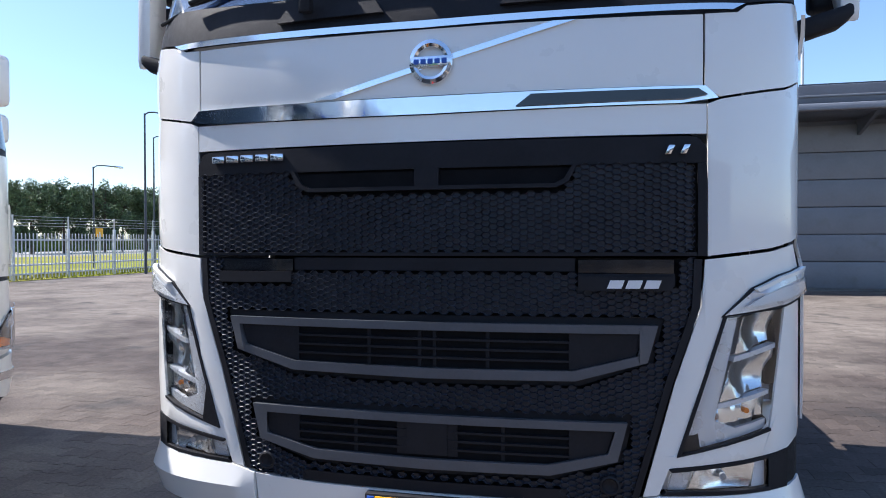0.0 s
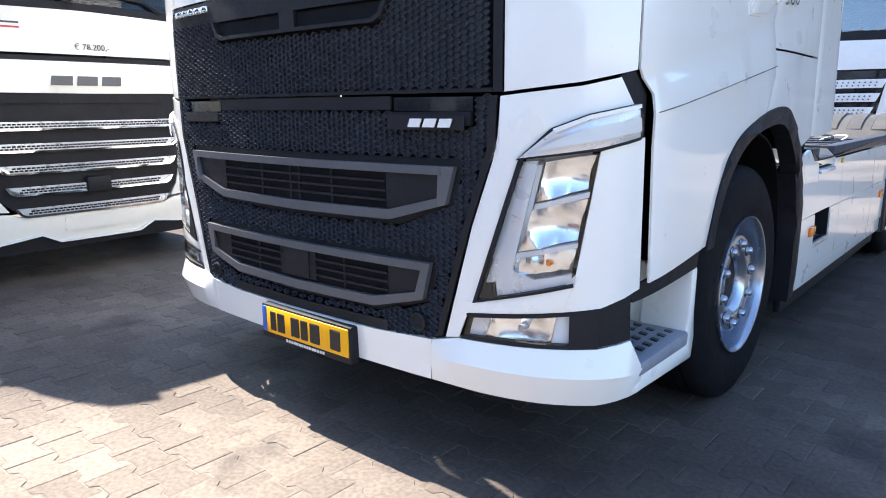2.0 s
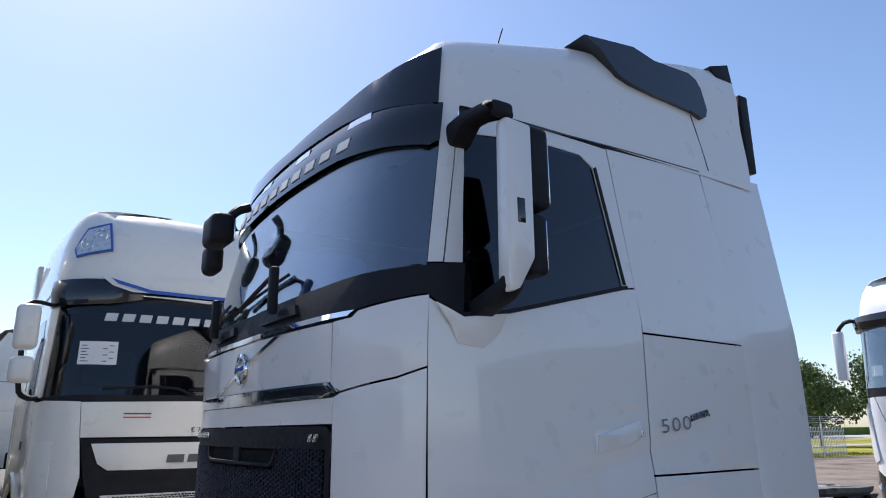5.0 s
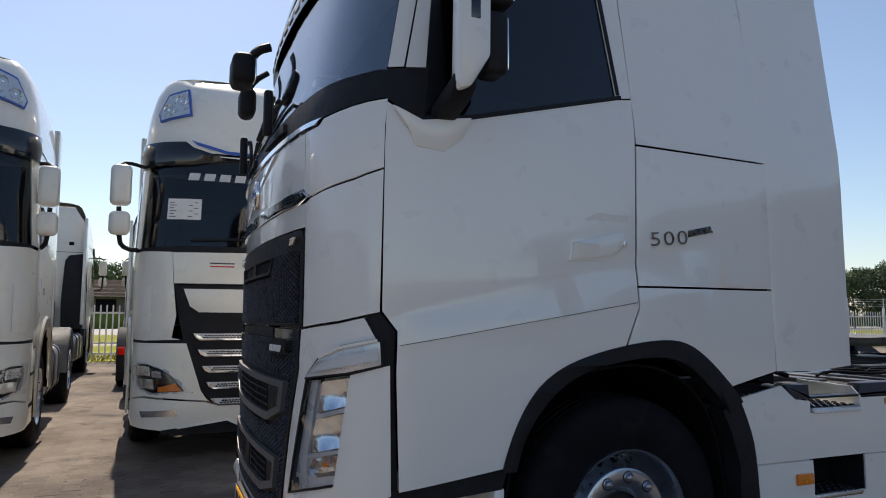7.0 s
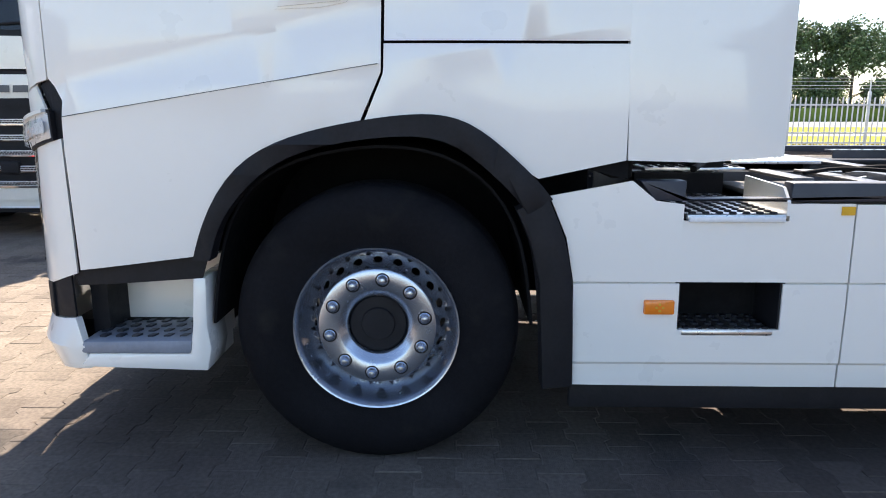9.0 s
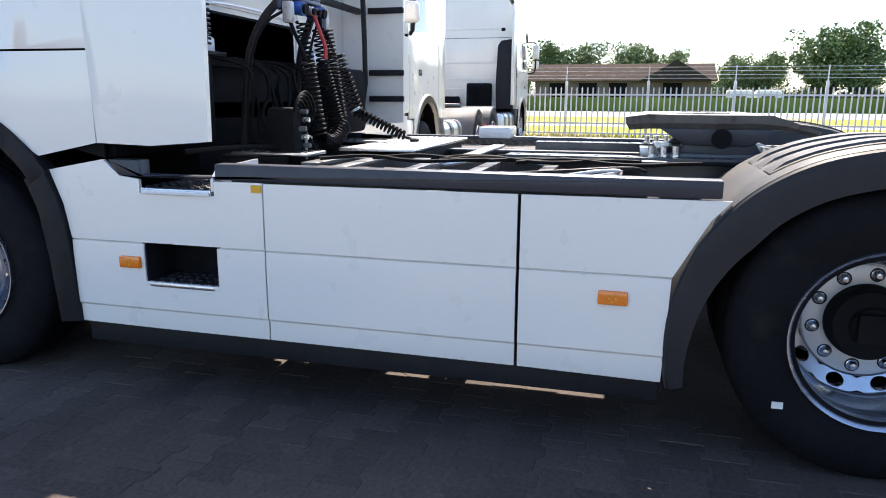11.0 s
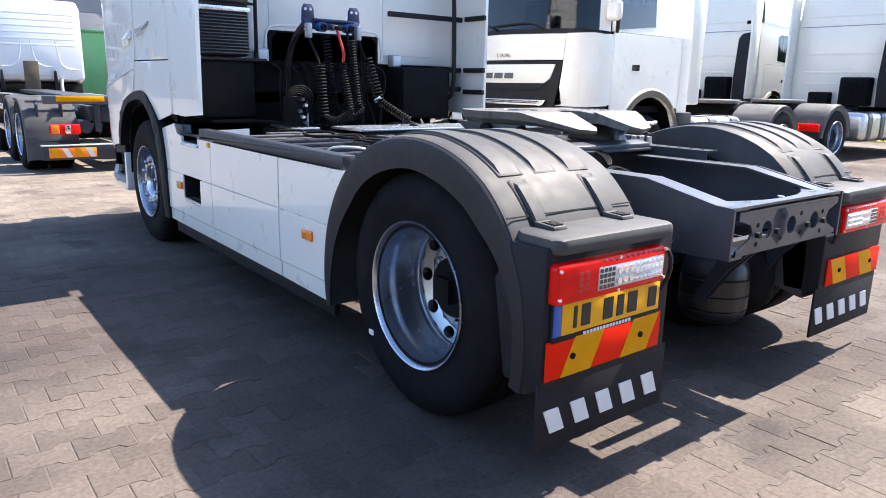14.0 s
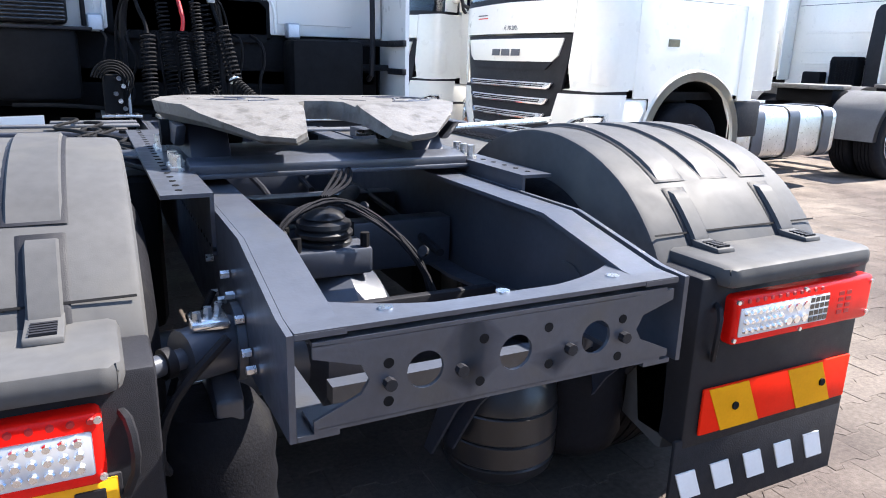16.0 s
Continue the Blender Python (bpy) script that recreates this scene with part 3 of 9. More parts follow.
# upper grille: frame, mesh and slot
part("grille_top_band", cab.skin(both([(0, 1.556), (0.90, 1.556), (0.90, 1.60), (0.88, 1.632), (0.85, 1.640), (0, 1.642)]), 0.004), BLACKP, truck)
for sg in (1, -1):
    part("grille_side_frame", cab.skin([(0.872, 1.262), (0.90, 1.262), (0.90, 1.555), (0.872, 1.555)], 0.006, flip=sg), BLACKP, truck)
part("grille_bottom_frame", cab.skin(both([(0, 1.262), (0.87, 1.262), (0.87, 1.274), (0, 1.274)]), 0.006), BLACKP, truck)
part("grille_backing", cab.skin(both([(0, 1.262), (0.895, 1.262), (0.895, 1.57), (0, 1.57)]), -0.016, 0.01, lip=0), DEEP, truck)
SLOT = both([(0, 1.484), (0.43, 1.487), (0.465, 1.505), (0.49, 1.548), (0, 1.548)])
bm = cab.skin(both([(0, 1.484), (0.43, 1.484), (0.47, 1.502), (0.497, 1.556), (0.482, 1.556), (0.455, 1.512), (0.425, 1.497), (0, 1.497)]), 0.016, 0.03)
part("slot_lip", bm, BLACKP, truck)
part("slot_divider", cab.skin(both([(0, 1.49), (0.042, 1.49), (0.042, 1.556), (0, 1.556)]), 0.008, 0.02), BLACKP, truck)
part("slot_back", cab.skin(SLOT, -0.008, 0.01, lip=0), DEEP, truck)


def inside(poly, s, z):
    hit = False
    for (a, b), (c, d) in zip(poly, poly[1:] + poly[:1]):
        if (b > z) != (d > z) and s < (c - a) * (z - b) / (d - b) + a:
            hit = not hit
    return hit


def honeycomb(region, holes, off=0.0, pitch=0.0345, rise=0.0146, deep=0.010):
    """A moulded mesh of long six-sided cells with raised webs and floors coloured dark for the shade inside."""
    vs, fs, floors = [], [], []
    zs = [p[1] for p in region]
    ss = [p[0] for p in region]
    z = min(zs) + rise * 0.4
    hexa = [(-0.5, 0), (-0.22, 0.66), (0.22, 0.66), (0.5, 0), (0.22, -0.66), (-0.22, -0.66)]
    while z < max(zs):
        n = int((max(ss) - min(ss)) / (pitch * 0.72)) + 1
        for k in range(n):
            c = min(ss) + k * pitch * 0.72
            zz = z + (rise * 0.66 if k % 2 else 0)
            if inside(region, c, zz) and not any(inside(h, c, zz) for h in holes):
                o = len(vs)
                for sc, d in ((1.02, -0.001), (0.96, 0.001), (0.89, 0.0), (0.84, -deep)):
                    for a, b in hexa:
                        vs.append(cab.at(c + a * pitch * sc, zz + b * rise * sc, off + d))
                for q in range(3):
                    for i in range(6):
                        j = (i + 1) % 6
                        fs.append((o + q * 6 + i, o + q * 6 + j, o + q * 6 + 6 + j, o + q * 6 + 6 + i))
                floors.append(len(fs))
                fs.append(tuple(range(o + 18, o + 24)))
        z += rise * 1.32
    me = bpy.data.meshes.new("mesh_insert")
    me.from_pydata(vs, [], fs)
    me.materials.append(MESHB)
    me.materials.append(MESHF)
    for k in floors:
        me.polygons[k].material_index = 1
    return me


UP = both([(0, 1.276), (0.868, 1.276), (0.868, 1.553), (0, 1.553)])
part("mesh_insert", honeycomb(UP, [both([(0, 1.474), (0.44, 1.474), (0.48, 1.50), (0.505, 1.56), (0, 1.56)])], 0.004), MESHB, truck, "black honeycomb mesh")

# lower grille with two framed air intakes
LOW = both([(0, 0.462), (0.5, 0.468), (0.69, 0.492), (0.795, 0.86), (0.878, 1.10), (0.885, 1.252), (0, 1.254)])
M1 = both([(0, 0.852), (0.49, 0.860), (0.715, 0.924), (0.747, 1.042), (0, 1.04)])
M1I = both([(0, 0.886), (0.483, 0.892), (0.684, 0.943), (0.707, 1.015), (0, 1.013)])
M2 = both([(0, 0.546), (0.41, 0.552), (0.622, 0.606), (0.653, 0.730), (0, 0.728)])
M2I = both([(0, 0.58), (0.403, 0.585), (0.592, 0.628), (0.615, 0.703), (0, 0.701)])
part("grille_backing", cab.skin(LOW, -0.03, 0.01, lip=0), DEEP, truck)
for sg in (1, -1):
    part("grille_edge", cab.skin([(0.885, 1.252), (0.878, 1.10), (0.795, 0.86), (0.69, 0.492), (0.668, 0.488), (0.772, 0.86), (0.853, 1.10), (0.86, 1.252)], 0.008, flip=sg), BLACKP, truck)
    part("towing_recess", cab.skin([(0.50, 1.168), (0.80, 1.165), (0.80, 1.205), (0.50, 1.205)], 0.012, 0.02, flip=sg), BLACKP, truck)
    part("towing_cover", cab.skin([(0.50, 1.208), (0.80, 1.206), (0.80, 1.25), (0.50, 1.25)], -0.004, 0.01, flip=sg), GLOSSB, truck)
part("grille_top_bar", cab.skin(both([(0, 1.212), (0.49, 1.212), (0.49, 1.255), (0, 1.255)]), 0.0), BLACKP, truck)


def grown(poly, d):
    cs, cz = 0.0, sum(p[1] for p in poly) / len(poly)
    zr = (max(p[1] for p in poly) - min(p[1] for p in poly)) / 2
    sr = max(p[0] for p in poly)
    return [(s * (1 + d / sr), cz + (z - cz) * (1 + d / zr)) for s, z in poly]


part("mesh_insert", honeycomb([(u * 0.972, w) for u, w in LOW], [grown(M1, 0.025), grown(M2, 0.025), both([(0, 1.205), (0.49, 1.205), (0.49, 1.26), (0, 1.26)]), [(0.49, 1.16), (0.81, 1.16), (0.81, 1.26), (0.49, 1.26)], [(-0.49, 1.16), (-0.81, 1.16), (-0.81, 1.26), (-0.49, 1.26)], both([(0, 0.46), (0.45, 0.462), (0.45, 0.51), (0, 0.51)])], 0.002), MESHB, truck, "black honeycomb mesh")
part("grille_lower_lip", cab.skin(both([(0, 0.463), (0.46, 0.468), (0.46, 0.505), (0, 0.50)]), 0.006), BLACKP, truck)
for outer, inner in ((M1, M1I), (M2, M2I)):
    h = len(outer) // 2
    half_o = [p for p in outer if p[0] >= 0]
    half_i = [p for p in inner if p[0] >= 0]
    part("recess_rim", cab.skin(grown(outer, 0.022), -0.006, 0.01), BLACKP, truck)
    for sg in (1, -1):
        part("intake_frame", cab.skin(half_o + half_i[::-1], 0.024, 0.03, 0.06, sg, 0.008), GREYP, truck, "dark grey moulded intake frame")
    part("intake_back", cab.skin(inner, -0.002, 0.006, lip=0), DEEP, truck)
    zlo, zhi = min(p[1] for p in inner), max(p[1] for p in inner)
    for k in range(3):
        z = zlo + (zhi - zlo) * (0.27 + 0.24 * k)
        part("intake_slat", cab.skin(both([(0, z - 0.004), (0.47, z - 0.003), (0.47, z + 0.004), (0, z + 0.004)]), 0.012, 0.016, lip=0.002), BLACKP, truck)
    for sg in (1, -1):
        for s in (0.2, 0.02) if outer is M1 else (0.25,):
            part("intake_rib", cab.skin([(s, zlo + 0.004), (s + 0.012, zlo + 0.004), (s + 0.012, zhi - 0.004), (s, zhi - 0.004)], 0.004, 0.01, flip=sg, lip=0.001), BLACKP, truck)
        w = [p for p in inner if p[0] > 0.45]
        part("intake_blank", cab.skin([(0.47, zlo + 0.008), *[(s - 0.004, z) for s, z in w if s > 0.48], (0.47, zhi)], 0.006, 0.008, flip=sg, lip=0.001), BLACKP, truck)
part("sensor_cover", cab.skin(both([(0, 0.592), (0.105, 0.592), (0.105, 0.708), (0, 0.708)]), 0.012, 0.02), BLACKP, truck)
part("sensor_face", cab.skin(both([(0, 0.594), (0.07, 0.594), (0.07, 0.706), (0, 0.706)]), 0.017, 0.01), BLACKP, truck)
part("dealer_plate", cab.skin([(0.50, 1.152), (0.79, 1.152), (0.79, 1.196), (0.50, 1.196)], 0.030, 0.006), BLACKP, truck)
for k in range(3):
    part("dealer_bar", cab.skin([(0.588 + k * 0.056, 1.160), (0.632 + k * 0.056, 1.160), (0.642 + k * 0.056, 1.186), (0.598 + k * 0.056, 1.186)], 0.034, 0.004, lip=0), PALE, truck)
for sg in (1, -1):
    bm = lathe([(0, 0.0), (-0.004, 0.026), (0.008, 0.032), (0.012, 0.026), (0.004, 0.02), (0.0, 0.0)], 20)
    bmesh.ops.rotate(bm, verts=bm.verts[:], matrix=Matrix.Rotation(radians(-90), 3, "Z"))
    p = cab.at(0.60 * sg, 0.527)
    part("tow_eye_cap", bm, BLACKP, truck, at=pose(p.x, p.y - 0.004, p.z))

# front number plate, its characters as plain bars
plate = part("number_plate", block(-0.265, 0.265, -0.03, 0.01, 0.395, 0.535, 0.006), BLACKP, truck, "yellow number plate in a black holder", at=pose(0.052, -0.007, -0.078))
part("plate_face", block(-0.228, 0.256, -0.035, -0.028, 0.421, 0.527, 0.004), PLATEY, plate)
part("plate_band", block(-0.256, -0.229, -0.035, -0.028, 0.421, 0.527, 0.003), PLATEB, plate)
for k, (a, b) in enumerate(((-0.2, -0.165), (-0.155, -0.11), (-0.07, -0.02), (-0.01, 0.03), (0.045, 0.1), (0.16, 0.215))):
    part("plate_bar", block(a, b, -0.0375, -0.034, 0.436, 0.512, 0.003, 1), INK, plate)
bm = bmesh.new()
for k in range(15):
    cube(bm, -0.11 + k * 0.0155, -0.099 + k * 0.0155, -0.0325, -0.029, 0.402, 0.413, 0.001, 1)
pieces("holder_bar", bm, PALE, plate)

# lamps
for sg in (1, -1):
    lamp = part("headlight", cab.skin([(0.955, 1.066), (1.183, 1.092), (1.116, 0.704), (0.812, 0.626)], -0.075, 0.02, 0.05, sg, 0), LAMPG, truck, "clear headlight with two reflectors and a silver bezel")
    part("lens", cab.skin([(0.957, 1.064), (1.184, 1.09), (1.117, 0.706), (0.814, 0.628)], 0.004, 0.004, 0.05, sg, 0.002), LENS, lamp).visible_shadow = False
    part("gasket", cab.skin([(0.953, 1.07), (0.806, 0.622), (1.121, 0.70), (1.119, 0.709), (0.822, 0.633), (0.963, 1.068)], 0.007, 0.02, 0.08, sg, 0.001), BLACKP, lamp)
    part("bezel", cab.skin([(0.962, 1.062), (1.008, 1.066), (0.93, 0.735), (1.0, 0.712), (1.116, 0.736), (1.114, 0.708), (0.820, 0.635)], -0.010, 0.02, 0.05, sg, 0.006), SILVERP, lamp)
    part("bezel_step", cab.skin([(0.985, 1.05), (1.02, 1.055), (0.945, 0.75), (0.905, 0.735)], -0.03, 0.02, 0.05, sg, 0.004), LAMPW, lamp)
    part("bezel_bar", cab.skin([(1.0, 0.940), (1.162, 0.978), (1.16, 0.962), (0.995, 0.922)], -0.012, 0.035, 0.05, sg, 0.004), SILVERP, lamp)
    part("bezel_bar", cab.skin([(0.945, 0.79), (1.132, 0.828), (1.13, 0.814), (0.94, 0.772)], -0.012, 0.035, 0.05, sg, 0.004), SILVERP, lamp)
    for quad, deep in (([(1.003, 0.946), (1.162, 0.984), (1.180, 1.084), (1.03, 1.062)], 0.045), ([(0.95, 0.794), (1.132, 0.832), (1.158, 0.958), (0.99, 0.92)], 0.05)):
        cs, cz = sum(p[0] for p in quad) / 4 + 0.02, sum(p[1] for p in quad) / 4
        part("reflector", cab.skin(quad, -0.018, 0.004, 0.014, sg, 0.003, lambda s, z, cs=cs, cz=cz, deep=deep: -deep + min(deep, 5.0 * (s - cs) ** 2 + 7.0 * (z - cz) ** 2)), REFL, lamp)
    part("turn_lamp", cab.skin([(0.91, 0.712), (1.117, 0.748), (1.130, 0.812), (0.938, 0.77)], -0.03, 0.006, 0.02, sg, 0.002, lambda s, z: 0.006 * math.sin(160 * s) * math.sin(170 * z)), REFL, lamp, "clear faceted turn lamp")
    p = cab.at(1.05, 0.765, -0.03)
    part("amber_bulb", rod((p.x * sg, p.y - 0.012, p.z), (p.x * sg, p.y + 0.01, p.z), 0.009, 14), ORANGE, lamp)
    drl = part("running_light", cab.skin([(0.955, 1.074), (1.05, 1.152), (1.15, 1.19), (1.285, 1.214), (1.297, 1.212), (1.302, 1.132), (1.18, 1.104)], 0.022, 0.06, 0.04, sg, 0.012), SILVERP, truck, "clear light bar over the headlight")
    part("lens", cab.skin([(0.985, 1.086), (1.06, 1.138), (1.15, 1.170), (1.292, 1.197), (1.296, 1.142), (1.18, 1.116)], 0.030, 0.004, 0.04, sg, 0.002), LENS, drl).visible_shadow = False
    part("gasket", cab.skin([(0.945, 1.068), (1.046, 1.160), (1.15, 1.199), (1.285, 1.224), (1.305, 1.218), (1.309, 1.124), (1.18, 1.095)], 0.010, 0.02, 0.05, sg, 0.002), BLACKP, drl)
    part("light_strip", cab.skin([(1.01, 1.098), (1.075, 1.135), (1.15, 1.160), (1.290, 1.186), (1.293, 1.150), (1.17, 1.124)], 0.0255, 0.003, 0.04, sg, 0.001), PALE, drl)
    part("cover", cab.skin([(1.05, 1.158), (1.15, 1.196), (1.288, 1.224), (1.29, 1.214), (1.15, 1.184), (1.06, 1.148)], 0.027, 0.03, 0.04, sg, 0.002), PAINT, drl)
    fog = part("fog_light", cab.skin([(0.786, 0.58), (1.197, 0.63), (1.194, 0.513), (0.764, 0.502)], -0.05, 0.01, 0.06, sg, 0), LAMPW, truck, "clear fog light in a silver housing")
    part("housing", cab.skin([(1.075, 0.606), (1.185, 0.62), (1.183, 0.522), (1.06, 0.519)], -0.01, 0.02, 0.05, sg, 0.008), LAMPW, fog)
    part("housing_fin", cab.skin([(0.80, 0.574), (0.86, 0.581), (0.84, 0.514), (0.783, 0.512)], -0.012, 0.02, 0.05, sg, 0.008), SILVERP, fog)
    part("lens", cab.skin([(0.79, 0.577), (1.195, 0.626), (1.192, 0.516), (0.769, 0.506)], 0.002, 0.004, 0.06, sg, 0.002), LENS, fog).visible_shadow = False
    part("gasket", cab.skin([(0.782, 0.583), (1.2, 0.633), (1.197, 0.51), (0.76, 0.5), (0.774, 0.512), (1.186, 0.522), (1.19, 0.62), (0.792, 0.573)], 0.005, 0.02, 0.1, sg, 0.001), BLACKP, fog)
    part("reflector", cab.skin([(0.865, 0.578), (1.072, 0.603), (1.058, 0.522), (0.845, 0.517)], -0.012, 0.004, 0.014, sg, 0.002, lambda s, z: -0.032 + min(0.032, 3.6 * (s - 0.965) ** 2 + 8.0 * (z - 0.556) ** 2)), REFL, fog)
    p = cab.at(0.965, 0.556, -0.03)
    part("fog_bulb", rod((p.x * sg, p.y - 0.012, p.z), (p.x * sg, p.y + 0.012, p.z), 0.011, 14), LAMPG, fog)

# cowl, windscreen and wipers
part("cowl", cab.skin(both([(0, 2.056), (1.02, 2.062), (1.30, 2.106), (1.42, 2.03), (1.452, 2.034), (1.452, 2.235), (1.285, 2.222), (0.8, 2.185), (0, 2.165)]), -0.002, 0.02), BLACKP, truck, "black cowl under the windscreen")
for s0, s1 in ((-0.55, -0.15), (0.25, 0.62)):
    part("cowl_vent", cab.skin([(s0, 2.085), (s1, 2.09), (s1 - 0.03, 2.135), (s0 + 0.03, 2.13)], 0.02, 0.03), BLACKP, truck)
screen = part("windscreen", cab.skin(both([(0, 2.165), (0.8, 2.185), (1.285, 2.215), (1.285, 2.93), (0.7, 2.985), (0, 3.0)]), -0.004, 0.008, 0.09, 1, 0), SCREEN, truck, "tinted windscreen that reflects the sky")
screen.visible_shadow = False
part("screen_band", cab.skin(both([(0, 2.80), (0.7, 2.79), (1.28, 2.74), (1.285, 2.93), (0.7, 2.985), (0, 3.0)]), -0.016, 0.003, 0.09, 1, 0), GLOSSB, truck)
part("visor", cab.skin(both([(0, 2.79), (0.7, 2.78), (1.24, 2.735), (1.285, 2.76), (1.285, 2.94), (0.7, 2.985), (0, 3.0)]), 0.016, 0.012, 0.06, 1, 0.008, lambda s, z: 0.014 * math.sin(math.pi * max(0.0, min(1.0, (3.0 - z) / 0.3)))), GLOSSB, truck, "smoked black sun visor with printed bars")
for k in range(11):
    s = -0.95 + k * 0.165
    part("banner_bar", cab.skin([(s, 2.815), (s + 0.10, 2.815), (s + 0.112, 2.862), (s + 0.012, 2.862)], 0.019, 0.004, 0.06, 1, 0, lambda s, z: 0.014 * math.sin(math.pi * max(0.0, min(1.0, (3.0 - z) / 0.3)))), GALV, truck)
for s in (-0.85, -0.28, 0.28, 0.85):
    part("marker_lamp", cab.skin([(s - 0.09, 2.918), (s + 0.09, 2.918), (s + 0.08, 2.955), (s - 0.08, 2.955)], 0.019, 0.01, 0.06, 1, 0.002, lambda s, z: 0.014 * math.sin(math.pi * max(0.0, min(1.0, (3.0 - z) / 0.3)))), REFL, truck)
for s, base in ((-0.45, 2.11), (0.42, 2.12)):
    pts = [cab.at(s, base, 0.03), cab.at(s + 0.02, base + 0.06, 0.07), cab.at(s + 0.03, base + 0.17, 0.07), cab.at(s - 0.06, base + 0.2, 0.045), cab.at(s - 0.5, base + 0.10, 0.03)]
    part("wiper_arm", tube(pts, 0.011, 8), BLACKP, truck)
    part("wiper_blade", tube([cab.at(s - 0.75, base + 0.075, 0.012), cab.at(s - 0.4, base + 0.125, 0.016), cab.at(s + 0.02, base + 0.175, 0.012)], 0.008, 6), BLACKP, truck)
    bm = block(-0.022, 0.022, -0.02, 0.02, -0.01, 0.2, 0.012)
    q = cab.at(s + 0.03, base, 0.05)
    part("wiper_post", bm, BLACKP, truck, at=pose(q.x, q.y, q.z))
part("screen_paper", cab.skin([(-0.98, 2.26), (-0.80, 2.26), (-0.80, 2.48), (-0.98, 2.48)], -0.014, 0.002, 0.1, 1, 0), PAPER, truck)

# doors, windows, sides
# a shoulder line runs back along the door: a shallow groove, then a band that leans to the sky
RIDGE, SEAM = ((1.32, 1.295), (2.40, 1.535)), ((1.34, 1.195), (2.38, 1.362))
CREASE = [((1.32, 1.325), (2.40, 1.565)), RIDGE, SEAM, ((1.34, 1.185), (2.38, 1.352))]


def shoulder(s, z):
    up = RIDGE[0][1] + (s - RIDGE[0][0]) * (RIDGE[1][1] - RIDGE[0][1]) / (RIDGE[1][0] - RIDGE[0][0])
    low = SEAM[0][1] + (s - SEAM[0][0]) * (SEAM[1][1] - SEAM[0][1]) / (SEAM[1][0] - SEAM[0][0])
    if z > up:
        d = -0.005 * max(0.0, 1 - (z - up) / 0.03)
    elif z > low:
        d = -0.005 + 0.025 * (up - z) / (up - low)
    else:
        d = 0.017
    return d * (1 - smooth01(2.45, 3.15, s))


def rounded(line):
    """A smooth curve through the points of a line."""
    P = [Vector(p) for p in line]
    P = [2 * P[0] - P[1]] + P + [2 * P[-1] - P[-2]]
    out = []
    for a, b, c, d in zip(P, P[1:], P[2:], P[3:]):
        for t in (0, 0.33, 0.67):
            q = 0.5 * ((2 * b) + (c - a) * t + (2 * a - 5 * b + 4 * c - d) * t * t + (3 * b - a - 3 * c + d) * t ** 3)
            out.append((q.x, q.y))
    out.append(tuple(P[-2]))
    for _ in range(5):
        out = out[:1] + [((a[0] + 2 * b[0] + c[0]) / 4, (a[1] + 2 * b[1] + c[1]) / 4) for a, b, c in zip(out, out[1:], out[2:])] + out[-1:]
    return out


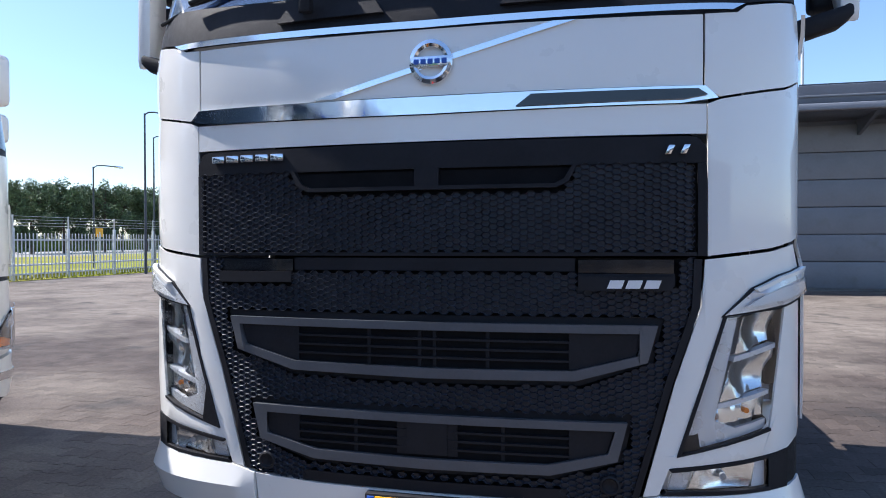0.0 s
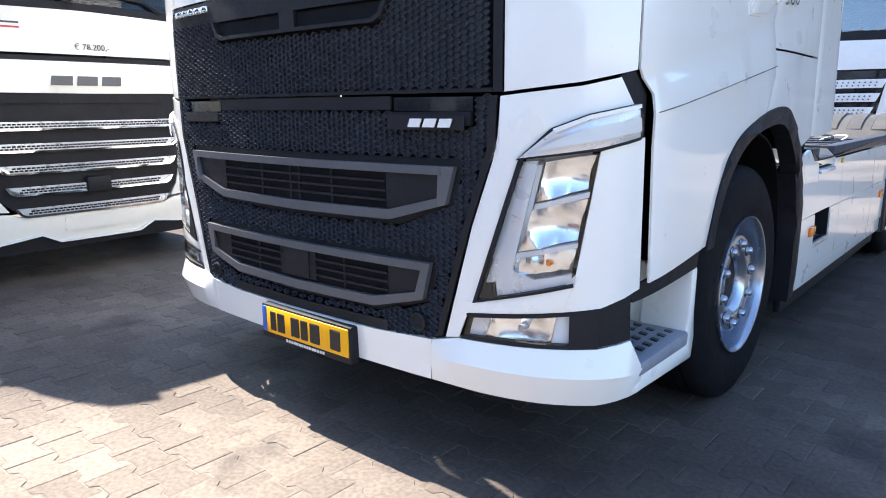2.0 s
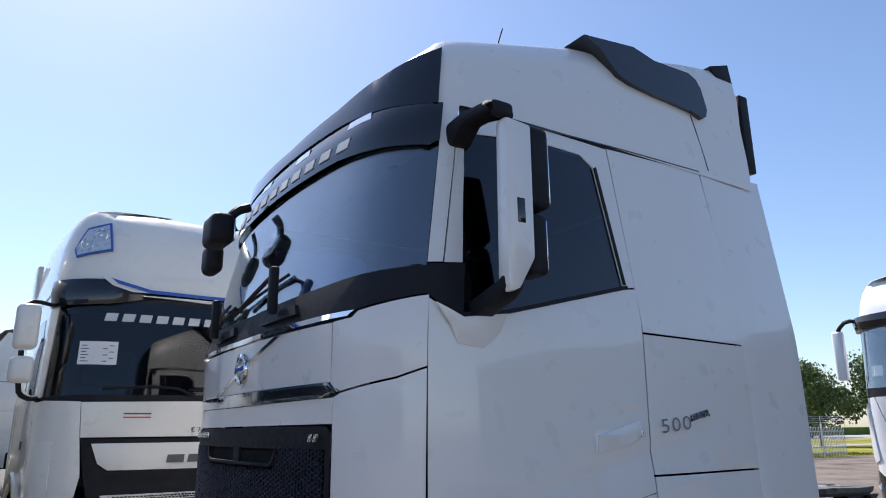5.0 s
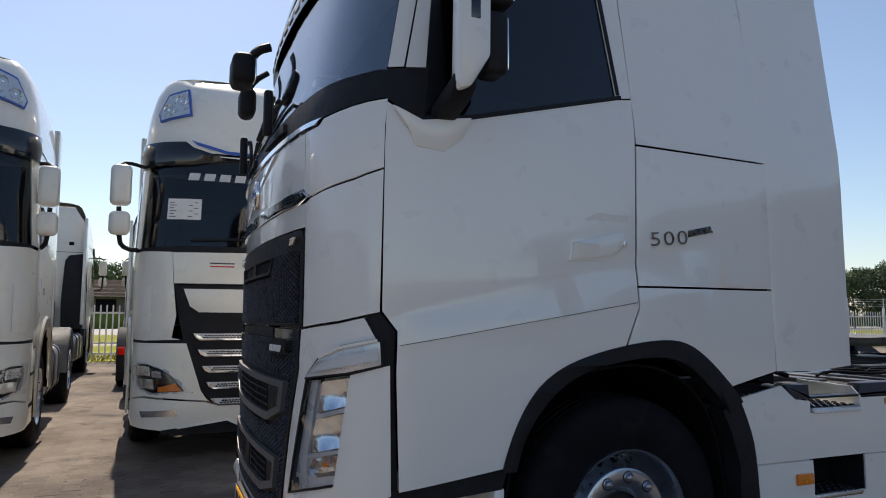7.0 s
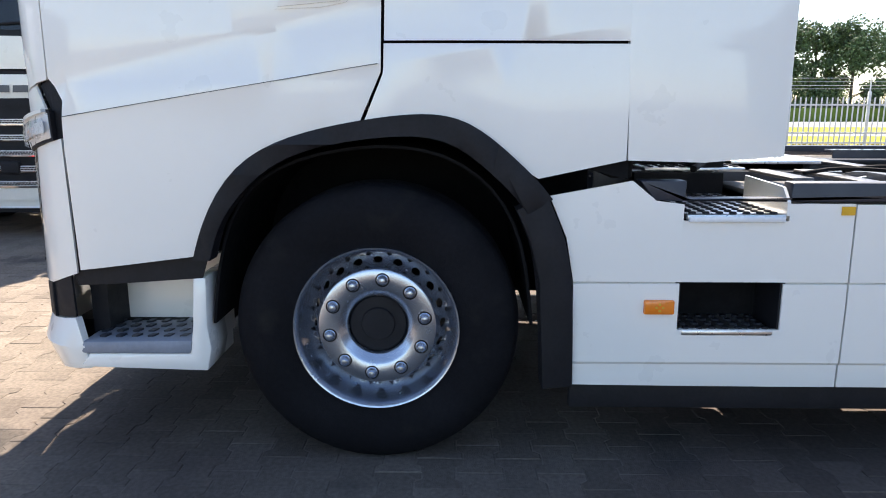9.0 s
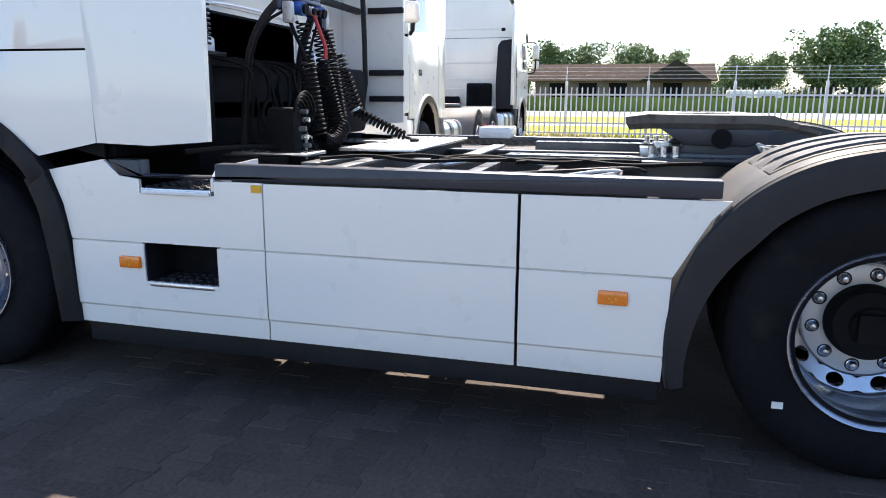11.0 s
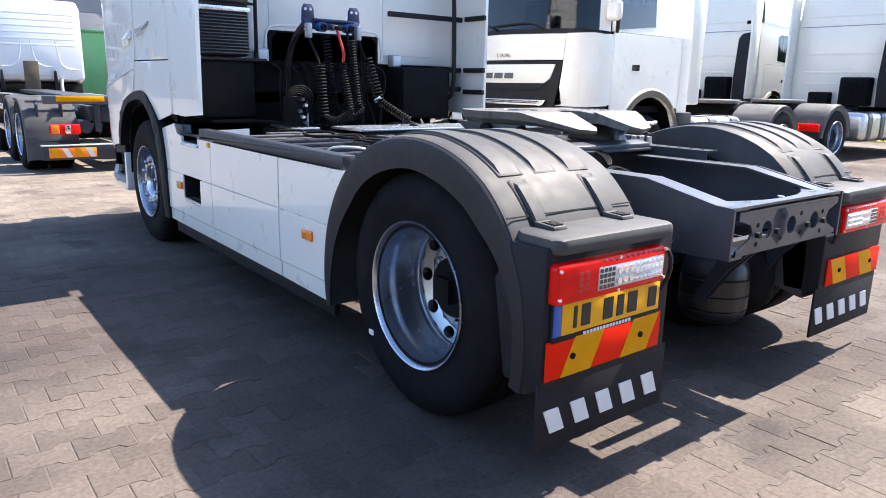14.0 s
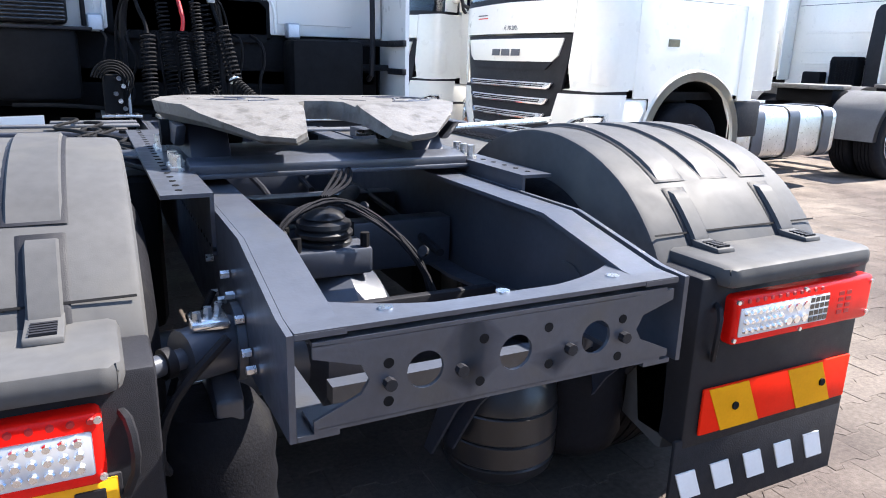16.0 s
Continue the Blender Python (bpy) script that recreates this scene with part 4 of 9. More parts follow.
DARKIN = mat("cab_lining", (0.035, 0.036, 0.04), 0.85, 0, 0.15, 3)
for sg in (1, -1):
    door = part("door", cab.skin([(1.308, 2.088), (1.43, 2.014), (1.63, 2.044), (2.325, 2.214), (2.40, 2.224), (2.398, 2.03), (2.387, 1.55), (2.384, 1.338), (2.306, 1.164), (2.149, 1.132), (2.008, 1.080), (1.898, 0.993), (1.818, 0.851), (1.785, 0.752), (1.367, 0.696), (1.354, 1.10), (1.358, 1.25), (1.303, 1.322)], 0.002, flip=sg, depth=shoulder, cuts=CREASE), PAINT, truck, "white cab door")
    part("window_frame", cab.skin([(1.358, 2.232), (1.44, 2.238), (1.425, 2.745), (1.50, 2.82), (1.97, 2.862), (2.19, 2.855), (2.262, 2.80), (2.325, 2.222), (2.40, 2.232), (2.372, 2.925), (1.95, 2.935), (1.384, 2.90)], 0.0, flip=sg), PAINT, door)
    part("window", cab.skin([(1.435, 2.03), (1.63, 2.052), (2.325, 2.222), (2.262, 2.80), (2.19, 2.855), (1.97, 2.862), (1.50, 2.82), (1.425, 2.745)], -0.01, 0.005, 0.1, sg, 0), PRIVACY, door)
    part("window_seal", cab.skin([(1.44, 2.022), (1.63, 2.046), (2.345, 2.222), (2.345, 2.236), (1.63, 2.062), (1.44, 2.04)], 0.006, 0.012, 0.1, sg, 0.002), BLACKP, door)
    part("window_seal", cab.skin([(2.325, 2.236), (2.34, 2.238), (2.278, 2.81), (2.262, 2.80)], 0.004, 0.01, 0.1, sg, 0.002), BLACKP, door)
    part("handle_recess", cab.skin([(2.06, 1.525), (2.065, 1.60), (2.10, 1.68), (2.20, 1.725), (2.35, 1.715), (2.355, 1.62), (2.28, 1.545), (2.2, 1.53)], 0.010, 0.008, 0.03, sg, 0.004, lambda s, z: -0.014 * smooth01(0.07, 0.0, abs(z - 1.65))), PAINT, door)
    part("handle", cab.skin([(2.07, 1.532), (2.08, 1.595), (2.335, 1.655), (2.345, 1.605), (2.26, 1.548)], 0.024, 0.02, 0.03, sg, 0.012), PAINT, door)
    p = cab.at(2.315, 1.60, 0.022)
    part("door_lock", block(-0.006, 0.006, -0.008, 0.008, -0.014, 0.014, 0.004, 2), STEEL, door, at=pose(p.x * sg, p.y, p.z))
    part("door_seam", cab.skin([(1.365, 1.199), (2.375, 1.361), (2.375, 1.3632), (1.365, 1.2012)], 0.0235, 0.008, 0.03, sg, 0), GREYP, door)
    part("mirror_foot", cab.skin([(1.33, 2.07), (1.44, 2.02), (1.632, 2.046), (1.60, 1.97), (1.53, 1.912), (1.42, 1.925), (1.39, 1.99)], 0.012, 0.02, 0.05, sg, 0.008, lambda s, z: 0.018 * smooth01(1.9, 2.05, z)), PAINT, door)
    part("a_pillar", cab.skin([(1.288, 2.228), (1.350, 2.232), (1.376, 2.90), (1.384, 2.95), (1.288, 2.95)], 0.004, flip=sg), PAINT, truck)
    part("side_panel", cab.skin([(2.394, 1.423), (3.166, 1.423), (3.166, 1.062), (2.885, 1.004), (2.754, 1.085), (2.649, 1.162), (2.544, 1.186), (2.425, 1.179), (2.320, 1.166), (2.392, 1.336)], 0.0, flip=sg, depth=shoulder, cuts=CREASE), PAINT, truck)
    part("side_panel", cab.skin([(2.395, 1.432), (3.166, 1.432), (3.16, 2.008), (2.407, 2.02)], 0.0, flip=sg, depth=shoulder, cuts=CREASE), PAINT, truck)
    part("side_panel", cab.skin([(2.408, 2.03), (3.16, 2.016), (3.10, 2.955), (2.38, 2.93)], 0.0, flip=sg), PAINT, truck)
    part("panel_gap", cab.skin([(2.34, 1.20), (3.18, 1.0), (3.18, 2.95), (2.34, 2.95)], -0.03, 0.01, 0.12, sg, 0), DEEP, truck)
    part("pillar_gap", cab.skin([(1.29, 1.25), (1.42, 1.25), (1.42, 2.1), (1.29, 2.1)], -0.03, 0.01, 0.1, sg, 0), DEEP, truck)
    part("air_deflector", cab.skin([(3.172, 1.062), (3.42, 1.055), (3.675, 1.075), (3.69, 2.2), (3.705, 3.02), (3.11, 2.96)], 0.0, 0.03, flip=sg, depth=lambda s, z: -0.012 * max(0.0, min(1.0, (z - 1.06) / 0.9)) * max(0.0, min(1.0, (s - 3.17) / 0.5))), PAINT, truck, "white side air deflector")
    arch = [(1.755, 0.735), (1.792, 0.86), (1.876, 1.01), (1.991, 1.101), (2.139, 1.155), (2.306, 1.188), (2.428, 1.205), (2.553, 1.212), (2.66, 1.187), (2.769, 1.106), (2.885, 0.997), (2.93, 0.94)]
    inner = [(2.856, 0.887), (2.799, 0.961), (2.698, 1.052), (2.589, 1.133), (2.427, 1.145), (2.173, 1.109), (2.025, 1.052), (1.909, 0.942), (1.84, 0.84), (1.813, 0.735)]
    arch, inner = rounded(arch), rounded(inner)
    part("wheel_arch_trim", cab.skin(arch + inner, 0.034, 0.08, 0.05, sg, 0.01), BLACKP, truck, "black wheel arch trim")
    part("wheel_arch_trim", cab.skin(rounded([(2.912, 0.952), (2.978, 0.812), (3.006, 0.66), (3.016, 0.30)]) + rounded([(2.915, 0.29), (2.898, 0.66), (2.865, 0.80), (2.815, 0.905)]), 0.032, 0.1, 0.05, sg, 0.01), BLACKP, truck, "black mudguard behind the front wheel")
    # wheel house liner
    ys = [(0.76, 0.5), (0.80, 0.8), (0.90, 0.97), (1.05, 1.07), (1.34, 1.12), (1.56, 1.09), (1.72, 0.98), (1.83, 0.8), (1.86, 0.5)]
    ys = rounded(ys)
    bm = bmesh.new()
    for a, b in zip(ys, ys[1:]):
        bm.faces.new([bm.verts.new((x * sg, *q)) for x, q in ((0.55, a), (1.2, a), (1.2, b), (0.55, b))])
    bmesh.ops.remove_doubles(bm, verts=bm.verts[:], dist=0.001)
    bmesh.ops.solidify(bm, geom=bm.faces[:], thickness=0.01)
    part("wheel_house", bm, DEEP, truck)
    # first step
    st = part("boarding_step", prism([(0.30, 0.350), (0.745, 0.338), (0.762, 0.42), (0.752, 0.50), (0.758, 0.672), (0.712, 0.668), (0.70, 0.50), (0.685, 0.402), (0.335, 0.402)], "x", 1.06 * sg, 1.238 * sg, 0.01), PAINT, truck, "white step housing with a grey tread")
    part("step_wall", block(0.93 * sg, 0.97 * sg, 0.33, 0.745, 0.40, 0.70), PAINT, st)
    part("step_end", prism([(0.72, 0.345), (0.745, 0.345), (0.752, 0.668), (0.72, 0.668)], "x", 0.96 * sg, 1.06 * sg), PAINT, st)
    part("step_tread", prism([(0.31, 0.40), (0.69, 0.40), (0.70, 0.452), (0.31, 0.445)], "x", 0.95 * sg, 1.243 * sg, 0.012), STEPG, st, "blue grey plastic tread with slots")
    bm = bmesh.new()
    for i in range(4):
        for j in range(6):
            y = 0.345 + j * 0.056 + (0.022 if i % 2 else 0)
            prism([((1.004 + i * 0.056) * sg, y), ((1.032 + i * 0.056) * sg, y - 0.008), ((1.032 + i * 0.056) * sg, y + 0.012), ((1.004 + i * 0.056) * sg, y + 0.020)], "z", 0.447, 0.4545, bm=bm)
    pieces("tread_slot", bm, RAILD, st)
    part("corner_inner", block(0.75 * sg, 1.12 * sg, 0.30, 0.36, 0.40, 0.70), BLACKP, truck)

# engine bay and the cab's back
part("cab_floor", block(-1.15, 1.15, 0.32, 2.18, 1.14, 1.22), DEEP, truck)
part("cab_underside", block(-0.55, 0.55, 0.12, 2.15, 0.45, 1.14), DEEP, truck)
back = part("cab_back", prism([(-1.2, 1.45), (1.2, 1.45), (1.19, 2.2), (1.08, 3.0), (1.0, 3.3), (-1.0, 3.3), (-1.08, 3.0), (-1.19, 2.2)], "y", 2.16, 2.2, 0.01), PAINT, truck, "white back wall of the cab")
for x0, x1, z0, z1 in ((-0.40, 0.52, 1.69, 2.4), (-0.98, -0.47, 1.52, 2.6), (0.6, 0.68, 1.5, 2.6)):
    part("back_rib", prism([(x0, z0), (x1, z0), (x1, z1), (x0, z1)], "y", 2.195, 2.208, 0.006), PAINT, back)
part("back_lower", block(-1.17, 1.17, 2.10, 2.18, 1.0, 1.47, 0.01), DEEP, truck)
# black slab set on the wall: the recess's shade put into colour
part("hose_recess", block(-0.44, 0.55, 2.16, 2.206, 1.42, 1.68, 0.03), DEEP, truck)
# air intake stack behind the left side
stack = part("air_intake", block(0.74, 1.12, 2.22, 2.38, 1.46, 2.9, 0.03), BLACKP, truck, "black louvred air intake stack")
for k in range(13):
    part("louvre", block(0.75, 1.10, 2.372, 2.392, 1.475 + k * 0.021, 1.487 + k * 0.021, 0.004), GLOSSB, stack)
for k in range(9):
    part("louvre", block(0.75, 1.10, 2.372, 2.40, 1.81 + k * 0.12, 1.87 + k * 0.12, 0.012), GLOSSB, stack)
part("trim_bar", block(0.74, 1.12, 2.385, 2.40, 1.755, 1.785, 0.004), STEEL, stack)
part("intake_pipe", block(0.70, 1.14, 2.20, 2.37, 1.04, 1.44, 0.04), DEEP, truck)
part("box_rim", block(0.62, 1.14, 2.20, 2.385, 1.43, 1.45, 0.006), BLACKP, truck)
part("grab_pole", tube([(0.66, 2.27, 1.46), (0.66, 2.30, 1.55), (0.66, 2.30, 2.6), (0.66, 2.24, 2.7)], 0.014, 8), BLACKP, truck)
for z in (1.82, 2.35):
    part("pole_arm", rod((0.66, 2.30, z), (1.1, 2.33, z + 0.02), 0.010, 8), BLACKP, truck)
for x in (0.60, -0.56):
    wl = part("work_lamp", block(x - 0.045, x + 0.045, 2.2, 2.28, 1.43, 1.53, 0.014), LAMPG, truck, "small clear work lamp")
    part("lens", block(x - 0.036, x + 0.036, 2.278, 2.286, 1.44, 1.52, 0.006), LAMPW, wl)
# pressed ridge over the hose recess
part("recess_ridge", tube([(0.56, 2.203, 1.46), (0.55, 2.203, 1.66), (0.47, 2.203, 1.71), (-0.36, 2.203, 1.71), (-0.45, 2.203, 1.66), (-0.46, 2.203, 1.46)], 0.010, 8, smooth=2), PAINT, back)
# flat black sheet that stands for the shade under the arch
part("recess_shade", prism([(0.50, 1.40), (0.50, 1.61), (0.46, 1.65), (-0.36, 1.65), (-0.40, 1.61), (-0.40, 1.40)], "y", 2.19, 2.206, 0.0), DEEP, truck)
# hose frame: two bent posts that carry the coupling board
for x, lean in ((0.40, 0.07), (0.0, -0.08)):
    part("hose_post", tube([(x + lean, 2.36, 1.0), (x + lean, 2.40, 1.45), (x + lean * 0.6, 2.48, 1.62), (x, 2.54, 1.70)], 0.021, 8, smooth=2), BLACKP, truck)
    part("post_cable", tube([(x + lean * 1.5, 2.40, 1.02), (x + lean * 1.6, 2.43, 1.42), (x + lean, 2.50, 1.60), (x, 2.58, 1.66)], 0.008, 6, smooth=2), DEEP, truck)
board = part("coupling_board", block(-0.03, 0.42, 2.52, 2.57, 1.665, 1.735, 0.012), BOARD, truck, "dark blue board with hose couplings")
part("board_lip", block(0.03, 0.36, 2.565, 2.60, 1.715, 1.735, 0.006), BOARD, board)
for x in (0.385, 0.015):
    part("board_ear", prism([(x - 0.05, 1.72), (x + 0.05, 1.72), (x + 0.045, 1.80), (x + 0.03, 1.83), (x - 0.03, 1.83), (x - 0.045, 1.80)], "y", 2.555, 2.567, 0.003), BOARD, board)
    for dx in (-0.02, 0.02):
        part("ear_hole", rod((x + dx, 2.5665, 1.795), (x + dx, 2.569, 1.795), 0.010, 12), PALE, board)
for x, c, r in ((0.30, BLUEP, 0.034), (0.20, STEEL, 0.022), (0.08, BLUEP, 0.034), (0.14, GREYP, 0.02)):
    part("coupling", rod((x, 2.55, 1.685), (x, 2.63, 1.675), r, 16), c, board)
    part("coupling_cap", rod((x, 2.63, 1.675), (x, 2.645, 1.672), r * 0.7, 12), DEEP, board)
for x in (0.40, 0.0):
    part("hose_valve", block(x - 0.02, x + 0.02, 2.57, 2.62, 1.60, 1.70, 0.008), LAMPG, board)
part("hose_stem", tube([(0.40, 2.6, 1.61), (0.39, 2.62, 1.55), (0.36, 2.64, 1.48), (0.355, 2.66, 1.42)], 0.010, 8), DEEP, truck)
part("hose_stem", tube([(0.10, 2.62, 1.66), (0.11, 2.63, 1.58), (0.10, 2.66, 1.46)], 0.010, 8), DEEP, truck)
part("hose_stem", tube([(0.0, 2.6, 1.61), (-0.01, 2.62, 1.55), (-0.035, 2.64, 1.47)], 0.010, 8), DEEP, truck)
part("red_hose", tube([(0.19, 2.63, 1.66), (0.175, 2.66, 1.56), (0.165, 2.68, 1.50), (0.175, 2.68, 1.44)], 0.011, 8, smooth=2), REDHOSE, truck)
for p, q, n, r, w in (((0.355, 2.66, 1.42), (0.365, 2.72, 1.06), 16, 0.038, 0.0055), ((0.175, 2.66, 1.44), (0.16, 2.74, 1.10), 19, 0.030, 0.005), ((0.10, 2.66, 1.60), (0.08, 2.72, 1.14), 24, 0.027, 0.005), ((-0.04, 2.65, 1.48), (-0.09, 2.74, 1.17), 13, 0.038, 0.0055), ((0.27, 2.60, 1.62), (0.24, 2.66, 1.12), 22, 0.030, 0.005), ((0.04, 2.58, 1.60), (0.0, 2.62, 1.10), 20, 0.030, 0.005)):
    part("coiled_hose", coil(p, q, n, r, w), DEEP, truck, "black coiled air hose")
part("coiled_hose", coil((0.365, 2.72, 1.06), (0.16, 2.76, 1.10), 15, 0.042, 0.0055, 0.06), DEEP, truck)
part("coiled_hose", coil((0.24, 2.66, 1.12), (0.0, 2.64, 1.10), 14, 0.036, 0.005, 0.08), DEEP, truck)
part("coiled_hose", coil((-0.09, 2.74, 1.17), (-0.20, 2.98, 1.035), 13, 0.026, 0.007), DEEP, truck)
part("hose_clip", rod((-0.085, 2.73, 1.185), (-0.088, 2.74, 1.172), 0.030, 14), PALE, truck)
part("hose_end", tube([(-0.20, 2.98, 1.03), (-0.24, 3.03, 1.012), (-0.20, 3.07, 1.012), (-0.17, 3.03, 1.012)], 0.010, 8, smooth=2), BLACKP, truck)
rnd = random.Random(5)
for k in range(14):
    x = rnd.uniform(-0.3, 0.62)
    pts = [(x + rnd.gauss(0, 0.02), 2.42 + rnd.uniform(0, 0.08), 1.40 - f * 0.11 + rnd.gauss(0, 0.012)) for f in range(4)]
    pts = [(x, 2.24, 1.44)] + pts + [(x + rnd.gauss(0, 0.06), 2.48 + rnd.uniform(0, 0.1), 0.95)]
    part("cable", tube(pts, rnd.uniform(0.006, 0.011), 6, smooth=2), DEEP if k % 3 else RUBBER, truck)
# air valves with looped pipes beside the hoses
vb = part("valve_block", block(0.50, 0.60, 2.56, 2.70, 0.98, 1.20, 0.015), DEEP, truck, "dark valve block with looped air pipes")
part("valve_post", rod((0.475, 2.70, 0.95), (0.475, 2.70, 1.17), 0.008, 8), LAMPG, vb)
for k in range(5):
    z = 1.02 + k * 0.04
    part("valve_port", rod((0.50 + 0.02 * (k % 3), 2.70, z), (0.50 + 0.02 * (k % 3), 2.735, z), 0.012, 10), STEEL if k % 2 else GREYP, vb)
for k in range(5):
    r = 0.05 + 0.014 * k
    part("air_pipe", tube([(0.50 + r * math.cos(a) + 0.05, 2.70 + 0.01 * k, 1.17 + r * math.sin(a)) for a in (math.pi * (0.05 + q * 0.16) for q in range(7))] + [(0.53, 2.66, 0.97)], 0.005, 6, smooth=2), DEEP, vb)
part("pipe_run", tube([(1.05, 2.42, 1.02), (0.8, 2.55, 1.03), (0.55, 2.62, 1.01), (0.3, 2.66, 0.985)], 0.012, 8, smooth=2), DEEP, truck)
# grab rails on the right side
part("grab_rail", tube([(-1.05, 2.34, 1.18), (-1.05, 2.42, 1.22), (-1.05, 2.42, 1.7), (-1.03, 2.40, 2.4), (-1.03, 2.32, 2.5)], 0.018, 8), BLACKP, truck)
for z in (1.26, 1.42, 1.84):
    part("rail_bracket", block(-1.2, -0.92 if z < 1.5 else -0.45, 2.30, 2.34, z - 0.02, z + 0.02, 0.006), BLACKP, truck)
for z in (1.24, 1.42, 1.84):
    part("rail_foot", block(-1.195, -1.165, 2.40, 2.66, z - 0.02, z + 0.02, 0.006), BLACKP, truck)
part("side_box", block(-0.98, -0.5, 2.18, 2.46, 1.02, 1.43, 0.04), DEEP, truck)

# roof
ZT = [(0.3, 3.22), (0.5, 3.34), (0.9, 3.45), (1.3, 3.56), (1.7, 3.62), (2.1, 3.68), (2.4, 3.73), (2.7, 3.76)]
rings = []
SS = [i * 0.09 for i in range(int(3.62 / 0.09) + 1)]
bm = bmesh.new()
grid = []
for f, ins, top in ((0, 0.0, 0), (0.25, 0.008, 0), (0.5, 0.025, 0), (0.72, 0.05, 0), (0.88, 0.09, 0), (0.96, 0.15, 0), (1.0, 0.26, 0), (1.02, 0.5, 0), (1.03, 0.8, 0)):
    line = []
    for s in [-s for s in SS[:0:-1]] + SS:
        p = cab.at(s, 2.945)
        _, n = cab.plan(s)
        fr = 1 - smooth01(0.9, 1.45, abs(s))
        k = ins * (1 + 0.35 * fr)
        if f > 0.6 and ins < 0.2:
            k *= 1 - 0.55 * smooth01(1.6, 2.2, p.y)
        y = p.y - n.y * k
        x = p.x - n.x * k
        if abs(s) > 1.2 and ins > 0.2:
            x = p.x * max(0.0, 1 - ins * 1.02)
        if ins > 0.2:
            x = p.x * max(0.0, 1 - ins)
        zt = lerp_table(ZT, y)
        line.append(bm.verts.new((x, y, 2.945 + (zt - 2.945) * f)))
    grid.append(line)
for a, b in zip(grid, grid[1:]):
    for i in range(len(a) - 1):
        bm.faces.new((a[i], a[i + 1], b[i + 1], b[i]))
bmesh.ops.remove_doubles(bm, verts=bm.verts[:], dist=0.002)
part("roof", bm, PAINT, truck, "white high roof with air deflector")
part("roof_front_band", cab.skin(both([(0, 2.99), (0.7, 2.975), (1.20, 2.935), (1.262, 2.94), (1.25, 3.23), (1.0, 3.15), (0.6, 3.09), (0, 3.07)]), 0.024, 0.05, 0.06), GLOSSB, truck, "black band over the windscreen")
for sg in (1, -1):
    pts = [(1.29, 3.55), (1.40, 3.50), (1.46, 3.43), (1.51, 3.38), (1.59, 3.355), (1.78, 3.335), (2.09, 3.318), (2.16, 3.295), (2.20, 3.32), (2.22, 3.37), (2.20, 3.50), (2.17, 3.55), (2.11, 3.575), (1.82, 3.565), (1.66, 3.60)]
    bm = bmesh.new()
    hi = [bm.verts.new(((1.162 - (z - 2.95) * 0.085) * sg, y, z)) for y, z in pts]
    lo = [bm.verts.new(((1.0 - (z - 2.95) * 0.085) * sg, y, z)) for y, z in pts]
    bm.faces.new(hi)
    bm.faces.new(lo[::-1])
    for i in range(len(pts)):
        j = (i + 1) % len(pts)
        bm.faces.new((hi[i], hi[j], lo[j], lo[i]))
    part("roof_side_inlay", bm, GLOSSB, truck, "black glossy roof side inlay")
    part("deflector_seal", block((1.05) * sg, (1.1) * sg, 2.6, 2.68, 3.08, 3.58, 0.008), BLACKP, truck)
    part("deflector_cap", prism([(2.38, 3.72), (2.56, 3.78), (2.59, 3.62), (2.46, 3.58)], "x", 0.95 * sg, 1.075 * sg, 0.006), BLACKP, truck)
for sg in (1, -1):
    part("roof_gap_seal", cab.skin([(1.4, 2.90), (3.5, 2.90), (3.5, 2.97), (1.4, 2.97)], -0.02, 0.008, 0.12, sg, 0), FRAME, truck)
    part("deflector_seam", tube([(1.107 * sg, 2.087, 3.31), (1.1195 * sg, 2.125, 3.15), (1.1275 * sg, 2.164, 2.985)], 0.004, 6), FRAME, truck)
part("roof_seam", cab.skin([(1.75, 2.936), (2.1, 2.942), (2.6, 2.956), (3.1, 2.966), (3.1, 2.960), (2.6, 2.950), (2.1, 2.936), (1.75, 2.930)], 0.003, 0.006, 0.1, 1, 0), FRAME, truck)
part("aerial", rod((0.7, 1.0, 3.45), (0.72, 1.08, 3.72), 0.004), BLACKP, truck)

# mirrors
for sg in (1, -1):
    mir = part("wing_mirror", prism([(0.475, 2.755), (0.60, 2.745), (0.595, 2.22), (0.52, 2.10), (0.475, 2.085), (0.465, 2.12)], "x", 1.395, 1.462, 0.014), PAINT, truck, "white mirror housing on black arms", at=Matrix.Diagonal((sg, 1, 1, 1)))
    part("mirror_head", block(1.33, 1.45, 0.592, 0.70, 2.425, 2.755, 0.025, 3), BLACKP, mir)
    part("mirror_head", block(1.33, 1.45, 0.585, 0.675, 2.165, 2.40, 0.025, 3), BLACKP, mir)
    part("mirror_glass", block(1.345, 1.435, 0.698, 0.704, 2.45, 2.73, 0.002), CHROME, mir)
    part("mirror_glass", block(1.345, 1.435, 0.673, 0.679, 2.19, 2.38, 0.002), CHROME, mir)
    part("mirror_slot", block(1.456, 1.4635, 0.515, 0.553, 2.345, 2.44, 0.003), GLOSSB, mir)
    part("mirror_arm", prism([(1.10, 2.74), (1.16, 2.735), (1.24, 2.80), (1.42, 2.79), (1.43, 2.75), (1.45, 2.76), (1.45, 2.82), (1.40, 2.835), (1.22, 2.85), (1.12, 2.84)], "y", 0.43, 0.53, 0.018), BLACKP, mir)
    part("mirror_arm", prism([(1.15, 2.03), (1.24, 2.02), (1.40, 2.07), (1.45, 2.11), (1.44, 2.16), (1.395, 2.14), (1.22, 2.09), (1.15, 2.10)], "y", 0.46, 0.55, 0.018), BLACKP, mir)
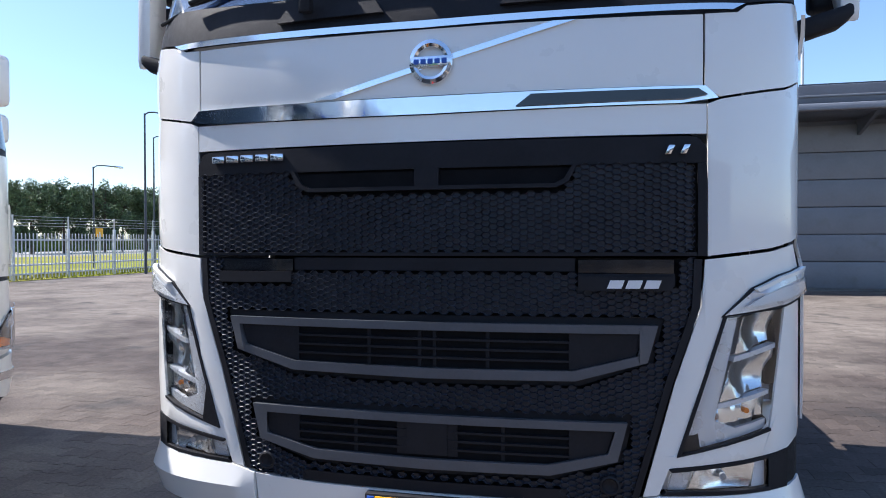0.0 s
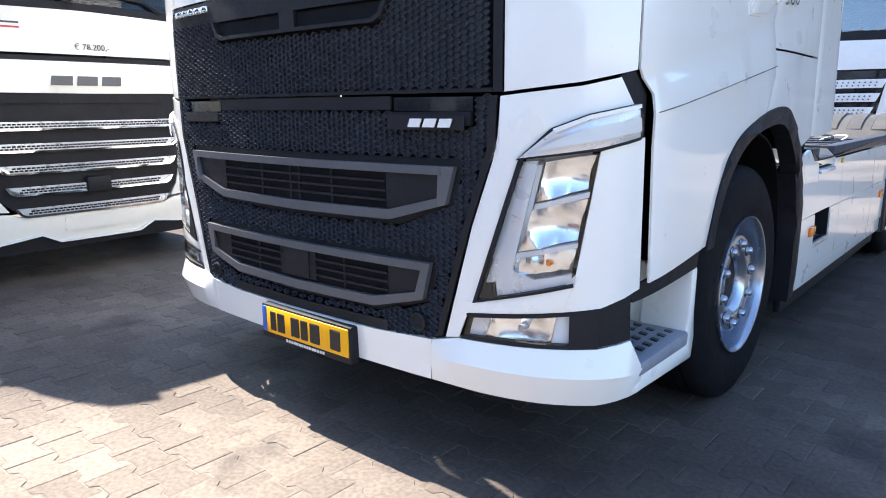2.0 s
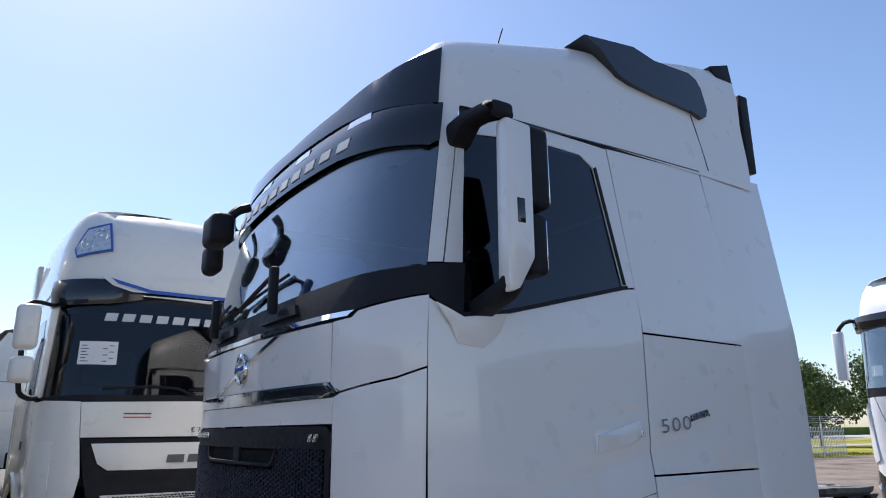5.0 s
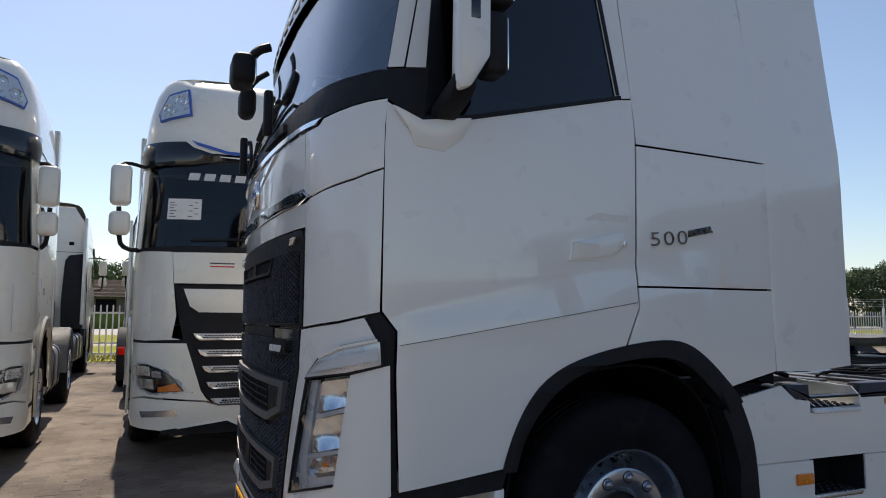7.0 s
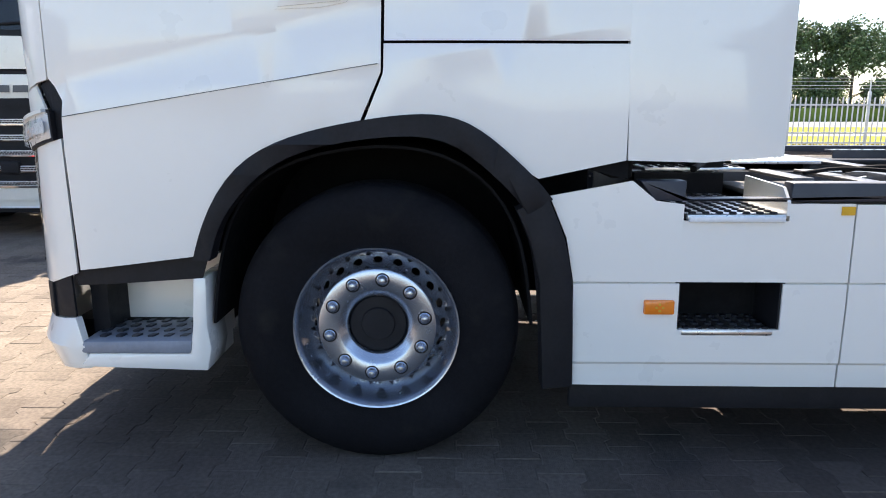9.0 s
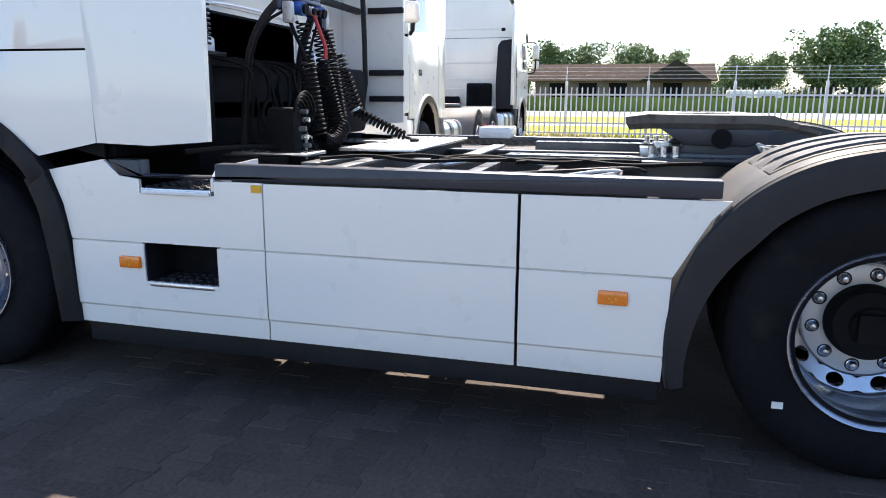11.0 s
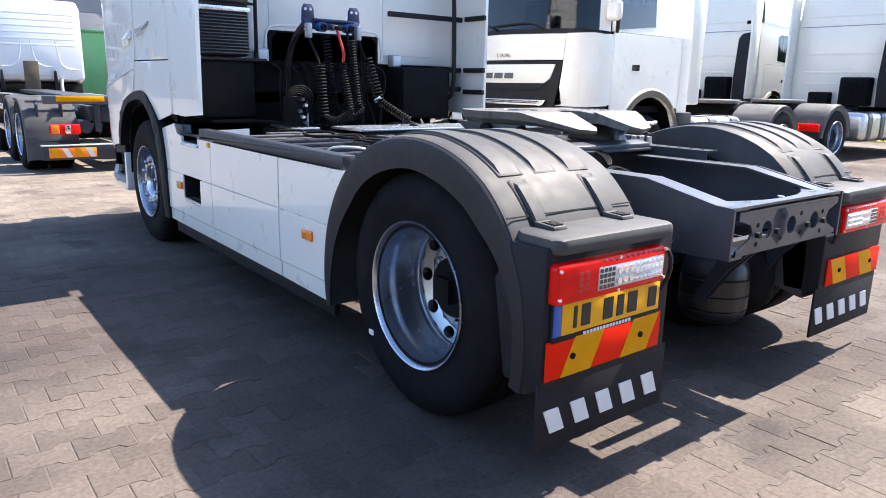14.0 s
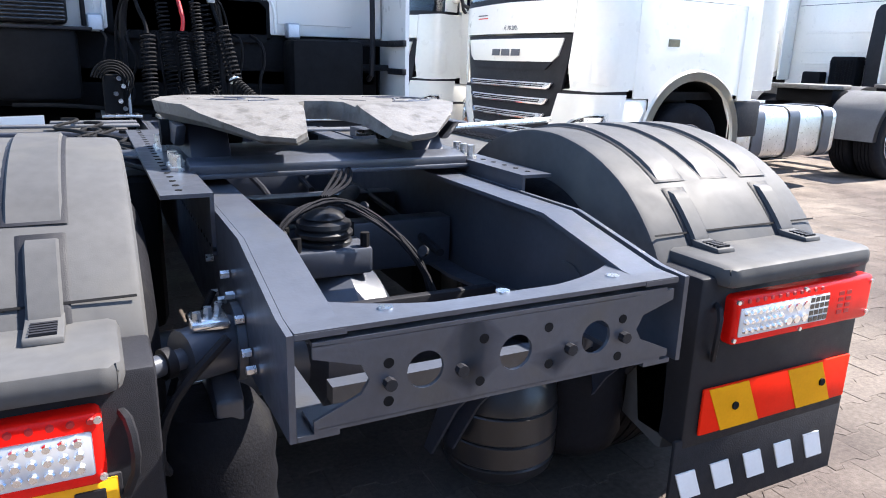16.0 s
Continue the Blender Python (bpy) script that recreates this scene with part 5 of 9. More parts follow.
fm = part("front_mirror", block(-0.52, -0.29, -0.115, 0.012, 2.60, 2.775, 0.04, 3), BLACKP, truck, "black front view mirror under the visor")
part("mirror_arm", tube([(-0.36, -0.02, 2.74), (-0.33, 0.02, 2.80), (-0.33, 0.09, 2.83)], 0.026, 8), BLACKP, fm)
part("mirror_glass", block(-0.50, -0.31, 0.008, 0.016, 2.625, 2.75, 0.003), CHROME, fm)
rm = part("kerb_mirror", block(-0.23, -0.05, -0.05, 0.05, 2.46, 2.64, 0.045, 3), BLACKP, truck, "small black mirror on an arm before the windscreen", at=pose(-0.62, 0.02, 0.06))
part("mirror_arm", tube([(-0.14, 0.0, 2.62), (-0.12, 0.04, 2.70), (-0.12, 0.12, 2.76)], 0.018, 8), BLACKP, rm)

# what shows inside the cab
part("dashboard", prism([(0.28, 1.9), (0.6, 1.9), (0.72, 2.1), (0.6, 2.2), (0.4, 2.2), (0.28, 2.14)], "x", -1.1, 1.1, 0.03), CLOTH, truck)
bm = lathe([(-0.012, 0.215), (0, 0.228), (0.012, 0.215), (0, 0.2)], 32, closed=True)
for k in range(3):
    cone(bm, (0, 0, 0), (0, 0.21 * math.cos(k * 2.1), 0.21 * math.sin(k * 2.1)), 0.02, 0.015, 8)
part("steering_wheel", bm, BLACKP, truck, at=pose(0.55, 0.78, 2.2, 0, -55, 90))
for x in (0.55, -0.55):
    part("seat_back", block(x - 0.25, x + 0.25, 1.3, 1.45, 1.6, 2.5, 0.07, 3), CLOTH, truck)
    part("head_rest", block(x - 0.14, x + 0.14, 1.32, 1.43, 2.5, 2.72, 0.05, 3), CLOTH, truck)
    part("seat_base", block(x - 0.26, x + 0.26, 0.9, 1.4, 1.4, 1.65, 0.06, 3), CLOTH, truck)
part("bunk", block(-1.05, 1.05, 1.65, 2.12, 1.5, 1.9, 0.05), CLOTH, truck)
part("inner_lining", prism([(-1.06, 1.3), (1.06, 1.3), (1.0, 2.9), (-1.0, 2.9)], "y", 2.1, 2.14), DARKIN, truck)
part("ceiling_lining", block(-0.95, 0.95, 0.65, 2.1, 2.93, 2.96), DARKIN, truck)

# side badges
for k, ch in enumerate("500"):
    me = words(ch, 0.105, 0.004)
    me.transform(Matrix.Rotation(radians(-5), 4, "Y") @ Matrix.Diagonal((1.2, 1, 0.8, 1)))
    part("power_figure", me, CHROME, truck, "chrome figure", at=pose(1.256, 1.432 + 0.072 * k, 1.598 + 0.0063 * k, 0, 0, 90))
me = words("EURO 6", 0.042, 0.003)
me.transform(Matrix.Rotation(radians(-9), 4, "Y") @ Matrix.Diagonal((0.92, 1, 0.85, 1)))
part("norm_badge", prism([(1.645, 1.645), (1.772, 1.672), (1.772, 1.702), (1.645, 1.675)], "x", 1.24, 1.252, 0.003), GLOSSB, truck)
part("norm_letters", me, CHROME, truck, at=pose(1.2535, 1.65, 1.65, 0, 0, 90))

# skirts
def xs(z):
    return lerp_table([(0.28, 1.234), (0.30, 1.238), (0.375, 1.238), (0.385, 1.246), (0.60, 1.248), (0.656, 1.246), (0.660, 1.233), (0.664, 1.246), (0.90, 1.244), (1.0, 1.235)], z)


def skirt(polys, sg):
    bm = bmesh.new()
    for poly in polys:
        bm.faces.new([bm.verts.new((0, y, z)) for y, z in poly])
    for z in (0.30, 0.375, 0.385, 0.60, 0.656, 0.660, 0.664, 0.8):
        bmesh.ops.bisect_plane(bm, geom=bm.verts[:] + bm.edges[:] + bm.faces[:], plane_co=(0, 0, z), plane_no=(0, 0, 1))
    bmesh.ops.remove_doubles(bm, verts=bm.verts[:], dist=0.001)
    for v in bm.verts:
        v.co.x = xs(v.co.z) * sg
    bmesh.ops.recalc_face_normals(bm, faces=bm.faces[:])
    bmesh.ops.solidify(bm, geom=bm.faces[:], thickness=0.016)
    return bm


for sg in (1, -1):
    part("side_skirt", skirt([[(1.99, 0.30), (2.335, 0.297), (2.335, 0.952 - 0.03), (2.245, 0.933), (2.167, 0.997), (1.90, 0.948), (1.958, 0.81), (1.985, 0.66)],
                              [(2.335, 0.297), (2.675, 0.296), (2.675, 0.50), (2.335, 0.50)], [(2.335, 0.662), (2.675, 0.662), (2.675, 0.868), (2.335, 0.868)],
                              [(2.675, 0.296), (2.884, 0.296), (2.884, 0.924), (2.675, 0.924)]], sg), PAINT, truck, "white chassis skirt with a step pocket")
    part("side_skirt", skirt([[(2.890, 0.296), (3.868, 0.293), (3.868, 0.922), (2.890, 0.922)]], sg), PAINT, truck)
    part("side_skirt", skirt([[(3.880, 0.293), (4.38, 0.285), (4.392, 0.66), (4.50, 0.86), (4.56, 0.925), (3.880, 0.922)]], sg), PAINT, truck)
    part("skirt_gap", block(1.20 * sg, 1.225 * sg, 2.7, 4.36, 0.31, 0.9), DEEP, truck)
    part("top_rail", prism([(2.19, 0.998), (2.24, 0.935), (2.36, 0.93), (4.53, 0.93), (4.53, 0.99), (2.68, 0.992), (2.68, 0.94), (2.34, 0.94), (2.34, 0.998)], "x", 1.17 * sg, 1.238 * sg, 0.006), RAILD, truck, "dark grey rail on the skirt")
    part("lower_lip", block(1.17 * sg, 1.205 * sg, 1.99, 4.375, 0.20, 0.30, 0.008), BLACKP, truck)
    part("pocket", block(1.02 * sg, 1.06 * sg, 2.30, 2.70, 0.46, 0.70), DEEP, truck)
    for yy in (2.325, 2.668):
        part("pocket_side", block(1.04 * sg, 1.24 * sg, yy, yy + 0.016, 0.49, 0.67), BLACKP, truck)
    part("pocket_roof", block(1.04 * sg, 1.235 * sg, 2.33, 2.68, 0.662, 0.672), DEEP, truck)
    for z, y0, y1, zz, x0 in ((0.5, 2.35, 2.655, 0.02, 1.0), (0.890, 2.345, 2.665, 0.02, 0.66)):
        stp = part("skirt_step", block(x0 * sg, 1.25 * sg, y0, y1, z - zz, z, 0.006), ALU, truck, "bright tread step with dark studs")
        bm = bmesh.new()
        for i in range(5 if x0 > 0.9 else 12):
            for j in range(7):
                cone(bm, ((1.225 - i * 0.046) * sg, y0 + 0.022 + j * 0.044, z - 0.001), ((1.225 - i * 0.046) * sg, y0 + 0.022 + j * 0.044, z + 0.006), 0.014, 0.011, 8)
        pieces("tread_stud", bm, BLACKP, stp)
    part("step_recess", block(0.62 * sg, 0.65 * sg, 2.32, 2.68, 0.86, 0.97), DEEP, truck)
    part("step_lip", block(1.235 * sg, 1.256 * sg, 2.35, 2.66, 0.865, 0.884, 0.004), LAMPW, truck)
    part("step_cheek", prism([(0.895, 0.985), (1.20, 0.975), (1.245, 0.93), (1.245, 0.885), (0.895, 0.885)], "y", 2.665, 2.675), PAINT, truck, at=Matrix.Diagonal((sg, 1, 1, 1)))
    pl = part("deck_plate", block(0.42 * sg, 0.62 * sg, 2.37, 2.78, 0.975, 0.99, 0.004), ALU, truck, "perforated aluminium deck plate")
    bm = bmesh.new()
    for i in range(4):
        for j in range(9):
            cone(bm, ((0.448 + i * 0.047) * sg, 2.40 + j * 0.044, 0.9895), ((0.448 + i * 0.047) * sg, 2.40 + j * 0.044, 0.995), 0.014, 0.011, 8)
    pieces("plate_stud", bm, BLACKP, pl)
    for y in (2.27, 4.205):
        mk = part("side_marker", block(1.238 * sg, 1.262 * sg, y - 0.05, y + 0.05, 0.555, 0.604, 0.006), ORANGE, truck, "amber side marker lamp")
        bm = bmesh.new()
        for a, b in ((0, 0.011), (0, -0.011), (0.011, 0), (-0.011, 0)):
            cone(bm, (1.260 * sg, y + a, 0.58 + b), (1.266 * sg, y + a, 0.58 + b), 0.005, 0.004, 8)
        pieces("marker_diode", bm, YELLOWP, mk)
part("warning_sticker", block(1.243, 1.2485, 2.84, 2.882, 0.888, 0.916), YELLOWP, truck)

# wheels and axles
for sg in (1, -1):
    wheel(truck, 1.065 * sg, 1.325, 0.487, sg)
    wheel(truck, 1.075 * sg, 5.062, 0.489, sg, True)
    w = part("inner_wheel", tyre_mesh, RUBBER, truck, at=pose(0.74 * sg, 5.062, 0.489))
part("front_axle", rod((-0.95, 1.325, 0.46), (0.95, 1.325, 0.46), 0.06), FRAME, truck)
part("rear_axle", rod((-0.7, 5.062, 0.487), (0.7, 5.062, 0.487), 0.11), FRAME, truck)

# chassis frame, carried 3 cm high on its bellows
LIFT = pose(0, 0, 0.028)
for sg in (1, -1):
    outer = [(2.2, 0.60), (5.0, 0.60), (5.55, 0.655), (5.905, 0.668), (5.905, 0.862), (5.83, 0.866), (5.52, 0.930), (2.2, 0.930)]
    wide = 0.0 if sg > 0 else 0.018
    bm = prism(outer, "x", (0.415 + wide) * sg, (0.427 + wide) * sg)
    prism([(2.2, 0.920), (5.515, 0.920), (5.825, 0.856), (5.905, 0.852), (5.905, 0.862), (5.83, 0.866), (5.52, 0.930), (2.2, 0.930)], "x", 0.325 * sg, 0.414 * sg, bm=bm)
    prism([(2.2, 0.60), (5.0, 0.60), (5.55, 0.655), (5.905, 0.668), (5.905, 0.678), (5.55, 0.667), (5.0, 0.612), (2.2, 0.612)], "x", 0.34 * sg, 0.414 * sg, bm=bm)
    rail = part("frame_rail", bm, FRAME, truck, "grey painted steel frame rail", at=LIFT)
    part("angle_rail", prism([(a * sg, b) for a, b in ((0.428 + wide, 0.82), (0.428 + wide, 0.975), (0.548, 0.975), (0.548, 0.965), (0.438 + wide, 0.965), (0.438 + wide, 0.82))], "y", 3.7, 5.235), FRAME, truck, at=LIFT)
    bm = bmesh.new()
    for k in range(22):
        cone(bm, (0.50 * sg, 3.75 + k * 0.068, 0.975), (0.50 * sg, 3.75 + k * 0.068, 0.9765), 0.009, seg=10)
    for k in range(30):
        cone(bm, ((0.432 + wide) * sg, 3.8 + k * 0.05, 0.84), ((0.4395 + wide) * sg, 3.8 + k * 0.05, 0.84), 0.006, seg=8)
    bm.transform(LIFT)
    pieces("rail_hole", bm, DEEP, truck)
    for y, z in ((5.18, 0.80), (5.22, 0.72), (5.34, 0.74), (5.36, 0.69), (5.46, 0.79), (5.48, 0.73), (5.52, 0.69), (5.56, 0.77), (5.62, 0.72), (5.66, 0.70), (5.40, 0.82)):
        part("frame_bolt", rod(((0.430 + wide) * sg, y, z), ((0.449 + wide) * sg, y, z), 0.0095, 6), STEEL, rail)
    # end plate with a curved front edge
    bm = bmesh.new()
    prev = None
    for k in range(17):
        u = k / 16
        x = 0.414 * sg * u
        y = 5.862 - 0.16 * u ** 2.4
        row = [bm.verts.new((x, yy, z)) for yy, z in ((y, 0.8645), (5.904, 0.8645), (5.904, 0.855), (y, 0.855))]
        if prev:
            for a in range(4):
                bm.faces.new((prev[a], row[a], row[(a + 1) % 4], prev[(a + 1) % 4]))
        prev = row
    part("end_plate", bm, FRAME, truck, at=LIFT)
    # fender stay and shock bracket
    part("fender_stay", rod((0.43 * sg, 5.50, 0.70), (0.72 * sg, 5.62, 0.70), 0.022, 16), FRAME, truck, at=LIFT)
    part("stay_bracket", cone(rod((0.428 * sg, 5.50, 0.70), (0.446 * sg, 5.50, 0.70), 0.085, 20), (0.446 * sg, 5.50, 0.70), (0.555 * sg, 5.545, 0.70), 0.062, 0.056, 20), FRAME, truck, at=LIFT)
    for f in (0.30, 0.62):
        q = Vector((0.43 * sg, 5.50, 0.70)).lerp(Vector((0.72 * sg, 5.62, 0.70)), f + 0.2)
        part("stay_collar", rod(q, q + Vector((0.018 * sg, 0.0075, 0)), 0.032, 16), BLACKP, truck, at=LIFT)
    part("stay_cap", block(0.455 * sg, 0.535 * sg, 5.47, 5.56, 0.752, 0.772, 0.008), REFL, truck, at=LIFT)
    for k in range(3):
        part("cap_bolt", rod((0.47 * sg + 0.025 * k * sg, 5.49 + 0.025 * k, 0.77), (0.47 * sg + 0.025 * k * sg, 5.49 + 0.025 * k, 0.79), 0.009, 6), STEEL, truck, at=LIFT)
    part("shock_mount", prism([(5.40, 0.34), (5.56, 0.33), (5.585, 0.40), (5.57, 0.52), (5.42, 0.53), (5.385, 0.45)], "x", 0.50 * sg, 0.56 * sg, 0.016), FRAME, truck)
    for y, z in ((5.42, 0.37), (5.55, 0.36), (5.555, 0.50), (5.43, 0.505)):
        part("mount_lug", rod((0.545 * sg, y, z), (0.585 * sg, y, z), 0.026, 14), FRAME, truck)
        part("lug_bolt", rod((0.585 * sg, y, z), (0.598 * sg, y, z), 0.013, 6), STEEL, truck)
    part("brake_hose", tube([(0.47 * sg, 5.60, 0.78), (0.60 * sg, 5.62, 0.66), (0.62 * sg, 5.60, 0.50), (0.52 * sg, 5.5, 0.45)], 0.01, 8, smooth=2), BLACKP, truck)
    part("brake_hose", tube([(0.46 * sg, 5.36, 0.80), (0.58 * sg, 5.42, 0.60), (0.60 * sg, 5.46, 0.42), (0.5 * sg, 5.3, 0.36)], 0.008, 8, smooth=2), RUBBER, truck)
    part("spring_bracket", prism([(5.32, 0.40), (5.55, 0.38), (5.58, 0.60), (5.46, 0.66), (5.34, 0.62)], "x", 0.44 * sg, 0.50 * sg, 0.01), FRAME, truck, at=LIFT)
    for y, z in ((5.36, 0.43), (5.52, 0.42), (5.54, 0.57), (5.38, 0.59)):
        part("frame_bolt", rod((0.5 * sg, y, z), (0.525 * sg, y, z), 0.013, 6), STEEL, truck)
    bm = bmesh.new()
    for k in range(26):
        y = 2.35 + k * 0.055
        cone(bm, (0.427 * sg, y, 0.83), (0.442 * sg, y, 0.83), 0.007, seg=6)
    bm.transform(LIFT)
    pieces("rail_bolt", bm, STEEL, truck)
# closing crossmember with holes
cm = part("end_crossmember", block(-0.385, 0.385, 5.86, 5.875, 0.83, 0.85), FRAME, truck, "dark steel end crossmember with round holes", at=LIFT)
bm = bmesh.new()


def holed_plate(bm, x0, x1, z0, z1, y, r, cx=None):
    cx = (x0 + x1) / 2 if cx is None else cx
    cz = (z0 + z1) / 2
    m = 24
    rim, hole, rimb, holeb = [], [], [], []
    for i in range(m):
        t = 2 * math.pi * i / m
        c, s = math.cos(t), math.sin(t)
        q = 1 / max(abs(c), abs(s))
        px = cx + c * q * ((x1 - cx) if c > 0 else (cx - x0))
        pz = cz + s * q * (z1 - z0) / 2
        for store, a, b, yy in ((rim, px, pz, y), (hole, cx + c * r, cz + s * r, y), (rimb, px, pz, y - 0.008), (holeb, cx + c * r, cz + s * r, y - 0.008)):
            store.append(bm.verts.new((a, yy, b)))
    for i in range(m):
        j = (i + 1) % m
        bm.faces.new((rim[i], rim[j], hole[j], hole[i]))
        bm.faces.new((rimb[i], rimb[j], holeb[j], holeb[i]))
        bm.faces.new((hole[i], hole[j], holeb[j], holeb[i]))
        bm.faces.new((rim[i], rim[j], rimb[j], rimb[i]))


for x0, x1 in ((0.085, 0.272), (-0.11, 0.085), (-0.298, -0.11)):
    holed_plate(bm, x0, x1, 0.685, 0.835, 5.905, 0.036)
prism([(0.272, 0.685), (0.272, 0.835), (0.385, 0.838), (0.385, 0.815), (0.30, 0.79), (0.285, 0.76), (0.30, 0.735), (0.385, 0.70), (0.385, 0.685)], "y", 5.897, 5.905, bm=bm)
prism([(-0.298, 0.685), (-0.298, 0.835), (-0.405, 0.838), (-0.405, 0.815), (-0.325, 0.79), (-0.31, 0.76), (-0.325, 0.735), (-0.405, 0.70), (-0.405, 0.685)], "y", 5.897, 5.905, bm=bm)
cube(bm, -0.385, 0.385, 5.80, 5.905, 0.836, 0.844)
cube(bm, -0.385, 0.385, 5.83, 5.905, 0.678, 0.686)
bmesh.ops.remove_doubles(bm, verts=bm.verts[:], dist=0.0004)
pieces("cross_plate", bm, FRAME, cm, 25)
for x, z in ((0.25, 0.728), (0.108, 0.728), (-0.137, 0.728), (-0.274, 0.731)):
    part("plate_bolt", rod((x, 5.905, z + 0.02), (x, 5.92, z + 0.02), 0.012, 8), BLACKP, cm)
bm = bmesh.new()
for x, z in ((0.25, 0.785), (0.25, 0.712), (0.06, 0.80), (0.065, 0.715), (-0.085, 0.80), (-0.09, 0.722), (-0.27, 0.79), (-0.265, 0.708)):
    cone(bm, (x, 5.9045, z), (x, 5.9062, z), 0.010, seg=12)
pieces("small_hole", bm, DEEP, cm)
for x in (0.235, -0.01, -0.28):
    part("plate_screw", rod((x, 5.85, 0.862), (x, 5.85, 0.868), 0.014, 12), REFL, cm)
part("inner_cover", prism([(-0.30, 0.66), (0.30, 0.66), (0.30, 0.70), (-0.30, 0.70)], "y", 5.70, 5.74), FRAME, truck)

# between the rails: axle housing, rod, air bellows, cables
part("axle_housing", lathe([(-0.16, 0.0), (-0.15, 0.12), (-0.1, 0.20), (0, 0.235), (0.1, 0.20), (0.15, 0.12), (0.16, 0)], 32), FRAME, truck, at=pose(0.05, 5.03, 0.50))
part("axle_mount", block(-0.02, 0.22, 4.95, 5.13, 0.72, 0.80, 0.012), FRAME, truck)
part("joint_cup", lathe([(0, 0.0), (0, 0.078), (0.012, 0.082), (0.02, 0.07), (0.028, 0.082), (0.038, 0.084), (0.046, 0.072), (0.054, 0.08), (0.066, 0.078), (0.074, 0.06), (0.08, 0.062), (0.092, 0.05), (0.1, 0.03), (0.102, 0.0)], 28), GLOSSR, truck, "black ribbed ball joint", at=pose(0.10, 5.04, 0.80, 0, -90, 0))
for x in (0.0, 0.2):
    for y in (4.98, 5.11):
        part("axle_bolt", rod((x, y, 0.79), (x, y, 0.84), 0.014, 8), DEEP, truck)
part("thrust_rod", rod((0.10, 5.0, 0.86), (0.30, 4.3, 0.80), 0.028, 14), FRAME, truck)
part("thrust_rod", rod((0.08, 5.0, 0.86), (-0.25, 4.3, 0.80), 0.028, 14), FRAME, truck)
bm = bmesh.new()
rnd = random.Random(17)
for k in range(9):
    j = [(rnd.uniform(-0.014, 0.014), rnd.uniform(-0.014, 0.014), rnd.uniform(-0.012, 0.012)) for _ in range(7)]
    line = [(0.30, 5.27, 0.66), (0.305, 5.2, 0.80), (0.24, 5.14, 0.90), (0.10, 5.08, 0.945), (-0.02, 5.12, 0.90), (-0.12, 5.23, 0.79), (-0.15, 5.3, 0.64)]
    tube([tuple(c + d for c, d in zip(p, q)) for p, q in zip(line, j)], 0.0045, 6, bm, 2)
for k in range(4):
    tube([(0.10 + 0.006 * k, 5.08, 0.945), (0.0 + 0.02 * k, 5.0, 0.965 + 0.004 * k), (-0.03, 4.9 - 0.03 * k, 1.0), (-0.06 - 0.02 * k, 4.7, 0.99)], 0.0045, 6, bm, 2)
pieces("looped_cable", bm, RUBBER, truck)
bm = bmesh.new()
for p in ((0.29, 5.2, 0.78), (0.25, 5.15, 0.86), (0.0, 5.1, 0.91), (-0.13, 5.23, 0.80)):
    cone(bm, (p[0] - 0.004, p[1], p[2]), (p[0] + 0.004, p[1] + 0.004, p[2] + 0.004), 0.016, seg=10)
pieces("cable_tie", bm, BLACKP, truck)
part("cross_tray", block(-0.33, 0.33, 5.28, 5.31, 0.62, 0.70, 0.004), BLACKP, truck)
for sg in (1, -1):
    prof = [(0, 0.0), (0, 0.10), (0.02, 0.125), (0.06, 0.14), (0.10, 0.136), (0.14, 0.142), (0.18, 0.136), (0.23, 0.142), (0.28, 0.13), (0.33, 0.10), (0.345, 0.0)]
    part("air_bellow", lathe(prof, 36), RUBBER, truck, "black rubber air spring", at=pose(0.50 * sg, 5.48, 0.26, 0, -90, 0) if sg > 0 else pose(-0.50, 5.48, 0.26, 0, -90, 0))
part("air_reservoir", lathe([(0, 0.0), (0.004, 0.07), (0.022, 0.122), (0.05, 0.150), (0.08, 0.158), (0.085, 0.152), (0.09, 0.158), (0.15, 0.160), (0.155, 0.154), (0.16, 0.160), (0.23, 0.158), (0.235, 0.152), (0.24, 0.157), (0.29, 0.150), (0.31, 0.132), (0.345, 0.122), (0.36, 0.0)], 40), GLOSSR, truck, "black ribbed air spring under the frame end", at=pose(-0.265, 5.46, 0.21, 0, -90, 0))
for x in (-0.02, -0.08, -0.46):
    part("spring_bracket", prism([(5.74, 0.69), (5.60, 0.69), (5.60, 0.56), (5.50, 0.36), (5.54, 0.36), (5.66, 0.54), (5.735, 0.62)], "x", x - 0.004, x + 0.004), RAILD, truck)
for x, y in ((0.30, 4.4), (-0.30, 4.4), (0.2, 3.4), (-0.22, 3.2), (0.05, 3.8)):
    part("chassis_pipe", tube([(x, 2.6, 0.80), (x + 0.03, y - 0.5, 0.82), (x - 0.02, y, 0.78), (x, y + 0.6, 0.72)], 0.014, 8), BLACKP, truck)
for y in (2.7, 3.5, 4.25, 4.75):
    part("crossmember", block(-0.42, 0.42, y, y + 0.09, 0.63, 0.80, 0.01), FRAME, truck)
part("drive_shaft", rod((0, 2.2, 0.62), (0.03, 4.8, 0.52), 0.055), FRAME, truck)

# deck behind the cab
deck = part("catwalk", block(-0.78, 0.36, 2.82, 3.22, 0.985, 1.0, 0.004), ALU, truck, "bright aluminium checker catwalk")
bm = bmesh.new()
for i in range(26):
    for j in range(9):
        cube(bm, -0.765 + i * 0.043, -0.742 + i * 0.043, 2.84 + j * 0.043, 2.863 + j * 0.043, 0.999, 1.003)
pieces("catwalk_stud", bm, ALU, deck)
for y in (2.85, 3.17):
    part("catwalk_leg", block(-0.7, 0.3, y, y + 0.03, 0.86, 0.987), BLACKP, truck)
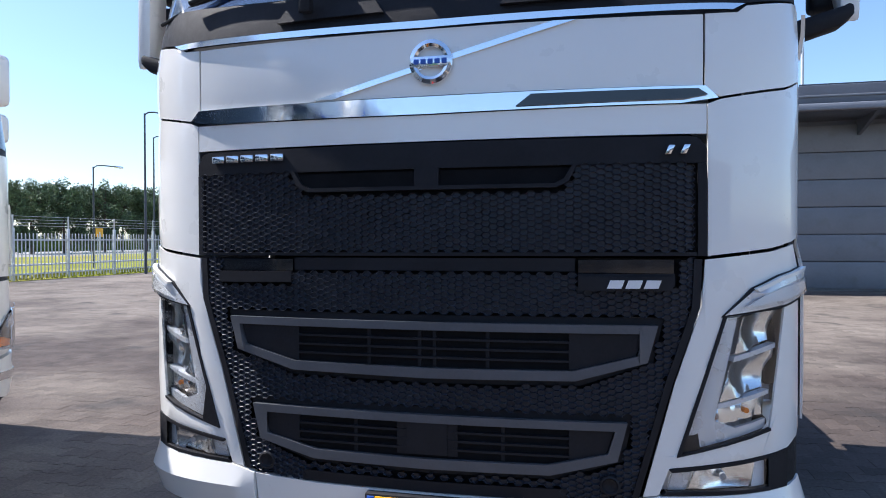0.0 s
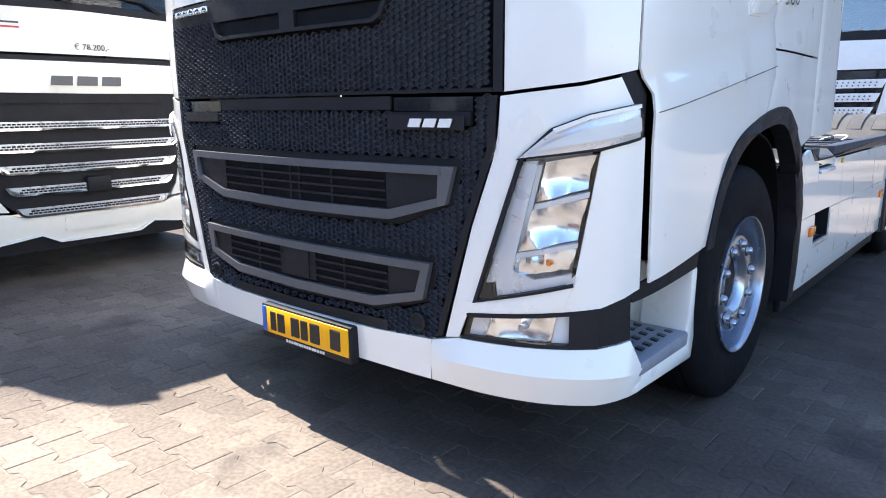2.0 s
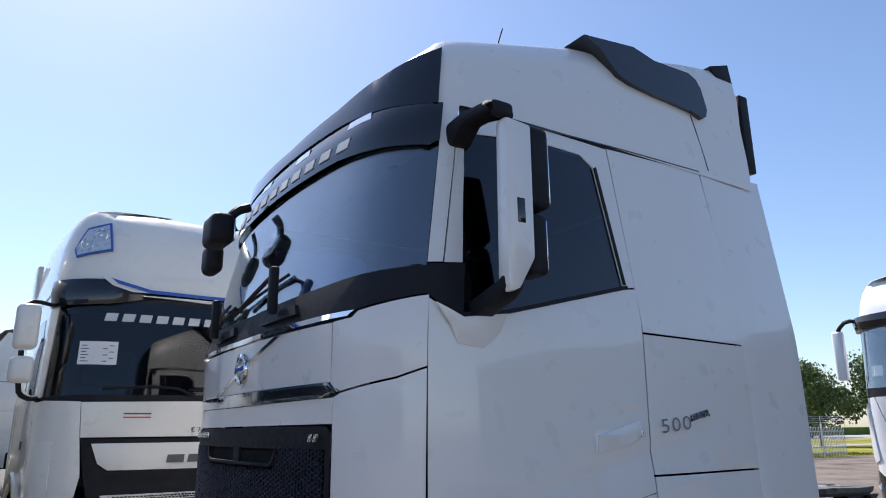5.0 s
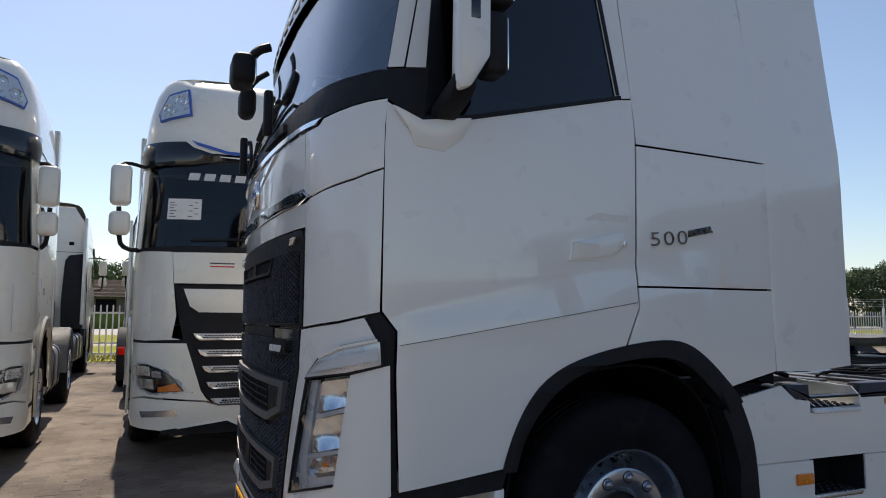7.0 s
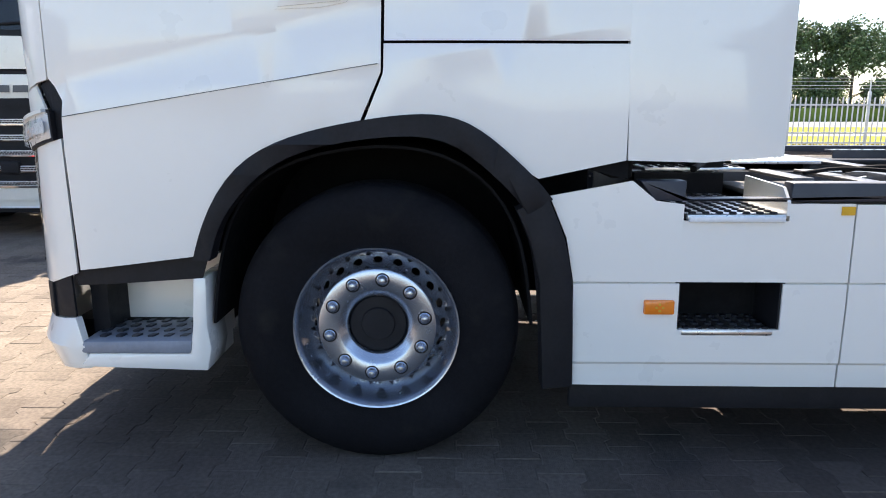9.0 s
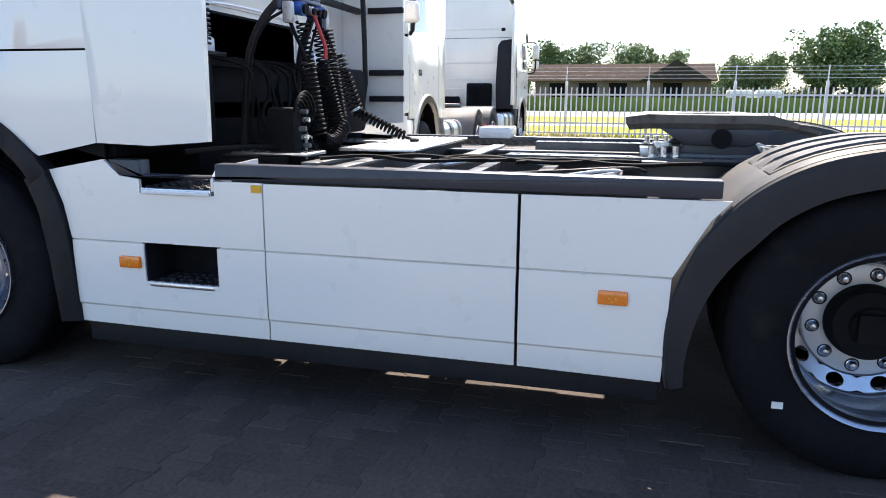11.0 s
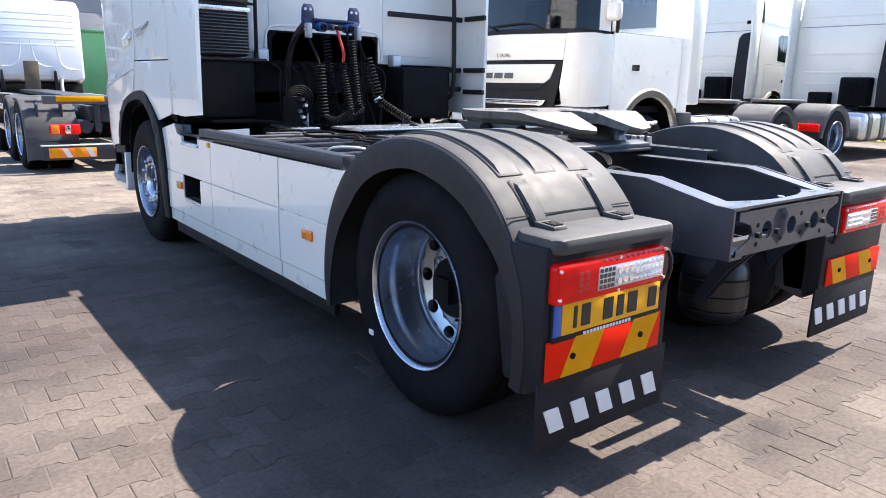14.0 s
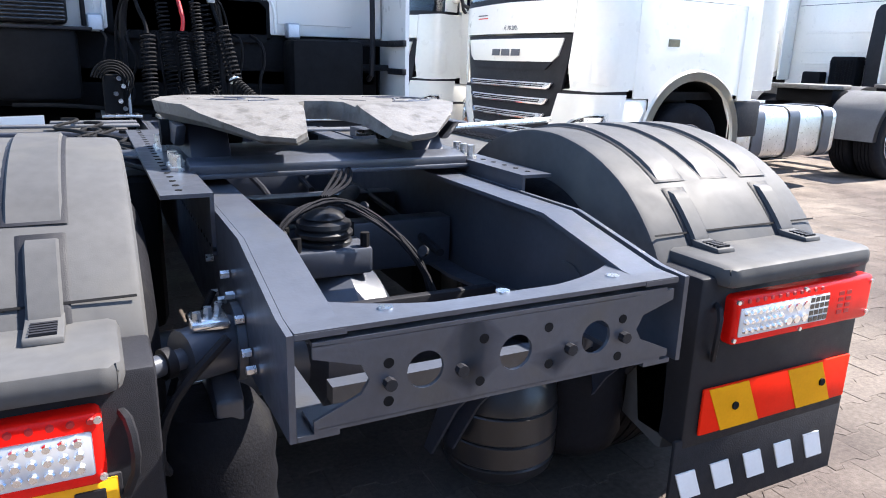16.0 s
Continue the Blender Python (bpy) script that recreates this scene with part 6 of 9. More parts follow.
part("tool_plate", block(-1.0, -0.74, 3.3, 3.5, 1.0, 1.07, 0.01), LAMPW, truck)
for x0, x1, y0, y1 in ((0.46, 0.86, 2.86, 2.94), (0.46, 1.10, 3.05, 3.12), (-0.6, 0.3, 3.42, 3.50)):
    part("deck_strip", block(x0, x1, y0, y1, 0.958, 0.972, 0.004), GREYP, truck)
for k in range(6):
    rr = random.Random(40 + k)
    x, y = rr.uniform(0.55, 0.95), rr.uniform(2.9, 3.9)
    part("deck_cable", tube([(x, y, 0.985), (x - 0.1, y + 0.2, 1.0), (x + 0.05, y + 0.45, 0.985), (x - 0.08, y + 0.7, 0.995), (x - 0.2, y + 0.9, 0.98)], 0.008, 6, smooth=2), DEEP, truck)
for k in range(4):
    part("deck_bar", block(0.5, 1.16, 3.34 + k * 0.27, 3.40 + k * 0.27, 0.93, 0.965, 0.004), RAILD, truck)
for sg in (1, -1):
    part("tank_body", block(0.48 * sg, 1.19 * sg, 2.69, 4.36, 0.33, 0.90, 0.05), DEEP, truck)
    part("battery_box", block(0.48 * sg, 1.015 * sg, 2.1, 2.69, 0.33, 0.84, 0.03), DEEP, truck)
    part("tank_cover", block(0.5 * sg, 1.16 * sg, 2.7, 4.3, 0.90, 0.925, 0.01), FENDER, truck)
part("deck_hose", tube([(1.0, 3.95, 0.95), (1.04, 4.08, 0.985), (0.97, 4.2, 0.99), (0.88, 4.2, 0.97), (0.84, 4.1, 0.95)], 0.006, 8, smooth=2), PALE, truck)
part("deck_hose", tube([(0.9, 3.7, 0.95), (0.98, 4.0, 0.98), (0.85, 4.25, 0.99), (0.6, 4.3, 0.95)], 0.007, 8, smooth=2), BLACKP, truck)
for k in range(5):
    part("deck_pipe", tube([(0.1 + k * 0.1, 3.3, 0.93), (0.15 + k * 0.08, 3.7, 0.95 + 0.01 * k), (0.1 + k * 0.1, 4.1, 0.9)], 0.01, 6), BLACKP if k % 2 else STEEL, truck)

# fifth wheel
FY, FH = 4.60, 0.033
fw = part("fifth_wheel", block(-0.44, 0.44, 4.35, 4.78, 0.95, 0.985, 0.006), FRAME, truck, "grey cast fifth wheel with a greased top", at=pose(0, 0, FH))
top = [(0.02, -0.40), (0.20, -0.395), (0.36, -0.33), (0.46, -0.20), (0.50, -0.03), (0.47, 0.13), (0.40, 0.26), (0.27, 0.42), (0.175, 0.445), (0.13, 0.40), (0.095, 0.25), (0.075, 0.10), (0.04, 0.045)]
top = [(x, FY + y) for x, y in top]
top = top + [(-x, y) for x, y in reversed(top)]


def fz(y):
    return lerp_table([(FY - 0.4, 1.130), (FY - 0.3, 1.148), (FY + 0.19, 1.148), (FY + 0.20, 1.146), (FY + 0.45, 1.070)], y)


def thick(y):
    return lerp_table([(FY - 0.4, 0.06), (FY + 0.1, 0.06), (FY + 0.45, 0.022)], y)


bm = bmesh.new()
hi = [bm.verts.new((x, y, fz(y))) for x, y in top]
mid = [bm.verts.new((x * 0.985, FY + (y - FY) * 0.99, fz(y) - thick(y) * 0.58)) for x, y in top]
lo = [bm.verts.new((x * 0.93, FY + (y - FY) * 0.95, fz(y) - thick(y))) for x, y in top]
bm.faces.new(hi)
bm.faces.new(lo[::-1])
for r0, r1 in ((hi, mid), (mid, lo)):
    for i in range(len(top)):
        j = (i + 1) % len(top)
        bm.faces.new((r0[i], r0[j], r1[j], r1[i]))
for y in (-0.3, -0.2, -0.08, 0.04, 0.19, 0.2, 0.32):
    bmesh.ops.bisect_plane(bm, geom=bm.verts[:] + bm.edges[:] + bm.faces[:], plane_co=(0, FY + y, 0), plane_no=(0, 1, 0))
for v in bm.verts:
    d = fz(v.co.y)
    if v.co.z > d - 0.010:
        v.co.z = d
bmesh.ops.triangulate(bm, faces=[f for f in bm.faces if len(f.verts) > 4])
part("top_plate", bm, GREASE, fw, smooth=9)
for sg in (1, -1):
    rnd = random.Random(31 + sg)
    for k in range(9):
        r, a0 = rnd.uniform(0.05, 0.19), rnd.uniform(0, 6.3)
        cx, cy = 0.27 * sg + rnd.gauss(0, 0.012), FY - 0.06 + rnd.gauss(0, 0.012)
        arc = [(cx + r * math.cos(a0 + q * 0.16), cy + 0.8 * r * math.sin(a0 + q * 0.16), 1.1475) for q in range(rnd.randint(7, 20))]
        part("grease_smear", tube(arc, rnd.uniform(0.002, 0.0045), 6, smooth=0), RAILD if k % 3 else GREASE, fw)
    part("side_flange", prism([(FY - 0.25, 1.09), (FY + 0.22, 1.09), (FY + 0.12, 1.02), (FY - 0.14, 1.02)], "x", 0.43 * sg, 0.46 * sg, 0.008), RAILD, fw)
    part("pedestal", prism([(FY - 0.20, 0.955), (FY + 0.20, 0.955), (FY + 0.09, 1.09), (FY - 0.09, 1.09)], "x", 0.30 * sg, 0.42 * sg, 0.01), RAILD, fw)
    part("pivot", rod((0.24 * sg, FY, 1.05), (0.485 * sg, FY, 1.05), 0.04, 20), DEEP, fw)
    for k in range(3):
        for y0 in (FY - 0.28, FY + 0.17):
            part("mount_bolt", rod((0.47 * sg, y0 + 0.05 * k, 0.955), (0.47 * sg, y0 + 0.05 * k, 1.015), 0.014, 8), STEEL, fw)
            part("bolt_nut", rod((0.47 * sg, y0 + 0.05 * k, 0.96), (0.47 * sg, y0 + 0.05 * k, 0.98), 0.021, 6), STEEL, fw)
part("base_plate", prism([(-0.60, FY - 0.32), (0.60, FY - 0.32), (0.60, FY - 0.2), (0.53, FY - 0.16), (0.53, FY + 0.31), (-0.53, FY + 0.31), (-0.53, FY - 0.16), (-0.60, FY - 0.2)], "z", 0.946, 0.96, 0.003), FRAME, fw)
part("rear_beam", prism([(FY + 0.20, 0.955), (FY + 0.30, 0.955), (FY + 0.30, 0.985), (FY + 0.22, 1.0)], "x", -0.44, 0.44, 0.006), FRAME, fw)
part("release_lever", tube([(-0.2, FY - 0.12, 1.02), (-0.62, FY - 0.10, 1.04), (-1.0, FY - 0.08, 1.06), (-1.06, FY - 0.12, 1.06)], 0.012, 8), STEEL, fw)

# rear fenders
CY, CZ = 5.045, 0.459
REAR = Matrix.Translation((0, 0.02, 0.028)) @ Matrix.Diagonal((1.026, 1, 1, 1))   # the tail stands a little higher and wider than the front of the frame
ROUND = [(-14, 0.672), (0, 0.662), (20, 0.665), (36, 0.667), (50, 0.661), (62, 0.648), (75, 0.635), (90, 0.629), (105, 0.632), (120, 0.646), (135, 0.660), (160, 0.675), (180, 0.688), (198, 0.705)]   # radius of the fender by angle
LIP = [(-14, 0.06), (10, 0.062), (28, 0.095), (40, 0.125), (60, 0.13), (90, 0.122), (120, 0.132), (145, 0.142), (178, 0.095), (198, 0.06)]   # depth of its side lip by angle


def fender_at(x, a, out=0.0):
    r = lerp_table(ROUND, a) + out
    return (x, CY + r * math.cos(radians(a)), CZ + r * math.sin(radians(a)))


for sg in (1, -1):
    fn = part("rear_fender", block(0.66 * sg, 0.70 * sg, 4.9, 5.1, 1.0, 1.05), BLACKP, truck, "weathered black rear fender with moulded ribs", at=REAR)
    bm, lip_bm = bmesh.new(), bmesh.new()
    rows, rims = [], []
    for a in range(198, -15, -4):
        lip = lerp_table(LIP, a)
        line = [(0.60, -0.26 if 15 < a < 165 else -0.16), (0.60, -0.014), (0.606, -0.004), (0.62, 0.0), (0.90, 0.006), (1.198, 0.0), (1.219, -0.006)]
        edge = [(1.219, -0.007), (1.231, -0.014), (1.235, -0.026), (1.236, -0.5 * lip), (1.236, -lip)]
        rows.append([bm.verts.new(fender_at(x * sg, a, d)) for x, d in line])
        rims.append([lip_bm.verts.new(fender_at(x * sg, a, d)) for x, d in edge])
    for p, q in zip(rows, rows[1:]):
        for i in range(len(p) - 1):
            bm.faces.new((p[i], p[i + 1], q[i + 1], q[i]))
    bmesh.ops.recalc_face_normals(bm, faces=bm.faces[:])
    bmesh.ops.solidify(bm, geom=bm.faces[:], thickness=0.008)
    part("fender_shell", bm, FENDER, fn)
    # same plastic as the crown, in the darker colour of its shaded side
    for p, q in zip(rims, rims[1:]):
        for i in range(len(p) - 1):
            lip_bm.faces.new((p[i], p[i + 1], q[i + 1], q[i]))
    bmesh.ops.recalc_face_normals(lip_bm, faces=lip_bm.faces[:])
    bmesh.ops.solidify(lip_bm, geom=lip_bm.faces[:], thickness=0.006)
    part("fender_lip", lip_bm, FLIP, fn, "side edge of the black fender, coloured as in shade")
    # raised ribs over the crown and two latch straps behind
    def patch(x0, x1, a0, a1, rise, n=10):
        b = bmesh.new()
        rr = []
        for k in range(n + 1):
            a = radians(a0 + (a1 - a0) * k / n)
            e = rise if 0 < k < n else 0.002
            rr.append([b.verts.new(fender_at(x * sg, math.degrees(a), 0.004 + h)) for x, h in ((x0, 0), (x0 + 0.006, e), (x1 - 0.006, e), (x1, 0))])
        for p, q in zip(rr, rr[1:]):
            for i in range(3):
                b.faces.new((p[i], p[i + 1], q[i + 1], q[i]))
        return b
    for x0 in (0.718, 0.882, 1.046):
        part("rib_groove", patch(x0 - 0.007, x0 + 0.105, 127, 51.5, 0.003, 18), BLACKP, fn)
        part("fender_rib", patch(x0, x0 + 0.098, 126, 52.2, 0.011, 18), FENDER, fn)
    for x0 in (0.727, 1.06):
        part("latch_groove", patch(x0 - 0.01, x0 + 0.07, 49.5, 32, 0.003), BLACKP, fn)
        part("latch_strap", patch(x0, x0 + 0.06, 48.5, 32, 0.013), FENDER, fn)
        part("latch_foot", prism([(5.55, 0.826), (5.572, 0.856), (5.61, 0.846), (5.69, 0.842), (5.695, 0.830)], "x", x0 * sg, (x0 + 0.06) * sg, 0.003), FENDER, fn)
        bm = bmesh.new()
        for k in range(5):
            cube(bm, (x0 + 0.01) * sg, (x0 + 0.05) * sg, 5.628 + k * 0.012, 5.635 + k * 0.012, 0.840, 0.848)
        pieces("latch_ridge", bm, BLACKP, fn)
    part("fender_seam", prism([(0, 0), (0.005, 0), (0.005, 0.0014), (0, 0.0014)], "x", 0.612 * sg, 1.225 * sg), DEEP, fn, at=pose(0, *fender_at(0, 37, 0.0062)[1:], -53))
    # shelf over the lamp
    part("fender_shelf", prism([(0.645 * sg, 5.56), (1.17 * sg, 5.56), (1.212 * sg, 5.64), (1.212 * sg, 5.77), (1.185 * sg, 5.803), (0.665 * sg, 5.815), (0.645 * sg, 5.79)], "z", 0.775, 0.830, 0.018), FENDER, fn)
    part("fender_back", prism([(5.54, 0.66), (5.62, 0.80), (5.772, 0.80), (5.772, 0.33), (5.60, 0.33), (5.57, 0.5)], "x", 0.60 * sg, 1.228 * sg, 0.01), BLACKP, fn)
    part("mud_flap", block(0.58 * sg, 1.232 * sg, 5.772 - 0.014, 5.772 - 0.002, 0.118, 0.36, 0.004), FLAP, fn, "black rubber mud flap")
    for k in range(5):
        x = 1.18 - k * 0.122
        part("flap_bar", prism([(0, 0), (0.066, 0), (0.10, 0.084), (0.034, 0.084)], "y", 5.770, 5.774), PALE, fn, at=pose((x - 0.075) if sg > 0 else -x, 0, 0.178))
    brd = part("warning_board", block(0.645 * sg, 1.215 * sg, 5.773, 5.782, 0.368, 0.50, 0.004), SIGRED, truck, "red and amber striped warning board", at=REAR)
    for x0 in (0.66, 0.95):
        part("board_stripe", prism([(x * sg, z) for x, z in ((x0 + 0.06, 0.370), (x0 + 0.20, 0.370), (x0 + 0.14, 0.498), (x0, 0.498))], "y", 5.7822, 5.7842), SIGYEL, brd)
    for x in (0.76, 1.10):
        part("board_screw", rod((x * sg, 5.782, 0.435), (x * sg, 5.789, 0.435), 0.011, 10), DEEP, brd)
    lamp = part("tail_lamp", block(0.685 * sg, 1.212 * sg, 5.74, 5.808, 0.628, 0.758, 0.014, 3), RED, truck, "red tail lamp with clear reversing field", at=REAR @ pose(0, 0, -0.006))
    part("clear_field", block(0.70 * sg, 1.03 * sg, 5.806, 5.811, 0.652, 0.728, 0.004), SILVERP, lamp)
    bm = bmesh.new()
    for i in range(7):
        for j in range(3):
            cone(bm, ((0.72 + i * 0.021) * sg, 5.81, 0.668 + j * 0.023), ((0.72 + i * 0.021) * sg, 5.818, 0.668 + j * 0.023), 0.0095, 0.006, 8)
    for i in range(3):
        for j in range(2):
            cone(bm, ((0.874 + i * 0.03) * sg, 5.81, 0.673 + j * 0.034), ((0.874 + i * 0.03) * sg, 5.817, 0.673 + j * 0.034), 0.0125, 0.011, 10)
    pieces("lamp_diode", bm, REFL, lamp)
    bm = bmesh.new()
    for i in range(4):
        for j in range(4):
            cube(bm, (0.955 + i * 0.019) * sg, (0.969 + i * 0.019) * sg, 5.8105, 5.8125, 0.656 + j * 0.018, 0.669 + j * 0.018)
    pieces("lamp_cell", bm, GLOSSB, lamp)
    bm = bmesh.new()
    for i in range(2):
        for j in range(4):
            cube(bm, (1.07 + i * 0.03) * sg, (1.09 + i * 0.03) * sg, 5.8075, 5.8095, 0.66 + j * 0.018, 0.671 + j * 0.018)
    for k in range(12):
        cone(bm, ((0.70 + k * 0.027) * sg, 5.806, 0.744), ((0.70 + k * 0.027) * sg, 5.811, 0.744), 0.007, 0.005, 8)
    pieces("brake_diode", bm, REDHOSE, lamp)
    for x, z in ((0.69, 0.745), (0.69, 0.645), (0.93, 0.75), (0.93, 0.64), (1.20, 0.74), (1.20, 0.65)):
        part("lamp_screw", rod((x * sg, 5.806, z), (x * sg, 5.812, z), 0.006, 8), STEEL, lamp)
    part("lamp_cable", tube([(0.66 * sg, 5.76, 0.73), (0.645 * sg, 5.80, 0.72), (0.64 * sg, 5.80, 0.64), (0.66 * sg, 5.78, 0.58)], 0.008, 6), BLACKP, fn)
    if sg > 0:
        pl = part("number_plate", block(0.665, 1.20, 5.773, 5.783, 0.495, 0.628, 0.004), BLACKP, truck, "yellow number plate under the tail lamp", at=REAR @ pose(0, 0, -0.004))
        part("plate_face", block(0.671, 1.16, 5.782, 5.7855, 0.518, 0.624, 0.003), PLATEY, pl)
        part("plate_band", block(1.161, 1.196, 5.782, 5.7855, 0.518, 0.624, 0.003), PLATEB, pl)
        for a, b in ((1.092, 1.108), (1.03, 1.072), (0.92, 0.968), (0.865, 0.90), (0.795, 0.845), (0.69, 0.735)):
            part("plate_bar", block(a, b, 5.785, 5.7875, 0.534, 0.608, 0.002, 1), INK, pl)
        bm = bmesh.new()
        for k in range(15):
            cube(bm, 0.82 + k * 0.016, 0.831 + k * 0.016, 5.782, 5.7845, 0.501, 0.512)
        pieces("holder_bar", bm, PALE, pl)
part("tyre_tag", block(1.233, 1.237, 4.74, 4.775, 0.235, 0.258), PALE, truck)


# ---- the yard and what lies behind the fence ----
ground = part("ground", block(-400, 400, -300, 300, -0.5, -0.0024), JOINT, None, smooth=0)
tagged(ground, "sandy bedding of a paved yard that reaches the horizon", "ground", "", "structure")
for nm, x0, x1, z, m, lab in (("verge", -30.0, -18.35, 0.012, GRASS, "dry mown grass along the fence"), ("path", -33.0, -30.0, 0.0, ASPH, "pale narrow path behind the fence"), ("verge", -48.0, -33.0, 0.01, GRASS, "dry grass beyond the path"), ("road", -72.0, -48.0, 0.0, ASPH, "pale sandy road before the field"), ("field", -300, -72.0, 1.45, FIELD, "tall green crop field")):
    ob = part(nm, block(x0, x1, -260, 280, -0.3, z), m, None, smooth=0)
    tagged(ob, lab, nm, "", "structure")


def grass_tufts(name, x0, x1, y0, y1, n, h, material, label):
    vs, fs = [], []
    rnd = random.Random(5)
    for _ in range(n):
        x, y, a = rnd.uniform(x0, x1), rnd.uniform(y0, y1), rnd.uniform(0, 6.3)
        w, t = rnd.uniform(0.02, 0.05), h * rnd.uniform(0.4, 1.0)
        o = len(vs)
        dx, dy = math.cos(a) * w, math.sin(a) * w
        vs += [(x - dx, y - dy, 0.0), (x + dx, y + dy, 0.0), (x + rnd.uniform(-0.06, 0.06), y + rnd.uniform(-0.06, 0.06), t)]
        fs.append((o, o + 1, o + 2))
    me = bpy.data.meshes.new(name)
    me.from_pydata(vs, [], fs)
    ob = part(name, me, material)
    tagged(ob, label, "grass", "", "stuff")


grass_tufts("grass", -21, -18.4, -20, 45, 9000, 0.16, GRASS, "short dry grass blades along the fence foot")

# palisade fence in panels
fence_panel = thing("palisade_fence", "light grey steel palisade fence panel on posts", "fence", "yard fence")
P = 2.42
part("fence_post", block(-0.04, 0.04, -0.04, 0.04, 0, 1.78, 0.006), GALV, fence_panel)
part("post_wire_arm", block(-0.015, 0.015, -0.015, 0.015, 1.78, 2.22), GALV, fence_panel)
for z in (0.22, 0.52, 1.38):
    part("fence_rail", block(-0.02, 0.02, 0.04, P - 0.04, z - 0.025, z + 0.025), GALV, fence_panel)
pale = mesh_of("pale", prism([(-0.021, 0.06), (0.021, 0.06), (0.021, 1.58), (0, 1.61), (-0.021, 1.58)], "x", 0.022, 0.034), 0)
pale.materials.append(GALV)
for k in range(14):
    part("pale", pale, GALV, fence_panel, at=pose(0, 0.16 + k * 0.162, 0))
fence_panel.matrix_world = pose(-18.5, -0.2 - 10 * P, 0)
for k in range(-9, 17):
    copy_thing(fence_panel, pose(-18.5, -0.2 + k * P, 0))
for z in (1.86, 1.96, 2.07, 2.18):
    wire = part("fence_wire", tube([(-18.5, -24, z), (-18.5, 41, z)], 0.006, 4, smooth=0), GALV)
    tagged(wire, "thin tensioned wire over the palisade fence", "wire")


# trees
def tree_mesh(seed, h, w, n, leaf):
    rnd = random.Random(seed)
    trunk = bmesh.new()
    cone(trunk, (0, 0, 0), (0, 0, h * 0.45), 0.16, 0.11, 10)
    cone(trunk, (0, 0, h * 0.44), (0.1, 0.05, h * 0.85), 0.11, 0.04, 8)
    tips = []
    for k in range(19):
        a, z = rnd.uniform(0, 6.3), h * rnd.uniform(0.13, 0.82)
        r = w * rnd.uniform(0.25, 0.5)
        q = (r * math.cos(a), r * math.sin(a), min(h * 0.93, z + h * rnd.uniform(0.06, 0.2)))
        cone(trunk, (0, 0, z), q, 0.06, 0.02, 6)
        tips.append(q)
    vs, fs = [], []
    clumps = []
    for q in tips + [(0, 0, h * 0.9), (0, 0, h * 0.75)]:
        for _ in range(4):
            clumps.append((q[0] + rnd.gauss(0, w * 0.11), q[1] + rnd.gauss(0, w * 0.11), min(h, q[2] + rnd.gauss(0, h * 0.06)), w * rnd.uniform(0.10, 0.2)))
    for _ in range(n):
        c = rnd.choice(clumps)
        d = Vector((rnd.gauss(0, 1), rnd.gauss(0, 1), rnd.gauss(0, 0.8))).normalized() * c[3] * rnd.uniform(0.6, 1.1)
        p = Vector(c[:3]) + d
        u = Vector((rnd.gauss(0, 1), rnd.gauss(0, 1), rnd.gauss(0, 1))).normalized()
        v = u.cross(Vector((rnd.gauss(0, 1), rnd.gauss(0, 1), rnd.gauss(0, 1)))).normalized()
        s = leaf * rnd.uniform(0.6, 1.3)
        o = len(vs)
        vs += [p + u * s, p + v * s * 0.6, p - u * s * 0.9, p - v * s * 0.6]
        fs.append((o, o + 1, o + 2, o + 3))
    me = bpy.data.meshes.new("crown")
    me.from_pydata(vs, [], fs)
    return mesh_of("trunk", trunk), me


KINDS = []
for k, (h, w, lm) in enumerate(((8.0, 4.6, LEAF2), (7.0, 5.2, LEAF), (6.0, 5.0, LEAF), (9.0, 4.4, LEAF2))):
    t = thing("tree", "leafy green broadleaf tree with an uneven crown", "tree", "trees behind the field", at=pose(-66, -40 - 12 * k, 0))
    tr, cr = tree_mesh(11 + k, h, w, 9000, 0.135)
    part("trunk", tr, BARK, t)
    part("crown", cr, lm, t)
    KINDS.append(t)
rnd = random.Random(3)


def plant(kind, x, y, sc):
    c = copy_thing(KINDS[kind], pose(x, y, 0, 0, 0, rnd.uniform(0, 360)) @ Matrix.Scale(sc, 4))
    return c


for k in range(22):   # long row seen past the front
    plant(rnd.choice((0, 3, 0)), -60 + rnd.uniform(-3, 3), 57 + k * 2.6, rnd.uniform(0.88, 1.02))
for y, sc, kd in ((-35.3, 1.89, 1), (-22.9, 1.75, 0), (-18.4, 1.63, 1), (-9.1, 1.46, 1), (-4.6, 1.55, 2), (4.4, 1.65, 2), (9.2, 1.24, 1), (19.7, 1.27, 2), (23.4, 1.17, 1), (32.4, 1.96, 2), (35.8, 1.58, 1), (46.6, 1.75, 0), (51.5, 1.82, 0), (60.8, 1.93, 0), (65.7, 1.81, 3), (75.1, 1.89, 0), (80.7, 1.72, 3)):
    plant(kd, -116 + rnd.uniform(-4, 4), y, sc)
for k in range(20):   # distant belt
    plant(rnd.choice((1, 2)), -150 + rnd.uniform(-6, 6), -80 + k * 8.5, rnd.uniform(1.0, 1.3))
for k in range(6):
    plant(1, -30 + k * 4.5, 62 + rnd.uniform(-3, 3), rnd.uniform(0.9, 1.1))

